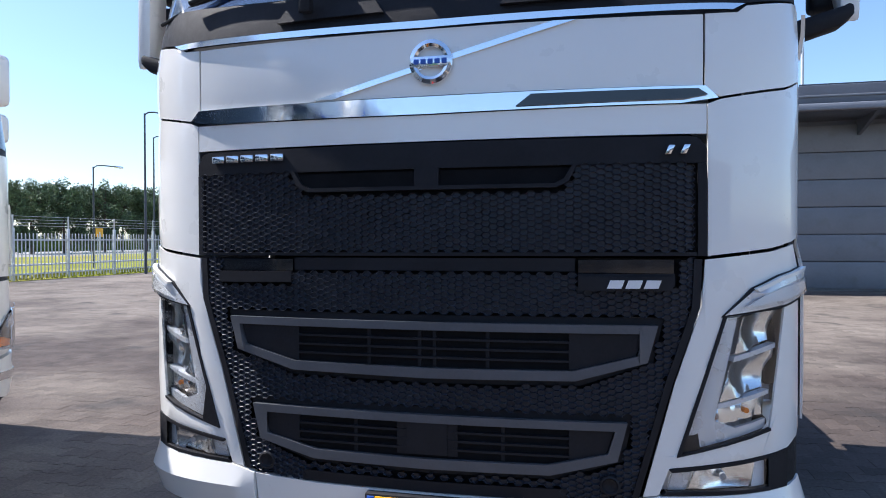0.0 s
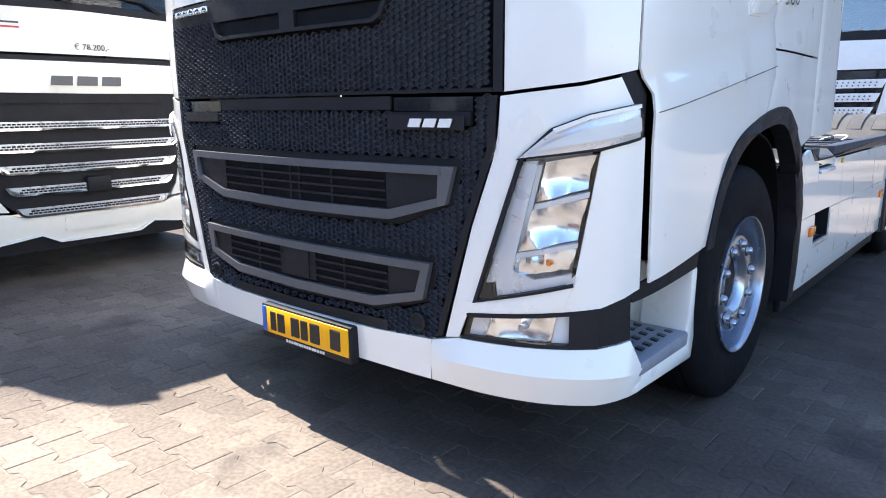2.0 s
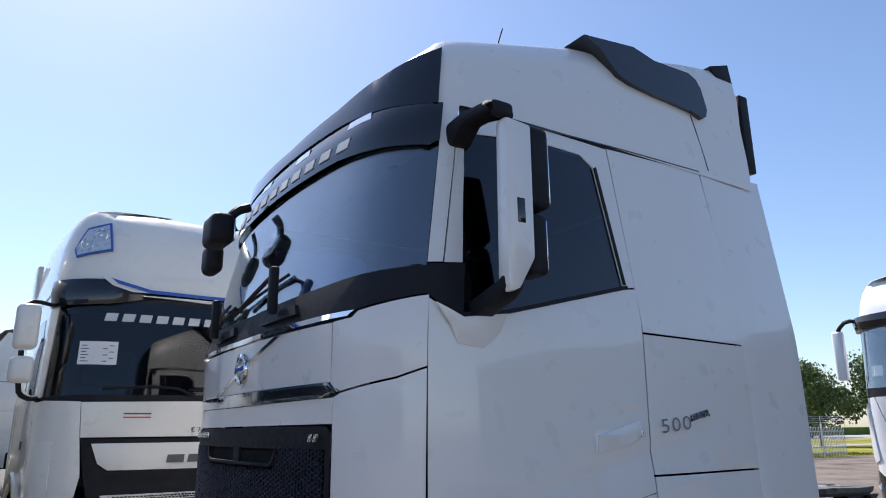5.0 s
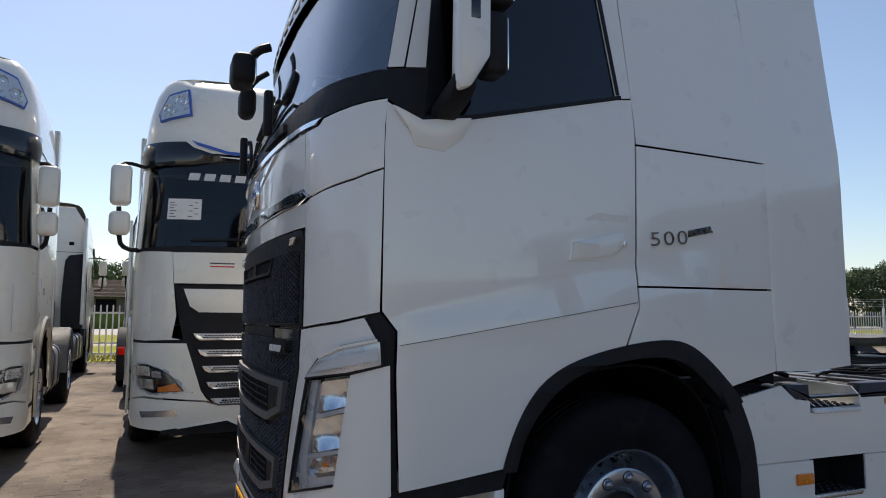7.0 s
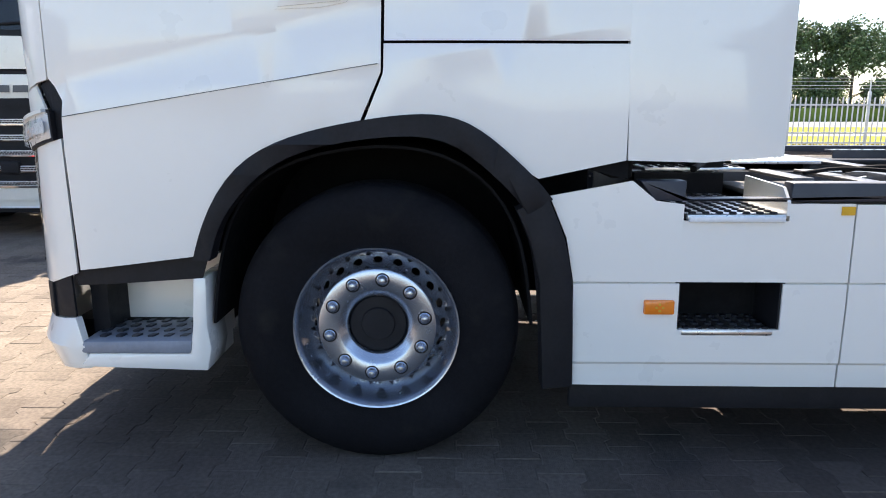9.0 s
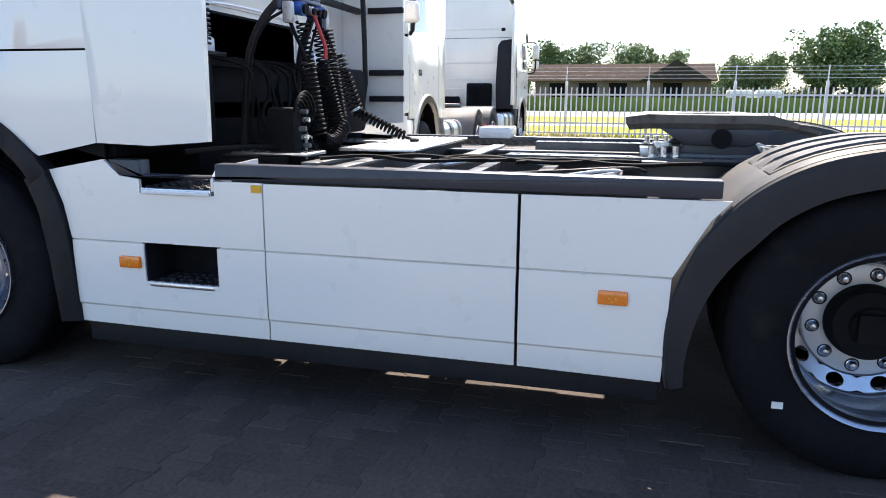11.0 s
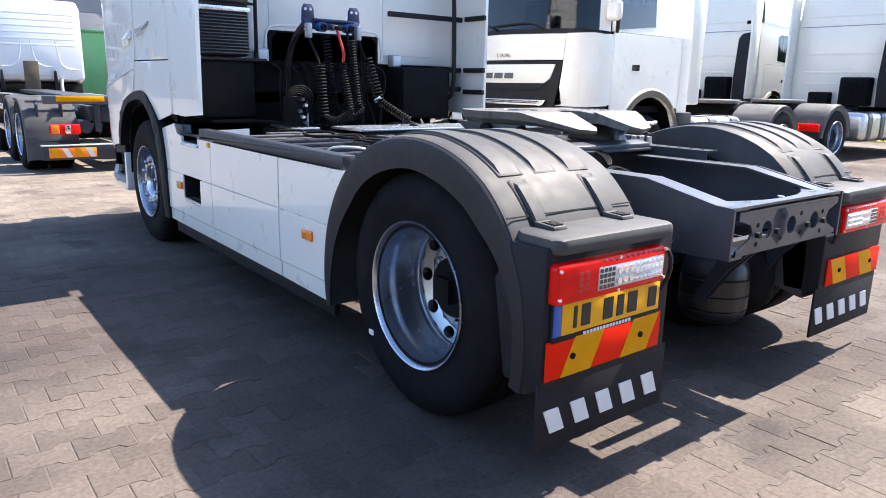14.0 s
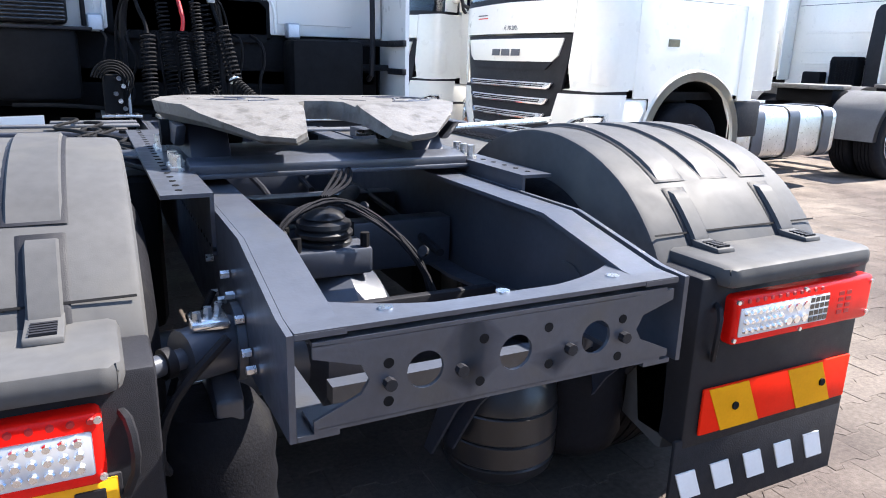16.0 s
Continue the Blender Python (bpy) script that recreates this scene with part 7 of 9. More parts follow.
# shrubs under the trees
rnd = random.Random(21)
vs, fs = [], []
for _ in range(15000):
    y = rnd.uniform(-90, 115)
    top = 0.9 + 0.55 * math.sin(y * 0.9) * math.sin(y * 0.37 + 1) + 0.3 * math.sin(y * 2.3)
    p = Vector((-110 + rnd.gauss(0, 0.7), y, 1.2 + abs(rnd.gauss(0, 0.7)) * max(top, 0.5)))
    u = Vector((rnd.gauss(0, 1), rnd.gauss(0, 1), rnd.gauss(0, 1))).normalized()
    v = u.cross(Vector((rnd.gauss(0, 1), rnd.gauss(0, 1), rnd.gauss(0, 1)))).normalized()
    s = rnd.uniform(0.2, 0.42)
    o = len(vs)
    vs += [p + u * s, p + v * s * 0.6, p - u * s, p - v * s * 0.6]
    fs.append((o, o + 1, o + 2, o + 3))
me = bpy.data.meshes.new("shrubs")
me.from_pydata(vs, [], fs)
tagged(part("shrubs", me, LEAF2), "low green shrubs growing under the trees", "shrubs", "", "stuff")

# farm building
barn = thing("farm_barn", "long low barn with a brown roof beyond the field", "barn", at=pose(-100, 2.4, 0))
part("wall", block(-5, 5, -11.5, 11.5, 0, 4.0), WALLB, barn)
part("roof", prism([(-6.2, 3.7), (6.2, 3.7), (0.3, 6.1), (-0.3, 6.1)], "y", -12.5, 12.2), THATCH, barn)
part("gable", prism([(-4.6, 3.6), (4.6, 3.6), (0, 6.3)], "x", -3.0, 6.6), THATCH, barn, at=pose(0, 7.0, 0))
for y in (-9.5, -5.5, -1.5, 5.5):
    part("door", block(5.0, 5.05, y, y + 2.4, 0, 3.4), DEEP, barn)
for y in (17.5, 21.0):
    cv = thing("caravan", "white caravan parked by the field", "caravan", "caravans", at=pose(-96, y, 0))
    part("body", block(-1.1, 1.1, -1.5, 1.5, 0.4, 2.5, 0.25), PAPER, cv)
    part("window", block(1.095, 1.11, -0.9, 0.7, 1.4, 2.0), GLOSSB, cv)
    for a in (-0.5, 0.5):
        part("wheel", lathe([(-0.08, 0.0), (-0.08, 0.3), (0.08, 0.3), (0.08, 0)], 16), RUBBER, cv, at=pose(1.0, a, 0.3))

# lamp posts by the fence
for x, y, h, arm in ((-17.6, 22.3, 6.5, 0.9), (-23.5, 31, 7.0, 1.4), (-24, 27.0, 5.0, 1.2)):
    lp = thing("street_lamp", "dark steel lamp post with a side arm", "street lamp", "lamp posts", at=pose(x, y, 0))
    part("pole", rod((0, 0, 0), (0, 0, h), 0.06, 12, 0.035), FRAME, lp)
    part("arm", tube([(0, 0, h - 0.05), (0.1, 0.2, h + 0.1), (0.3, arm, h + 0.12)], 0.03, 8), FRAME, lp)
    part("lamp_head", block(0.2, 0.4, arm, arm + 0.5, h + 0.06, h + 0.16, 0.03), REFL, lp)
sg_ = thing("road_sign", "small yellow sign on a post", "sign", at=pose(-19.2, 21.6, 0))
part("post", rod((0, 0, 0), (0, 0, 1.7), 0.03), GALV, sg_)
part("panel", block(-0.01, 0.01, -0.2, 0.2, 1.5, 1.85, 0.004), YELLOWP, sg_)

# workshop building
hall = thing("workshop_hall", "grey workshop hall with a wide sectional door", "building", "", "structure", at=pose(0, 17.0, 0))
part("wall", block(1.7, 30, 0.1, 12, 0, 4.45), CLAD, hall)
part("wall", block(-1.2, 1.7, 0.4, 12, 0, 4.4), CLAD, hall)
part("fascia", block(1.5, 30, -0.55, 0.1, 4.42, 5.1, 0.03), CLADD, hall)
part("canopy", block(1.4, 30, -1.4, 0.1, 4.30, 4.42, 0.02), FRAME, hall)
part("gutter", block(1.4, 30, -1.52, -1.40, 4.32, 4.48, 0.03), CLAD, hall)
part("fascia_strip", block(1.5, 30, -0.585, -0.55, 4.56, 4.64, 0.008), DOORP, hall)
part("fascia_strip", block(1.5, 30, -0.585, -0.55, 4.80, 4.85, 0.008), DOORP, hall)
for k in range(12):
    part("canopy_bracket", prism([(-1.35, 4.30), (0.08, 4.30), (0.08, 3.9), (0.0, 3.9)], "x", 1.9 + k * 2.4, 1.98 + k * 2.4), CLADD, hall)
part("roof", block(-1.3, 30, -0.2, 12, 5.1, 5.2), FRAME, hall)
part("plinth", block(1.7, 30, 0.02, 0.12, 0, 0.38, 0.01), BRICKW, hall)
for d in range(3):
    x0 = 2.0 + d * 6.2
    for k in range(6):
        part("door_panel", block(x0, x0 + 5.4, -0.02, 0.08, 0.06 + k * 0.69, 0.735 + k * 0.69, 0.018), DOORP, hall)
    part("door_handle", block(x0 + 1.75, x0 + 1.9, -0.06, -0.02, 1.18, 1.26, 0.01), STEEL, hall)
bm = lathe([(0, 0.0), (0, 0.16), (0.012, 0.16), (0.014, 0)], 32)
bmesh.ops.rotate(bm, verts=bm.verts[:], matrix=Matrix.Rotation(radians(-90), 3, "Z"))
sign = part("speed_disc", bm, REDINK, hall, "small round sign with a red rim", at=pose(1.84, 0.0, 1.95))
bm = lathe([(0.013, 0.0), (0.013, 0.12), (0.017, 0.12), (0.018, 0)], 32)
bmesh.ops.rotate(bm, verts=bm.verts[:], matrix=Matrix.Rotation(radians(-90), 3, "Z"))
part("disc_face", bm, PALE, sign)
for k in range(3):
    part("glazing", block(-1.1 + k * 0.9, -0.3 + k * 0.9, 0.36, 0.39, 0.4, 4.0), SCREEN, hall)
for x in (-1.15, -0.25, 0.65, 1.55):
    part("mullion", block(x, x + 0.1, 0.3, 0.42, 0, 4.3, 0.01), PALE, hall)
for z in (0.35, 1.4, 2.4, 3.4):
    part("transom", block(-1.15, 1.65, 0.31, 0.41, z, z + 0.07, 0.01), PALE, hall)
part("roof_mast", rod((5.7, 1.0, 5.1), (5.7, 1.0, 7.2), 0.04), GALV, hall)
ext = thing("fire_post", "red and white post by the glazed entrance", "post", at=pose(1.5, 16.4, 0))
part("pole", rod((0, 0, 0), (0, 0, 0.95), 0.06), PALE, ext)
part("cap", rod((0, 0, 0.65), (0, 0, 0.97), 0.068), REDINK, ext)


# ---- other trucks ----
def s_at(sh, y):
    i = min(range(len(sh.D)), key=lambda k: abs(sh.D[k].y - y) + (10 if sh.D[k].x < 0.9 else 0))
    return sh.S[i]


def chassis(t, length, rear_axles, paint, nuts=False, front=1.4, tank=True, fenders=FENDER, lamps=True):
    for sg in (1, -1):
        part("frame_rail", prism([(2.0, 0.62), (length, 0.66), (length, 0.90), (2.0, 0.90)], "x", 0.36 * sg, 0.43 * sg), DEEP, t)
        wheel(t, 1.065 * sg, front, 0.487, sg, False, nuts)
        for ya in rear_axles:
            wheel(t, 1.075 * sg, ya, 0.487, sg, True, nuts)
            part("inner_wheel", tyre_mesh, RUBBER, t, at=pose(0.74 * sg, ya, 0.487))
            bm = bmesh.new()
            rows = []
            for a in range(180, -1, -10):
                c, s = math.cos(radians(a)), math.sin(radians(a))
                rows.append([bm.verts.new((x * sg, ya + (0.6 + d) * c, 0.487 + (0.6 + d) * s)) for x, d in ((0.58, 0), (1.2, 0), (1.235, -0.02), (1.235, -0.09))])
            for p, q in zip(rows, rows[1:]):
                for i in range(3):
                    bm.faces.new((p[i], p[i + 1], q[i + 1], q[i]))
            bmesh.ops.solidify(bm, geom=bm.faces[:], thickness=0.008)
            part("rear_fender", bm, fenders, t)
        part("mud_flap", block(0.6 * sg, 1.22 * sg, rear_axles[-1] + 0.62, rear_axles[-1] + 0.64, 0.15, 0.6), FLAP, t)
        if lamps:
            part("tail_lamp", block(0.7 * sg, 1.2 * sg, rear_axles[-1] + 0.60, rear_axles[-1] + 0.66, 0.6, 0.74, 0.012), RED, t)
        if tank:
            tk = part("fuel_tank", block(0.58 * sg, 1.2 * sg, front + 0.75, front + 2.55, 0.36, 0.92, 0.12, 4), ALU, t, "bright aluminium fuel tank with black straps")
            for k in range(3):
                y = front + 1.05 + k * 0.6
                part("tank_strap", block(0.57 * sg, 1.212 * sg, y, y + 0.07, 0.35, 0.93, 0.125, 4), FRAME, tk)
    part("front_axle", rod((-0.9, front, 0.46), (0.9, front, 0.46), 0.06), DEEP, t)
    for ya in rear_axles:
        part("rear_axle", rod((-0.7, ya, 0.487), (0.7, ya, 0.487), 0.1), DEEP, t)
    part("end_crossmember", block(-0.42, 0.42, length - 0.06, length, 0.68, 0.88), FRAME, t)
    part("gear_box", block(-0.5, 0.5, 0.5, 2.6, 0.45, 1.0), DEEP, t)


def roof_loft(sh, z0, table, smax, step=0.12, rake=0.9):
    bm = bmesh.new()
    SS = [i * step for i in range(int(smax / step) + 1)]
    grid = []
    for f, ins in ((0, 0.0), (0.25, 0.012), (0.5, 0.04), (0.72, 0.085), (0.88, 0.15), (0.96, 0.22), (1.0, 0.32), (1.02, 0.55), (1.03, 0.8)):
        line = []
        for s in [-s for s in SS[:0:-1]] + SS:
            p = sh.at(s, z0)
            _, n = sh.plan(s)
            fr = 1 - smooth01(0.9, 1.45, abs(s))
            k = ins * (1 + rake * fr)
            x, y = (p.x - n.x * k, p.y - n.y * k) if ins < 0.3 else (p.x * (1 - ins), p.y + k * 0.9 * fr)
            line.append(bm.verts.new((x, y, z0 + (lerp_table(table, y) - z0) * f)))
        grid.append(line)
    for a, b in zip(grid, grid[1:]):
        for i in range(len(a) - 1):
            bm.faces.new((a[i], a[i + 1], b[i + 1], b[i]))
    bm.faces.new(grid[-1])
    bmesh.ops.remove_doubles(bm, verts=bm.verts[:], dist=0.003)
    return bm


def arch_poly(sh, y0, y1, ztop, yc, r, zc, zlow):
    """A side panel over a wheel opening."""
    pts = [(s_at(sh, y0), zlow), (s_at(sh, y0), ztop), (s_at(sh, y1), ztop), (s_at(sh, y1), zlow if y1 > yc + r else zc)]
    arc = []
    for a in range(0, 181, 15):
        y, z = yc + r * math.cos(radians(a)), zc + r * math.sin(radians(a))
        if y0 < y < y1:
            arc.append((s_at(sh, y), z))
    if y1 > yc + r:
        arc = [(s_at(sh, yc + r), zlow)] + arc
    arc = arc + [(s_at(sh, yc - r), zlow)]
    out = []
    for p in pts + arc:
        if not out or abs(p[0] - out[-1][0]) + abs(p[1] - out[-1][1]) > 0.012:
            out.append(p)
    return out


def long_nose(label, paint):
    """A high-roofed tractor with a slatted grille, front at y = 0, facing -y."""
    t = thing("tractor_truck", label, "truck", "parked tractor trucks")
    sh = Shell([(0, 0), (0.4, 0.012), (0.75, 0.05), (0.95, 0.105), (1.08, 0.175), (1.17, 0.265), (1.22, 0.37), (1.245, 0.52), (1.25, 0.8), (1.25, 1.4), (1.245, 2.25)], 1.9, 0.13, 0.045, 0.5, 0.03)
    S = lambda y: s_at(sh, y)
    # bumper and lower front
    part("bumper", sh.skin(both([(0, 0.30), (0.30, 0.30), (0.42, 0.36), (1.0, 0.27), (1.40, 0.30), (1.42, 0.52), (1.2, 0.56), (0.62, 0.515), (0.50, 0.48), (0, 0.48)]), 0.02, 0.05, 0.1, 1, 0.012), paint, t)
    part("bumper_lip", sh.skin(both([(0, 0.24), (0.9, 0.23), (1.0, 0.268), (0.42, 0.355), (0.30, 0.296), (0, 0.296)]), 0.0, 0.04), BLACKP, t)
    part("lip_strip", sh.skin(both([(0, 0.300), (0.30, 0.300), (0.42, 0.362), (0.85, 0.30), (0.85, 0.285), (0.42, 0.345), (0.30, 0.283), (0, 0.283)]), 0.026, 0.02, lip=0.002), PALE, t)
    part("plate_holder", sh.skin([(-0.26, 0.36), (0.26, 0.36), (0.26, 0.46), (-0.26, 0.46)], 0.026, 0.01), paint, t)
    part("grille", sh.skin(both([(0, 0.47), (0.50, 0.475), (0.66, 0.62), (0.80, 0.95), (0.88, 1.30), (0.925, 1.585), (0, 1.585)]), -0.01, 0.04), BLACKP, t, "black grille with bright slats")
    part("grille_panel", sh.skin(both([(0, 1.33), (0.70, 1.335), (0.78, 1.39), (0.84, 1.55), (0, 1.55)]), 0.018, 0.03, 0.09, 1, 0.012), paint, t)
    part("panel_shadow_gap", sh.skin(both([(0, 1.262), (0.62, 1.262), (0.70, 1.32), (0, 1.32)]), 0.01, 0.03), BLACKP, t)
    for k in range(3):
        x0 = -0.25 + k * 0.175
        part("maker_bar", sh.skin([(x0, 1.385), (x0 + 0.145, 1.385), (x0 + 0.15, 1.45), (x0 + 0.01, 1.45)], 0.026, 0.006, lip=0.002), GREYP, t)
    for k in range(5):
        z, w = 0.52 + k * 0.148, 0.56 + k * 0.042
        sl = part("grille_slat", sh.skin(both([(0, z - 0.028), (w - 0.05, z - 0.026), (w, z + 0.028), (0, z + 0.026)]), 0.024, 0.03, 0.1, 1, 0.008), SILVERP, t)
        part("bright_edge", sh.skin(both([(0, z - 0.022), (w - 0.07, z - 0.020), (w - 0.045, z + 0.022), (0, z + 0.022)]), 0.027, 0.004, 0.12, 1, 0.001), SILVERP, sl)
        bm = bmesh.new()
        for q in range(int(2 * (w - 0.08) / 0.03)):
            for h in range(2):
                p = sh.at(-(w - 0.08) + q * 0.03 + 0.015 * h, z - 0.007 + 0.017 * h, 0.028)
                cube(bm, p.x - 0.011, p.x + 0.011, p.y - 0.003, p.y + 0.004, p.z - 0.0055, p.z + 0.0055)
        part("slat_mesh", bm, DEEP, sl, smooth=0)["kind"] = "stuff"
        part("bright_line", sh.skin(both([(0, z - 0.034), (w - 0.05, z - 0.032), (w - 0.012, z - 0.012), (w + 0.012, z + 0.03), (w - 0.004, z + 0.03), (w - 0.025, z - 0.006), (w - 0.058, z - 0.019), (0, z - 0.021)]), 0.030, 0.006, 0.12, 1, 0.001), CHROME, sl)
    part("camera_cover", block(-0.09, 0.09, -0.05, 0.02, 0.62, 0.74, 0.02), BLACKP, t)
    part("front_panel", sh.skin(both([(0, 1.60), (0.93, 1.60), (0.95, 1.885), (0, 1.90)]), 0.002, 0.02), paint, t)
    for z, c in ((1.755, REDINK), (1.785, FRAME)):
        part("note_bar", sh.skin([(-0.62, z), (-0.40, z), (-0.40, z + 0.012), (-0.62, z + 0.012)], 0.004, 0.002, lip=0), c, t)
    for sg in (1, -1):
        part("front_corner", sh.skin([(0.935, 1.10), (0.90, 1.30), (0.935, 1.60), (0.955, 1.89), (1.28, 1.90), (1.52, 1.88), (1.52, 1.09), (1.2, 1.075), (0.85, 1.085)], 0.0, 0.02, 0.09, sg), paint, t)
        part("corner_vane", sh.skin([(1.14, 1.16), (1.30, 1.13), (1.36, 1.20), (1.36, 1.55), (1.30, 1.58), (1.14, 1.57)], 0.022, 0.04, 0.06, sg, 0.014), paint, t)
        part("lamp_corner", sh.skin([(0.80, 1.05), (0.66, 0.62), (0.60, 0.53), (1.2, 0.575), (1.42, 0.54), (1.50, 1.055)], 0.0, 0.02, 0.09, sg), paint, t)
        part("gap_strip", sh.skin([(0.82, 1.05), (1.50, 1.055), (1.50, 1.09), (0.85, 1.085)], -0.008, 0.02, 0.12, sg), BLACKP, t)
        hl = part("headlight", sh.skin([(0.72, 0.60), (1.10, 0.585), (1.26, 0.64), (1.32, 0.74), (1.335, 0.90), (1.16, 0.895), (1.0, 0.84), (0.88, 0.76)], 0.004, 0.03, 0.06, sg, 0.008), LAMPG, t, "clear headlight in a grey housing")
        part("lamp_bed", sh.skin([(0.80, 0.62), (1.09, 0.605), (1.22, 0.65), (1.265, 0.745), (1.285, 0.865), (1.16, 0.865), (1.02, 0.82), (0.92, 0.76)], 0.008, 0.006, 0.06, sg, 0.004), GLOSSB, hl)
        part("lens", sh.skin([(0.74, 0.607), (1.09, 0.594), (1.245, 0.647), (1.305, 0.745), (1.32, 0.89), (1.16, 0.884), (1.01, 0.832), (0.90, 0.76)], 0.030, 0.004, 0.06, sg, 0.002), LENS, hl)
        for s0, s1, z0, z1 in ((1.10, 1.25, 0.755, 0.85), (1.0, 1.09, 0.735, 0.805), (1.06, 1.20, 0.64, 0.735)):
            part("reflector", sh.skin([(s0, z0), (s1, z0 + 0.01), (s1 + 0.012, z1), (s0 + 0.012, z1 - 0.01)], 0.024, 0.01, 0.02, sg, 0.004, lambda u, w, c=(s0 + s1) / 2, d=(z0 + z1) / 2: -0.012 + 2.4 * ((u - c) ** 2 + (w - d) ** 2)), REFL, hl)
        part("turn_lamp", sh.skin([(0.82, 0.625), (1.03, 0.615), (1.03, 0.655), (0.88, 0.69)], 0.016, 0.006, 0.05, sg, 0.002), ORANGE, hl)
        part("fog_light", sh.skin([(0.85, 0.40), (1.18, 0.385), (1.20, 0.44), (0.86, 0.455)], 0.026, 0.01, 0.08, sg, 0.004), REFL, t)
        door = part("door", sh.skin(arch_poly(sh, 0.60, 1.98, 1.92, 1.40, 0.60, 0.62, 1.02), 0.0, 0.02, 0.1, sg), paint, t, "white cab door")
        part("body_side", sh.skin([(1.40, 1.10), (S(0.95), 1.10), (S(1.1), 1.28), (S(1.7), 1.28), (S(1.98), 1.06), (S(2.24), 1.02), (S(2.24), 1.93), (1.40, 1.89)], -0.006, 0.008, 0.1, sg), paint, t)
        part("door_handle", sh.skin([(S(0.98), 1.50), (S(1.14), 1.50), (S(1.14), 1.57), (S(0.98), 1.57)], 0.006, 0.01, 0.1, sg), GLOSSB, door)
        part("window", sh.skin([(S(0.66), 1.95), (S(1.42), 2.02), (S(1.40), 2.58), (S(1.30), 2.64), (S(0.78), 2.64), (S(0.66), 2.4)], 0.002, 0.006, 0.12, sg, 0.003), PRIVACY, door)
        part("side_wall", sh.skin([(S(0.55), 1.925), (S(2.24), 1.925), (S(2.24), 2.88), (S(0.55), 2.88)], -0.004, 0.02, 0.15, sg), paint, t)
        part("side_panel", sh.skin([(S(1.995), 1.0), (S(2.24), 1.0), (S(2.24), 1.92), (S(1.995), 1.92)], 0.0, 0.02, 0.1, sg), paint, t)
        for nm, prof, ma in (("wheel_arch", ((1.238, 0.59), (1.25, 0.59), (1.272, 0.60), (1.272, 0.68), (1.25, 0.70)), paint), ("arch_liner", ((0.72, 0.60), (1.0, 0.60), (1.236, 0.60)), DEEP)):
            bm = bmesh.new()
            rows = []
            for a in range(200, -16, -9):
                c, s = math.cos(radians(a)), math.sin(radians(a))
                rows.append([bm.verts.new((x * sg, 1.40 + q * c, 0.60 + q * s)) for x, q in prof])
            for p, q in zip(rows, rows[1:]):
                for i in range(len(prof) - 1):
                    bm.faces.new((p[i], p[i + 1], q[i + 1], q[i]))
            bmesh.ops.solidify(bm, geom=bm.faces[:], thickness=0.006)
            part(nm, bm, ma, t)
        part("step_box", block(0.95 * sg, 1.235 * sg, 0.42, 0.80, 0.30, 1.02, 0.03), paint, t)
        for z in (0.48, 0.76):
            part("step_tread", block(1.0 * sg, 1.245 * sg, 0.48, 0.74, z, z + 0.03, 0.006), BLACKP, t)
        fold = pose(0, 0, 0) if sg < 0 else pose(-0.10, 0.30, 0)
        mir = part("wing_mirror", block(1.31 * sg, 1.49 * sg, 0.11, 0.24, 2.30, 2.68, 0.05, 3), paint, t, "white mirror housings on black arms", at=fold)
        part("small_mirror", block(1.31 * sg, 1.49 * sg, 0.12, 0.24, 2.03, 2.25, 0.05, 3), paint, mir)
        part("mirror_arm", tube([(1.2 * sg, 0.42, 2.72), (1.36 * sg, 0.30, 2.73), (1.42 * sg, 0.24, 2.68)], 0.018, 8), BLACKP, mir)
        part("mirror_arm", tube([(1.22 * sg, 0.45, 1.92), (1.34 * sg, 0.34, 1.92), (1.40 * sg, 0.26, 1.98), (1.41 * sg, 0.24, 2.3)], 0.022, 8), BLACKP, mir)
        rl = part("roof_lamp", sh.skin([(0.86, 3.23), (1.17, 3.16), (1.20, 3.24), (1.10, 3.44), (0.90, 3.50)], 0.035, 0.06, 0.05, sg, 0.006), PLATEB, t, "clear roof spot lamp with a dark rim")
        part("lamp_bed", sh.skin([(0.88, 3.245), (1.155, 3.18), (1.18, 3.245), (1.09, 3.42), (0.915, 3.475)], 0.039, 0.006, 0.05, sg, 0.003), SILVERP, rl)
        part("lens", sh.skin([(0.88, 3.245), (1.155, 3.18), (1.18, 3.245), (1.09, 3.42), (0.915, 3.475)], 0.052, 0.004, 0.05, sg, 0.002), LENS, rl)
        for s, z in ((1.08, 3.28), (0.97, 3.37)):
            p = sh.at(s, z, 0.042)
            bm = lathe([(0.0, 0.055), (0.006, 0.05), (-0.02, 0.03), (-0.02, 0.012), (0.004, 0.012), (0.005, 0)], 20)
            bmesh.ops.rotate(bm, verts=bm.verts[:], matrix=Matrix.Rotation(radians(-90 + 30 * sg), 3, "Z"))
            part("reflector", bm, REFL, rl, at=pose(p.x * sg, p.y, z))
        part("side_deflector", block(1.14 * sg, 1.2 * sg, 2.26, 2.62, 1.1, 3.45, 0.02), paint, t)
        part("side_fairing", block(1.12 * sg, 1.225 * sg, 2.02, 2.45, 0.62, 1.0, 0.03), BLACKP, t)
    # windscreen, visor, roof
    part("cowl", sh.skin(both([(0, 1.90), (0.95, 1.89), (1.36, 1.885), (1.36, 1.93), (0.8, 1.945), (0, 1.955)]), -0.006, 0.02), BLACKP, t)
    scr = part("windscreen", sh.skin(both([(0, 1.955), (0.8, 1.945), (1.36, 1.93), (1.36, 2.62), (1.28, 2.74), (0, 2.78)]), -0.004, 0.008, 0.12, 1, 0), SMOKED, t, "dark tinted windscreen")
    scr.visible_shadow = False
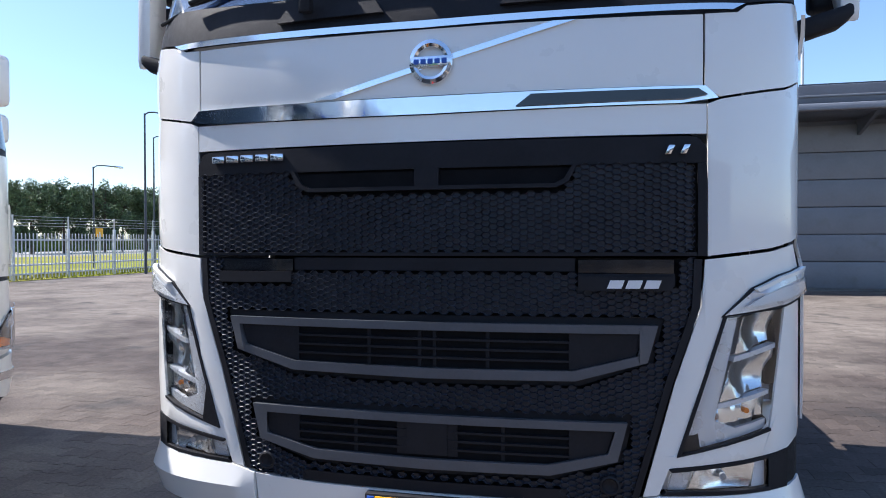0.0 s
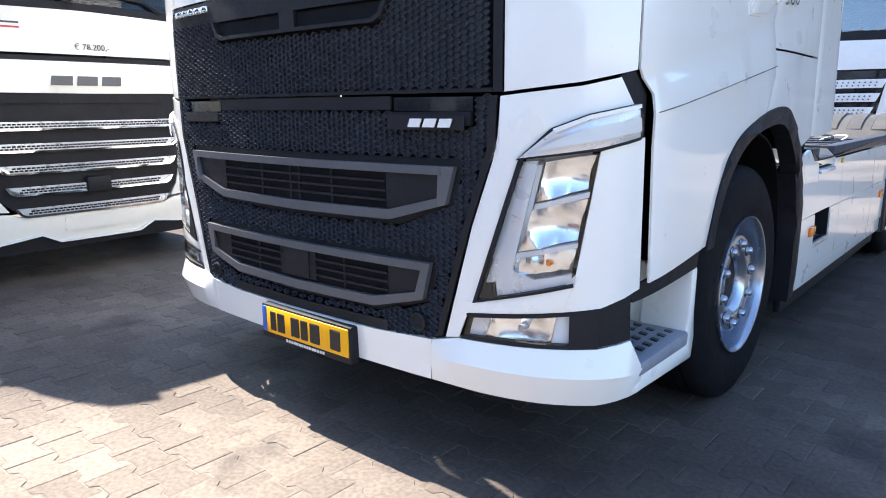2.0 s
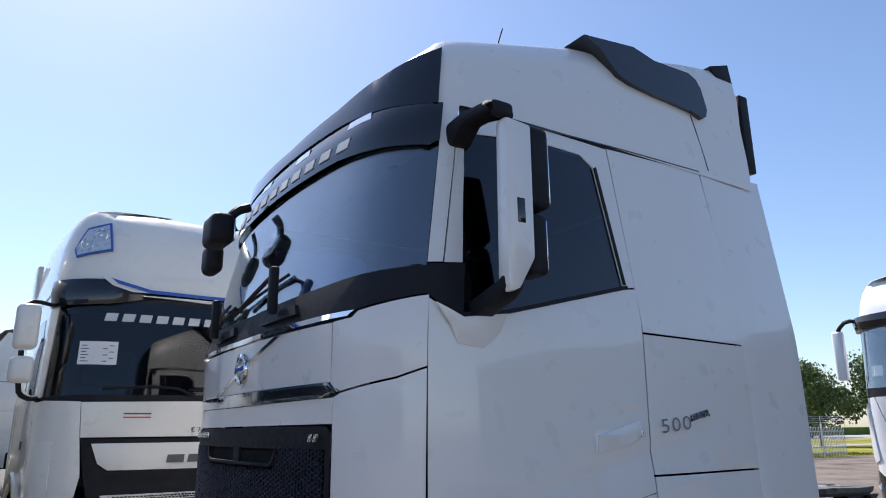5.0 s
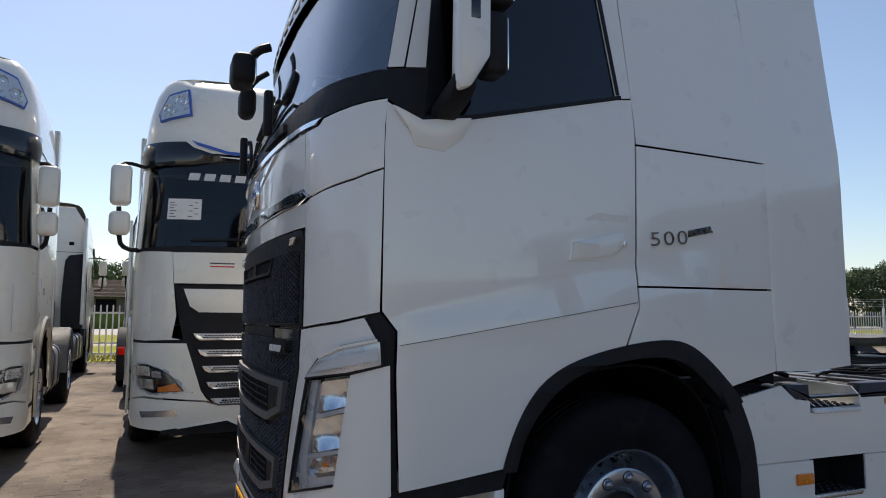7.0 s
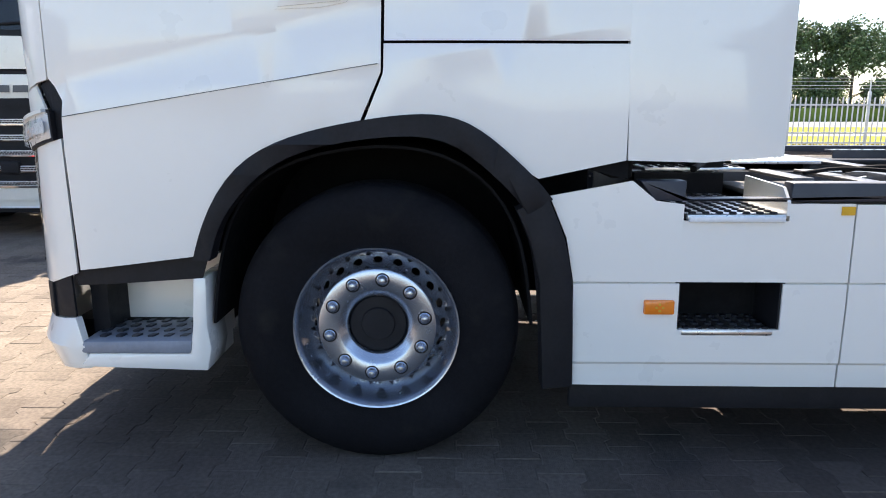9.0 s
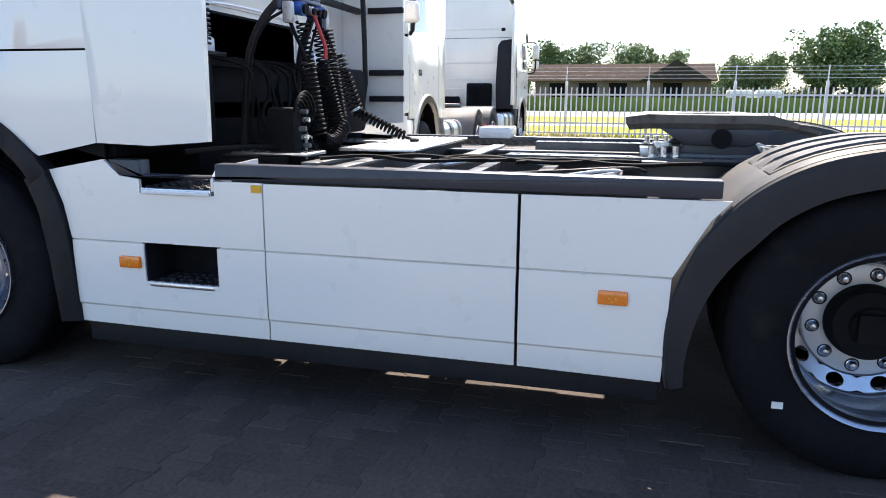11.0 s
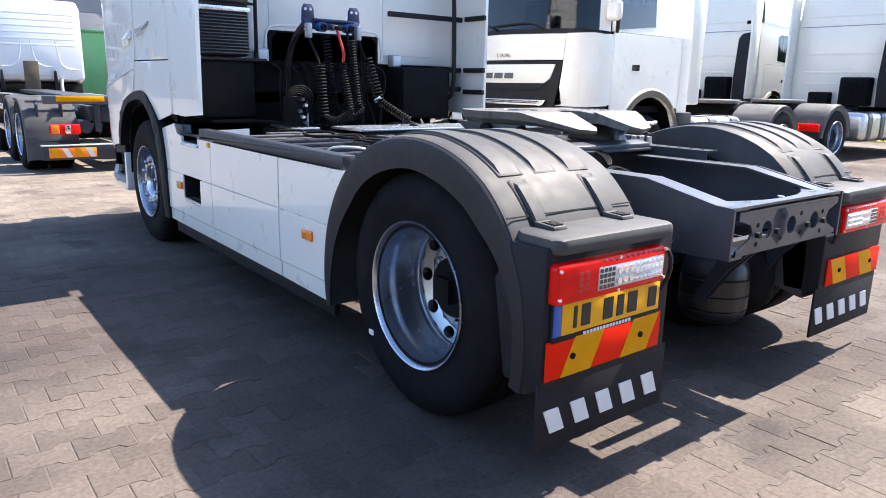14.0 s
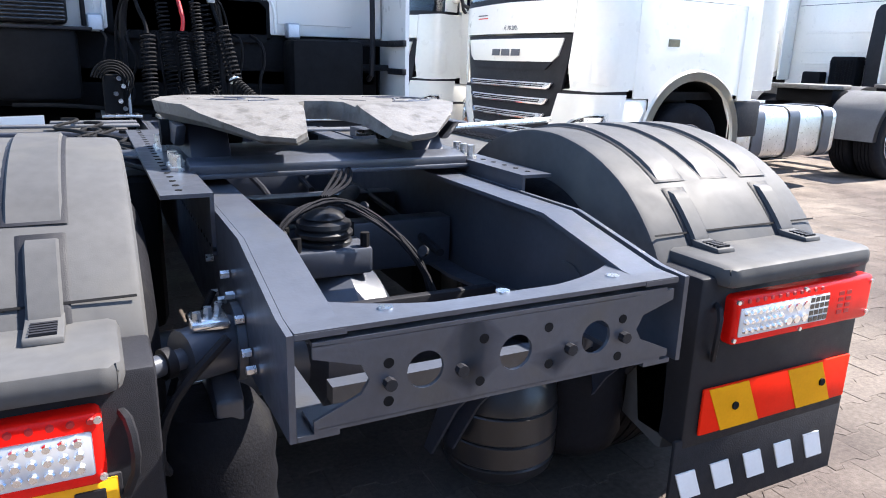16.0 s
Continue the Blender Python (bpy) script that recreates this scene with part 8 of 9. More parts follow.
    part("screen_border", sh.skin([(-1.36, 2.64), (1.36, 2.64), (1.36, 2.80), (-1.36, 2.80)], -0.016, 0.004, 0.15, 1, 0), GLOSSB, t)
    for sg in (1, -1):
        part("a_pillar", sh.skin([(1.33, 1.93), (1.50, 1.92), (1.50, 2.80), (1.30, 2.76)], 0.0, 0.02, 0.1, sg), paint, t)
    for k in range(12):
        s = -0.86 + k * 0.145
        part("banner_bar", sh.skin([(s, 2.585), (s + 0.10, 2.585), (s + 0.115, 2.655), (s + 0.015, 2.655)], 0.0, 0.003, 0.2, 1, 0), GALV, t)
    pp = part("windscreen_paper", sh.skin([(-1.03, 2.20), (-0.72, 2.20), (-0.72, 2.40), (-1.03, 2.40)], 0.0, 0.003, 0.2, 1, 0), PAPER, t)
    for k in range(6):
        part("paper_bar", sh.skin([(-1.01, 2.225 + k * 0.027), (-0.8 + 0.05 * (k % 2), 2.225 + k * 0.027), (-0.8 + 0.05 * (k % 2), 2.232 + k * 0.027), (-1.01, 2.232 + k * 0.027)], 0.0015, 0.002, 0.3, 1, 0), FRAME, pp)
    for s in (-0.35, 0.35):
        part("wiper", tube([sh.at(s + 0.3, 1.94, 0.03), sh.at(s + 0.1, 2.03, 0.02), sh.at(s - 0.45, 2.0, 0.015)], 0.012, 6), BLACKP, t)
    part("sun_visor", sh.skin(both([(0, 2.80), (0.55, 2.79), (0.80, 2.74), (1.40, 2.70), (1.46, 2.95), (0.9, 2.96), (0, 2.90)]), 0.06, 0.09, 0.1, 1, 0.03), GLOSSB, t, "black sun visor")
    part("visor_centre", sh.skin(both([(0, 2.80), (0.55, 2.815), (0.82, 2.90), (0.92, 2.98), (0, 3.0)]), 0.075, 0.05, 0.1, 1, 0.02), paint, t)
    part("visor_line", sh.skin(both([(0, 2.835), (0.50, 2.845), (0.78, 2.915), (0.84, 2.965), (0.78, 2.945), (0.5, 2.875), (0, 2.865)]), 0.08, 0.006, 0.1, 1, 0.001), PLATEB, t)
    part("roof", roof_loft(sh, 2.87, [(0.05, 3.42), (0.25, 3.58), (0.5, 3.68), (0.9, 3.74), (1.4, 3.78), (2.2, 3.82)], S(2.24), 0.12, 0.2), paint, t, "white high sleeper roof")
    # back of the cab
    bk = part("cab_back", prism([(-1.22, 1.0), (1.22, 1.0), (1.2, 2.0), (1.1, 3.4), (0.9, 3.72), (-0.9, 3.72), (-1.1, 3.4), (-1.2, 2.0)], "y", 2.2, 2.25, 0.01), paint, t, "white back wall with pressed ribs")
    for z in (1.45, 1.7, 2.1, 2.9):
        part("back_rib", block(-0.9, 0.9, 2.245, 2.26, z, z + 0.05, 0.006), paint, bk)
    part("back_intake", prism([(-1.17, 1.0), (-0.76, 1.0), (-0.74, 1.6), (-0.78, 2.5), (-0.86, 2.62), (-1.14, 2.66)], "y", 2.26, 2.5, 0.03), BLACKP, t)
    part("back_equipment", block(-0.62, -0.02, 2.26, 2.55, 1.02, 1.62, 0.04), DEEP, t)
    part("back_equipment", block(0.2, 0.65, 2.26, 2.5, 0.98, 1.3, 0.04), DEEP, t)
    part("back_seam", block(-1.1, 1.1, 2.252, 2.258, 2.70, 2.712), GREYP, bk)
    part("roof_slot", block(-0.92, -0.82, 2.25, 2.262, 2.86, 2.94, 0.005), DEEP, bk)
    for k in range(4):
        part("coiled_hose", coil((-0.55 + k * 0.15, 2.62, 1.55), (-0.55 + k * 0.13, 2.64, 1.12), 10, 0.03, 0.01), DEEP, t)
    part("cab_floor", block(-1.1, 1.1, 0.35, 2.2, 1.0, 1.08), DEEP, t)
    part("dashboard", block(-1.0, 1.0, 0.35, 0.7, 1.8, 2.05, 0.06), CLOTH, t)
    for x in (0.55, -0.55):
        part("seat_back", block(x - 0.25, x + 0.25, 1.2, 1.36, 1.5, 2.45, 0.07, 3), CLOTH, t)
    part("inner_lining", block(-1.08, 1.08, 2.1, 2.18, 1.2, 2.95), DARKIN, t)
    chassis(t, 6.0, (5.2,), paint, True, 1.40, fenders=PALEF)
    part("fifth_wheel", prism([(-0.4, 4.75), (0.4, 4.75), (0.46, 5.1), (0.3, 5.55), (0.08, 5.55), (0.0, 5.15), (-0.08, 5.55), (-0.3, 5.55), (-0.46, 5.1)], "z", 1.08, 1.14, 0.01), GREASE, t)
    part("fifth_wheel_base", block(-0.42, 0.42, 4.95, 5.3, 0.9, 1.08, 0.02), DEEP, t)
    part("catwalk", block(-0.42, 0.42, 2.75, 3.6, 0.92, 0.95), ALU, t)
    return t


neighbour = long_nose("cream white high-roof tractor truck with slatted grille beside the first", PAINT2)
neighbour.matrix_world = pose(-3.2, 0.63, 0, 0, 0, 92.5)
for x, y, a in ((-3.15, -2.68, 91.5), (-3.3, -5.95, 90), (-3.2, -9.2, 90)):
    copy_thing(neighbour, pose(x, y, 0, 0, 0, a))
for x, y, a in ((-16.05, 0.2, -90), (-16.05, -3.05, -90), (-16.1, -6.4, -90)):
    c = copy_thing(neighbour, pose(x, y, 0, 0, 0, a))
    tagged(c, "white tractor truck seen from behind in the second row")
tag = words("\u20ac 78.200,-", 0.06, 0.001)
part("price_tag", tag, FRAME, neighbour, "printed price", at=pose(-0.06, -0.006, 1.635))


def silver_star(label):
    """A high cab with perforated grille bars and a round emblem, front at y = 0, facing -y."""
    t = thing("tractor_truck", label, "truck", "parked tractor trucks")
    sh = Shell([(0, 0), (0.4, 0.01), (0.75, 0.03), (0.98, 0.062), (1.12, 0.112), (1.2, 0.185), (1.235, 0.29), (1.248, 0.45), (1.25, 0.8), (1.25, 1.4), (1.245, 2.25)], 2.0, 0.08, 0.015, 0.5, 0.03)
    S = lambda y: s_at(sh, y)
    part("bumper", sh.skin(both([(0, 0.30), (1.40, 0.30), (1.42, 0.62), (0, 0.62)]), 0.02, 0.05, 0.1, 1, 0.012), PAINT3, t)
    part("grille", sh.skin(both([(0, 0.64), (0.62, 0.66), (0.80, 0.95), (0.92, 1.62), (0, 1.62)]), -0.012, 0.03), GLOSSB, t, "dark grille with perforated white bars")
    for k in range(5):
        z, w = 0.74 + k * 0.178, 0.66 + k * 0.06
        b = part("grille_bar", sh.skin(both([(0, z - 0.055), (w - 0.02, z - 0.05), (w + 0.03, z + 0.06), (0, z + 0.055)]), 0.02, 0.03, 0.1, 1, 0.008), PAINT3, t)
        bm = bmesh.new()
        for i in range(26):
            for j in range(2):
                p = sh.at(-w + 0.1 + i * (2 * w - 0.2) / 25 + 0.012 * j, z - 0.02 + j * 0.04, 0.02)
                cone(bm, (p.x, p.y - 0.002, p.z), (p.x, p.y + 0.01, p.z), 0.011, seg=6)
        part("perforation", bm, GREYP, b)
    bm = lathe([(0, 0.19), (0.02, 0.20), (0.03, 0.215), (0.02, 0.23), (0, 0.235)], 40)
    for k in range(3):
        a = radians(90 + 120 * k)
        cone(bm, (0.012, 0, 0), (0.012, 0.2 * math.cos(a), 0.2 * math.sin(a)), 0.03, 0.006, 8)
    bmesh.ops.rotate(bm, verts=bm.verts[:], matrix=Matrix.Rotation(radians(-90), 3, "Z"))
    em = part("emblem", bm, CHROME, t, "round chrome emblem", at=pose(0, -0.03, 1.47))
    part("emblem_back", rod((0, 0.0, 0), (0, 0.02, 0), 0.215, 32), GLOSSB, em)
    part("front_panel", sh.skin(both([(0, 1.64), (0.93, 1.64), (1.05, 2.0), (0, 2.02)]), 0.004, 0.02), PAINT3, t)
    for sg in (1, -1):
        part("corner_panel", sh.skin([(0.64, 0.64), (1.42, 0.64), (1.50, 1.0), (1.50, 1.98), (1.07, 2.0), (0.94, 1.62), (0.82, 0.95)], 0.0, 0.02, 0.1, sg), PAINT3, t)
        part("corner_vane", sh.skin([(1.12, 1.18), (1.32, 1.10), (1.40, 1.2), (1.40, 1.9), (1.2, 1.92)], 0.03, 0.04, 0.07, sg, 0.014), PAINT3, t)
        hl = part("headlight", sh.skin([(0.88, 0.70), (1.25, 0.68), (1.34, 0.78), (1.36, 1.04), (1.22, 1.04), (1.0, 0.92)], 0.008, 0.03, 0.06, sg, 0.008), BLACKP, t, "clear headlight")
        part("lens", sh.skin([(0.90, 0.71), (1.24, 0.69), (1.32, 0.785), (1.34, 1.03), (1.22, 1.03), (1.01, 0.912)], 0.018, 0.004, 0.06, sg, 0.002), LENS, hl)
        for s, z in ((1.2, 0.86), (1.05, 0.79)):
            p = sh.at(s, z, 0.008)
            bm = lathe([(0.0, 0.06), (-0.01, 0.04), (0.004, 0.012), (0.005, 0)], 18)
            bmesh.ops.rotate(bm, verts=bm.verts[:], matrix=Matrix.Rotation(radians(-90 + 30 * sg), 3, "Z"))
            part("reflector", bm, REFL, hl, at=pose(p.x * sg, p.y, z))
        part("door", sh.skin(arch_poly(sh, 0.60, 1.98, 2.02, 1.40, 0.60, 0.62, 1.02), 0.0, 0.02, 0.1, sg), PAINT3, t)
        part("side_wall", sh.skin([(S(0.45), 2.025), (S(2.24), 2.025), (S(2.24), 3.0), (S(0.45), 3.0)], -0.004, 0.02, 0.15, sg), PAINT3, t)
        part("window", sh.skin([(S(0.62), 2.05), (S(1.42), 2.1), (S(1.40), 2.7), (S(0.70), 2.74)], 0.002, 0.006, 0.12, sg, 0.003), PRIVACY, t)
        part("side_panel", sh.skin([(S(1.995), 1.0), (S(2.24), 1.0), (S(2.24), 2.02), (S(1.995), 2.02)], 0.0, 0.02, 0.1, sg), PAINT3, t)
        part("step_box", block(0.95 * sg, 1.235 * sg, 0.42, 0.80, 0.30, 1.02, 0.03), PAINT3, t)
        part("a_pillar", sh.skin([(1.30, 2.02), (1.48, 2.02), (1.48, 2.96), (1.28, 2.93)], 0.0, 0.02, 0.1, sg), PAINT3, t)
        mir = part("wing_mirror", block(1.40 * sg, 1.55 * sg, 0.14, 0.26, 2.25, 2.95, 0.04, 3), PAINT3, t, "white mirror housing")
        part("mirror_arm", tube([(1.15 * sg, 0.25, 3.05), (1.30 * sg, 0.15, 3.08), (1.44 * sg, 0.18, 2.98), (1.46 * sg, 0.2, 2.9)], 0.03, 8), BLACKP, mir)
    part("cowl", sh.skin(both([(0, 2.02), (1.30, 2.005), (1.38, 2.02), (1.36, 2.12), (0, 2.13)]), -0.006, 0.02), BLACKP, t)
    scr = part("windscreen", sh.skin(both([(0, 2.13), (1.34, 2.12), (1.32, 2.92), (0, 2.96)]), -0.004, 0.008, 0.12, 1, 0), SCREEN, t, "dark windscreen with a banner along its top")
    scr.visible_shadow = False
    for k in range(13):
        s = -1.05 + k * 0.165
        part("banner_bar", sh.skin([(s, 2.80), (s + 0.115, 2.80), (s + 0.13, 2.87), (s + 0.015, 2.87)], -0.013, 0.003, 0.2, 1, 0), PALE, t)
    part("windscreen_paper", sh.skin([(-1.15, 2.28), (-0.9, 2.28), (-0.9, 2.42), (-1.15, 2.42)], -0.014, 0.003, 0.2, 1, 0), PAPER, t)
    part("sun_visor", sh.skin(both([(0, 2.96), (0.9, 2.95), (1.40, 2.90), (1.42, 3.10), (0, 3.16)]), 0.09, 0.1, 0.1, 1, 0.03), GLOSSB, t)
    part("roof", roof_loft(sh, 2.98, [(0.1, 3.5), (0.4, 3.66), (0.8, 3.76), (1.4, 3.82), (2.2, 3.86)], S(2.24)), PAINT3, t)
    part("cab_back", prism([(-1.22, 1.0), (1.22, 1.0), (1.2, 2.0), (1.1, 3.5), (-1.1, 3.5), (-1.2, 2.0)], "y", 2.2, 2.25, 0.01), PAINT3, t)
    part("cab_floor", block(-1.1, 1.1, 0.35, 2.2, 1.0, 1.08), DEEP, t)
    part("dashboard", block(-1.0, 1.0, 0.35, 0.7, 1.9, 2.14, 0.06), CLOTH, t)
    part("inner_lining", block(-1.08, 1.08, 2.1, 2.18, 1.2, 2.95), DARKIN, t)
    for x in (0.55, -0.55):
        part("seat_back", block(x - 0.25, x + 0.25, 1.2, 1.36, 1.5, 2.5, 0.07, 3), CLOTH, t)
    chassis(t, 6.0, (5.1,), PAINT3, False, 1.40)
    return t


facing_truck = silver_star("cool white tractor truck with dark visor facing the first truck's tail")
facing_truck.matrix_world = pose(-0.45, 9.05, 0)

# long hook-lift chassis truck ahead of the first, tail towards it
rt = thing("chassis_truck", "white hook-lift chassis truck with amber striped tail board and grey fenders", "truck", at=pose(0.21, -14.3, 0))
for sg in (1, -1):
    part("frame_rail", prism([(2.0, 0.70), (10.7, 0.70), (10.7, 0.90), (2.0, 0.90)], "x", 0.36 * sg, 0.44 * sg), RAILD, rt)
    wheel(rt, 1.065 * sg, 1.2, 0.487, sg, False, False)
    wheel(rt, 1.065 * sg, 6.9, 0.487, sg, False, False)
    for ya in (8.75, 10.0):
        wheel(rt, 1.07 * sg, ya, 0.487, sg, True, False)
        part("inner_wheel", tyre_mesh, RUBBER, rt, at=pose(0.74 * sg, ya, 0.487))
        bm = bmesh.new()
        rows = []
        arc = [(0.545 * math.cos(radians(d)), 0.455 + 0.545 * math.sin(radians(d))) for d in range(170, -1, -10)]
        if ya > 9:
            arc += [(0.56, 0.40), (0.57, 0.30), (0.575, 0.17)]
        for c, z in arc:
            rows.append([bm.verts.new((x * sg, ya + c * (1 - d), z - d * 0.5)) for x, d in ((0.56, 0), (1.18, 0), (1.215, 0.03), (1.22, 0.10))])
        for p, q in zip(rows, rows[1:]):
            for i in range(3):
                bm.faces.new((p[i], p[i + 1], q[i + 1], q[i]))
        bmesh.ops.solidify(bm, geom=bm.faces[:], thickness=0.008)
        fender = part("rear_fender", bm, PALEF, rt, "grey plastic fender on steel brackets")
        for x in (0.72, 1.02):
            part("fender_bracket", block(x * sg, (x + 0.035) * sg, ya + 0.36, ya + 0.46, 0.72, 0.98, 0.008), RAILD, fender)
            part("fender_bolt", rod(((x + 0.017) * sg, ya + 0.44, 0.93), ((x + 0.017) * sg, ya + 0.50, 0.93), 0.016, 8), STEEL, fender)
        part("fender_rail", rod((0.46 * sg, ya + 0.40, 0.955), (1.16 * sg, ya + 0.40, 0.955), 0.016, 8), RAILD, fender)
    part("fender_seam", block(0.58 * sg, 1.20 * sg, 10.585, 10.60, 0.415, 0.43, 0.003), RAILD, rt)
    part("side_guard", block(1.16 * sg, 1.2 * sg, 2.9, 8.1, 0.42, 0.50, 0.006), ALU, rt)
    part("side_guard", block(1.16 * sg, 1.2 * sg, 2.9, 8.1, 0.76, 0.84, 0.006), ALU, rt)
    tk = part("fuel_tank", block(0.5 * sg, 1.15 * sg, 3.0, 4.7, 0.36, 0.92, 0.08, 3), ALU, rt)
    part("tool_chest", block(0.5 * sg, 1.15 * sg, 5.0, 6.1, 0.40, 0.92, 0.02), RAILD, rt)
    # lamps, board and amber beam on each side of the tail
    lamp = part("tail_lamp", block(0.58 * sg, 0.95 * sg, 10.74, 10.81, 0.525, 0.66, 0.015), RED, rt, "red tail lamp with amber and clear fields")
    part("clear_field", block(0.70 * sg, 0.77 * sg, 10.80, 10.816, 0.535, 0.65, 0.006), REFL, lamp)
    part("amber_field", block(0.84 * sg, 0.94 * sg, 10.80, 10.816, 0.535, 0.65, 0.006), ORANGE, lamp)
    bd = part("warning_board", block(0.41 * sg, 1.0 * sg, 10.84, 10.85, 0.215, 0.345, 0.003), ORANGE, rt, "amber and orange striped board")
    for k in range(4):
        x = 0.42 + k * 0.145
        part("board_stripe", prism([(x * sg, 0.218), ((x + 0.07) * sg, 0.218), ((x + 0.13) * sg, 0.342), ((x + 0.06) * sg, 0.342)], "y", 10.851, 10.853), SIGYEL if k % 2 else PALE, bd)
    part("beam_foil", block(0.24 * sg, 0.84 * sg, 10.775, 10.785, 0.965, 1.035, 0.004), SIGYEL, rt, "amber reflective foil")
    part("beam_post", block(0.30 * sg, 0.38 * sg, 10.66, 10.76, 0.55, 1.0, 0.01), RAILD, rt)
    part("lift_ram", rod((0.22 * sg, 10.5, 0.72), (0.62 * sg, 9.4, 0.90), 0.035, 12), GALV, rt)
    part("air_tank", rod((0.50 * sg, 10.35, 0.62), (0.50 * sg, 10.75, 0.62), 0.09, 16), RAILD, rt)
    # cab mounts and creases on the cab's back
    part("cab_mount", prism([(0.50 * sg, 0.95), (0.60 * sg, 0.95), (0.57 * sg, 1.42), (0.53 * sg, 1.42)], "y", 2.27, 2.38, 0.01), BLACKP, rt)
    part("mount_damper", rod((0.66 * sg, 2.34, 0.92), (0.66 * sg, 2.34, 1.22), 0.04, 12), GALV, rt)
    part("back_crease", tube([(0.62 * sg, 2.262, 2.1), (0.66 * sg, 2.266, 1.70), (0.76 * sg, 2.266, 1.47), (1.08 * sg, 2.262, 1.44)], 0.014, 6), PAINT3, rt)
    part("back_crease", tube([(0.10 * sg, 2.262, 2.1), (0.14 * sg, 2.266, 1.72), (0.26 * sg, 2.266, 1.52), (0.52 * sg, 2.262, 1.50)], 0.014, 6), PAINT3, rt)
    part("wing_mirror", block(1.30 * sg, 1.46 * sg, 0.1, 0.22, 1.9, 2.6, 0.03), BLACKP, rt)
part("cab", prism([(0.1, 0.55), (0.7, 0.55), (0.75, 1.10), (1.7, 1.10), (2.2, 1.20), (2.2, 2.9), (1.9, 3.05), (0.4, 3.0), (0.1, 2.0)], "x", -1.22, 1.22, 0.08), PAINT3, rt)
part("cab_back", prism([(-1.16, 1.25), (-1.0, 1.20), (-0.72, 1.22), (-0.62, 1.30), (0.62, 1.30), (0.72, 1.22), (1.0, 1.20), (1.16, 1.25), (1.16, 2.95), (-1.16, 2.95)], "y", 2.19, 2.26, 0.012), PAINT3, rt, "white pressed steel back wall of the cab")
for z in (1.98, 2.12, 2.26, 2.40, 2.54, 2.68):
    part("pressed_rib", block(-1.05, 1.05, 2.25, 2.275, z, z + 0.05, 0.01), PAINT3, rt)
part("under_cab", block(-1.15, 1.15, 0.4, 2.15, 0.6, 1.12, 0.02), DEEP, rt)
part("cross_beam", block(-1.0, 1.0, 10.68, 10.775, 0.93, 1.045, 0.012), GREYP, rt)
part("bumper_beam", block(-1.08, 1.08, 10.74, 10.84, 0.185, 0.37, 0.01), RAILD, rt)
part("bumper_lip", block(-1.08, 1.08, 10.70, 10.845, 0.371, 0.386, 0.004), GALV, rt)
part("lift_mast", block(-0.14, 0.14, 2.6, 2.85, 0.9, 1.62, 0.012), BARK, rt, "rust brown hook-lift mast")
part("lift_frame", block(-0.28, 0.28, 2.7, 10.3, 0.92, 0.99, 0.01), RAILD, rt)
part("hinge_block", block(-0.30, 0.30, 10.3, 10.7, 0.68, 0.93, 0.03), RAILD, rt)
for k in range(5):
    x = -0.34 + k * 0.16
    part("brake_hose", tube([(x, 10.2, 0.86), (x + 0.05, 10.5, 0.80 + 0.02 * k), (x - 0.04, 10.68, 0.66), (x + 0.03, 10.74, 0.52)], 0.012, 6, smooth=2), GALV if k == 2 else RAILD, rt)
for ya in (1.2, 6.9, 8.75, 10.0):
    part("axle", rod((-0.9, ya, 0.487), (0.9, ya, 0.487), 0.08), DEEP, rt)

box_ = thing("skip_container", "green steel container standing on the yard", "container", at=pose(2.10, -15.2, 0))
part("body", block(-6.2, 0.0, -2.4, 0.0, 0.22, 2.6, 0.03), GREEN, box_)
for k in range(8):
    part("rib", block(-6.18 + k * 0.872, -6.09 + k * 0.872, 0.0, 0.06, 0.26, 2.58, 0.01), GREEN, box_)
for z in (0.22, 2.5):
    part("edge_rail", block(-6.2, 0.0, 0.0, 0.07, z, z + 0.1, 0.012), GREEN, box_)
part("sign_stripe", block(-2.7, -1.9, 0.001, 0.006, 1.50, 1.56, 0.001), PALE, box_)
part("sign_stripe", block(-2.7, -2.0, 0.001, 0.006, 1.44, 1.49, 0.001), RED, box_)
part("skid", block(-6.1, -0.1, -2.3, -0.1, 0.0, 0.22, 0.02), FRAME, box_)
part("roller", rod((-0.34, 0.2, 0.12), (0.12, 0.2, 0.12), 0.11, 14), YELLOWP, box_)

rk = thing("steel_rack", "grey steel storage rack with mixed loads behind the yard", "rack", at=pose(2.2, -26.5, 0))
for k in range(6):
    for y in (0.0, -1.1):
        part("upright", block(-0.05 + k * 1.3, 0.05 + k * 1.3, y, y + 0.08, 0, 5.2), GALV if k % 2 else CLADD, rk)
rnd = random.Random(23)
for z in (0.5, 1.5, 2.5, 3.5, 4.6):
    for y in (0.0, -1.1):
        part("beam", block(0, 6.5, y, y + 0.06, z, z + 0.09), GALV, rk)
    for k in range(5):
        h = rnd.uniform(0.2, 0.7)
        part("load", block(0.12 + k * 1.3, rnd.uniform(0.7, 1.2) + k * 1.3, -1.0, -0.1, z + 0.09, z + 0.09 + h, 0.03), rnd.choice((CLADD, RAILD, GALV, THATCH, LAMPW)), rk)
pile = thing("plank_pile", "low pile of weathered brown planks on the paving", "planks", at=pose(2.0, -20.2, 0))
for j in range(3):
    for k in range(5):
        part("plank", block(rnd.uniform(-0.1, 0.1), 2.6 + rnd.uniform(-0.2, 0.3), -0.5 + k * 0.22, -0.31 + k * 0.22, j * 0.062, j * 0.062 + 0.055, 0.006), WALLB, pile)
shed2 = thing("storage_hall", "pale grey storage hall closing the yard", "building", "", "structure", at=pose(0, -30, 0))
part("wall", block(-30, 30, -6, 0, 0, 5.5), CLAD, shed2)
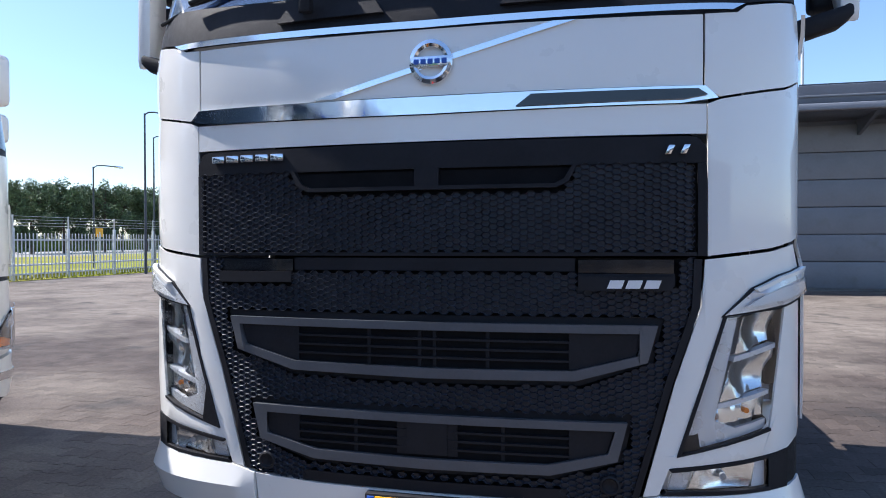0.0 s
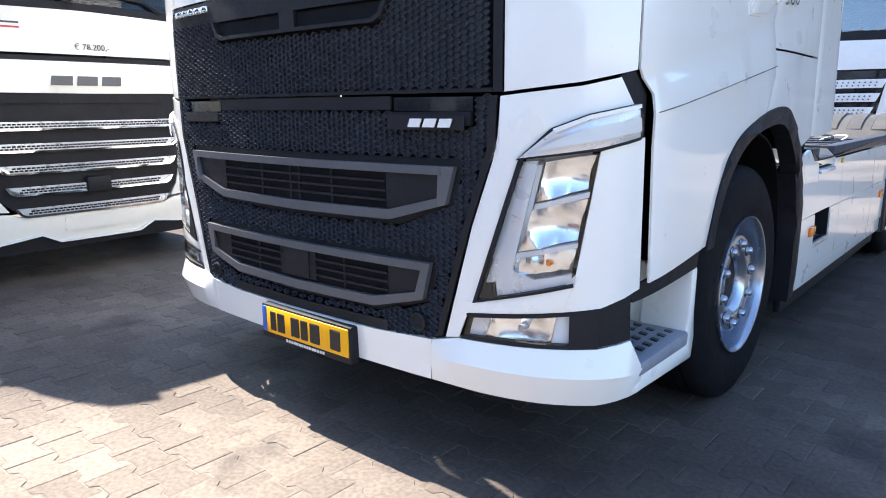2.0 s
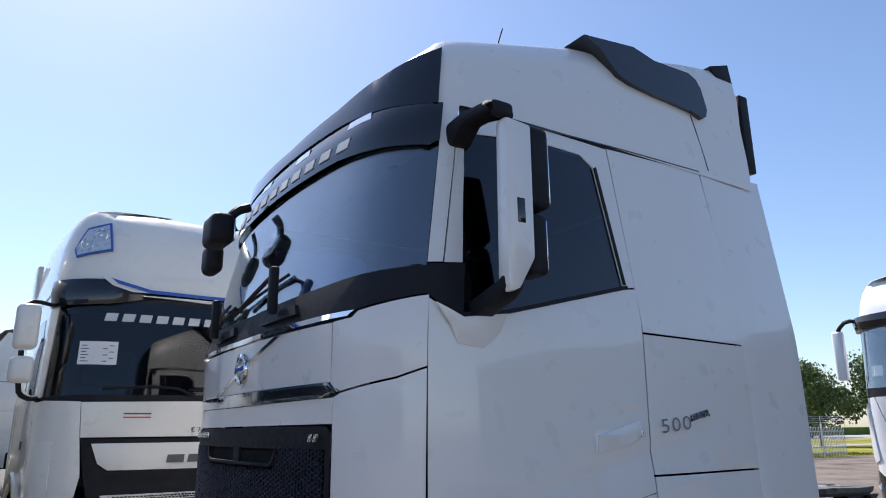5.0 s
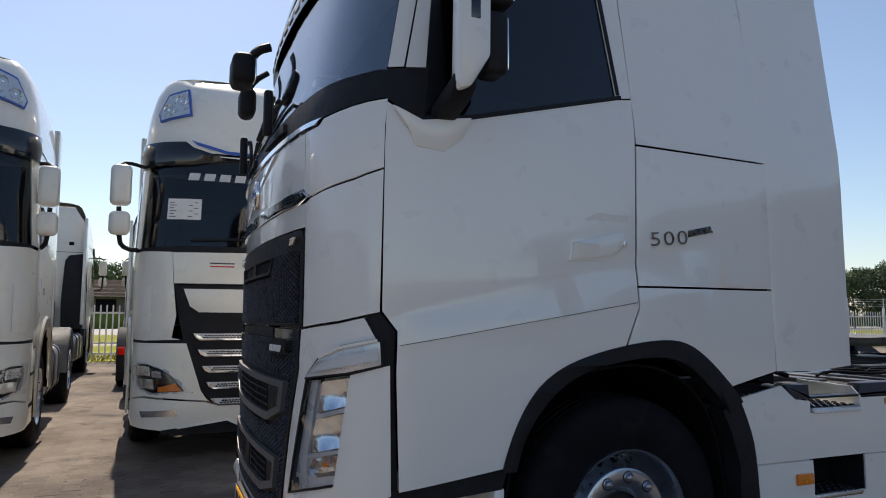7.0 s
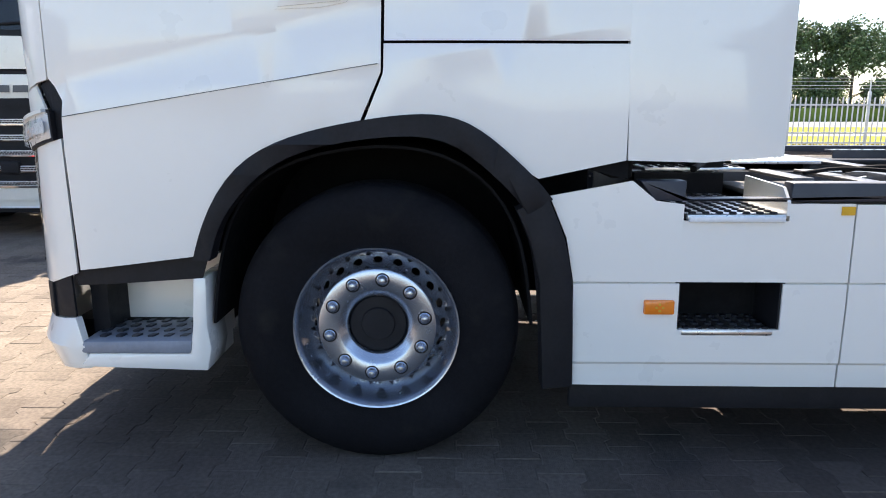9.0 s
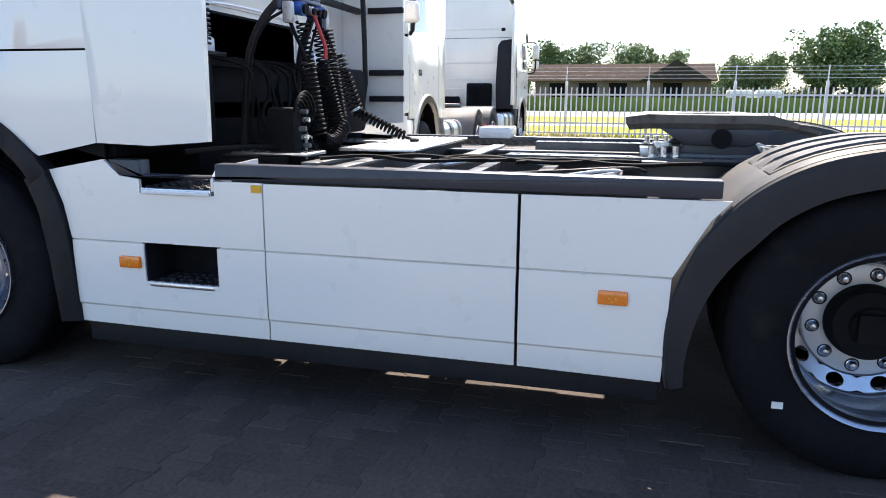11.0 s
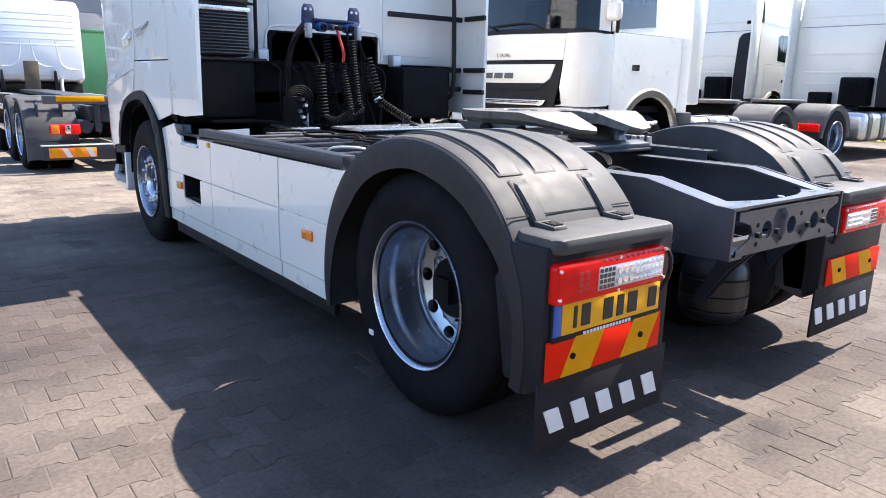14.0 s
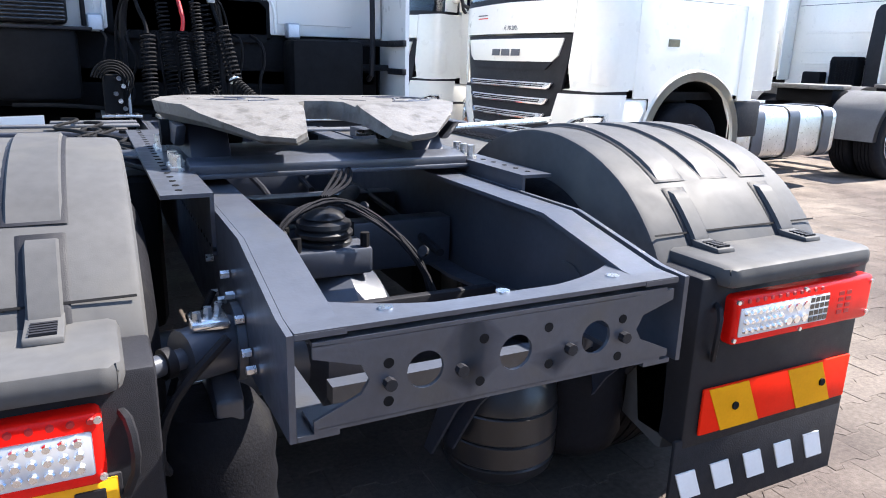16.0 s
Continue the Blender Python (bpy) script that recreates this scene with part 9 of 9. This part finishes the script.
part("plinth", block(-30, 30, 0, 0.05, 0, 0.4), BRICKW, shed2)
part("roof", block(-30.2, 30.2, -6.2, 0.2, 5.5, 5.7), FRAME, shed2)
for k in range(6):
    part("door_panel", block(-20 + k * 7, -16 + k * 7, 0.0, 0.06, 0.05, 4.2, 0.02), DOORP, shed2)

# ---- paving ----
L, W = 0.2, 0.14
E_ = [(-0.1, 0.0825), (-0.06, 0.0825), (-0.04, 0.0575), (0.04, 0.0575), (0.06, 0.0825), (0.1, 0.0825)]
OUT = [(x, -w) for x, w in E_] + [(x, w) for x, w in reversed(E_)]


def shrunk(d):
    return [(x - math.copysign(d, x) * (1 if abs(x) > 0.09 else 0), y - math.copysign(d, y)) for x, y in OUT]


LOWER, UPPER = shrunk(0.0015), shrunk(0.0045)
piece_vs = [(x, y, -0.02) for x, y in LOWER] + [(x, y, -0.0019) for x, y in LOWER] + [(x, y, 0.0) for x, y in UPPER]
piece_fs = [tuple(range(24, 36))] + [(a + i, a + (i + 1) % 12, a + 12 + (i + 1) % 12, a + 12 + i) for a in (0, 12) for i in range(12)]
far_vs, far_fs = [(x, y, -0.001) for x, y in LOWER], [tuple(range(12))]
paver_mesh = bpy.data.meshes.new("paver")
paver_mesh.from_pydata(piece_vs, [], piece_fs)
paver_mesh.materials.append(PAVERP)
paving = thing("paving", "grey brown interlocking concrete pavers with oil stains", "paving", "", "structure")
rnd = random.Random(8)
NEAR, FAR = ([], []), ([], [])
count = 0
for j in range(-72, 118):
    y = j * W
    for i in range(-92, 62):
        x = i * L + (L / 2 if j % 2 else 0)
        if 1.95 < x < 3.35 and 3.1 < y < 9.0 and count < 290 and not (x > 3.0 and y < 5.2):
            ob = part("paver", paver_mesh, PAVERP, paving, at=pose(x, y, rnd.uniform(-0.002, 0.001), rnd.uniform(-0.5, 0.5), rnd.uniform(-0.4, 0.4), 0))
            count += 1
            continue
        near = -3.0 < x < 5.0 and -4.0 < y < 9.5
        vs, fs = NEAR if near else FAR
        o = len(vs)
        dz, tx, ty = rnd.uniform(-0.002, 0.001), rnd.uniform(-0.008, 0.008), rnd.uniform(-0.008, 0.008)
        for a, b, c in piece_vs if near else far_vs:
            vs.append((x + a, y + b, c + dz + a * tx + b * ty))
        fs += [tuple(o + q for q in f) for f in (piece_fs if near else far_fs)]
for vs, fs in (NEAR, FAR):
    me = bpy.data.meshes.new("pavers")
    me.from_pydata(vs, [], fs)
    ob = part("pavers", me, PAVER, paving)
    ob["kind"] = "stuff"
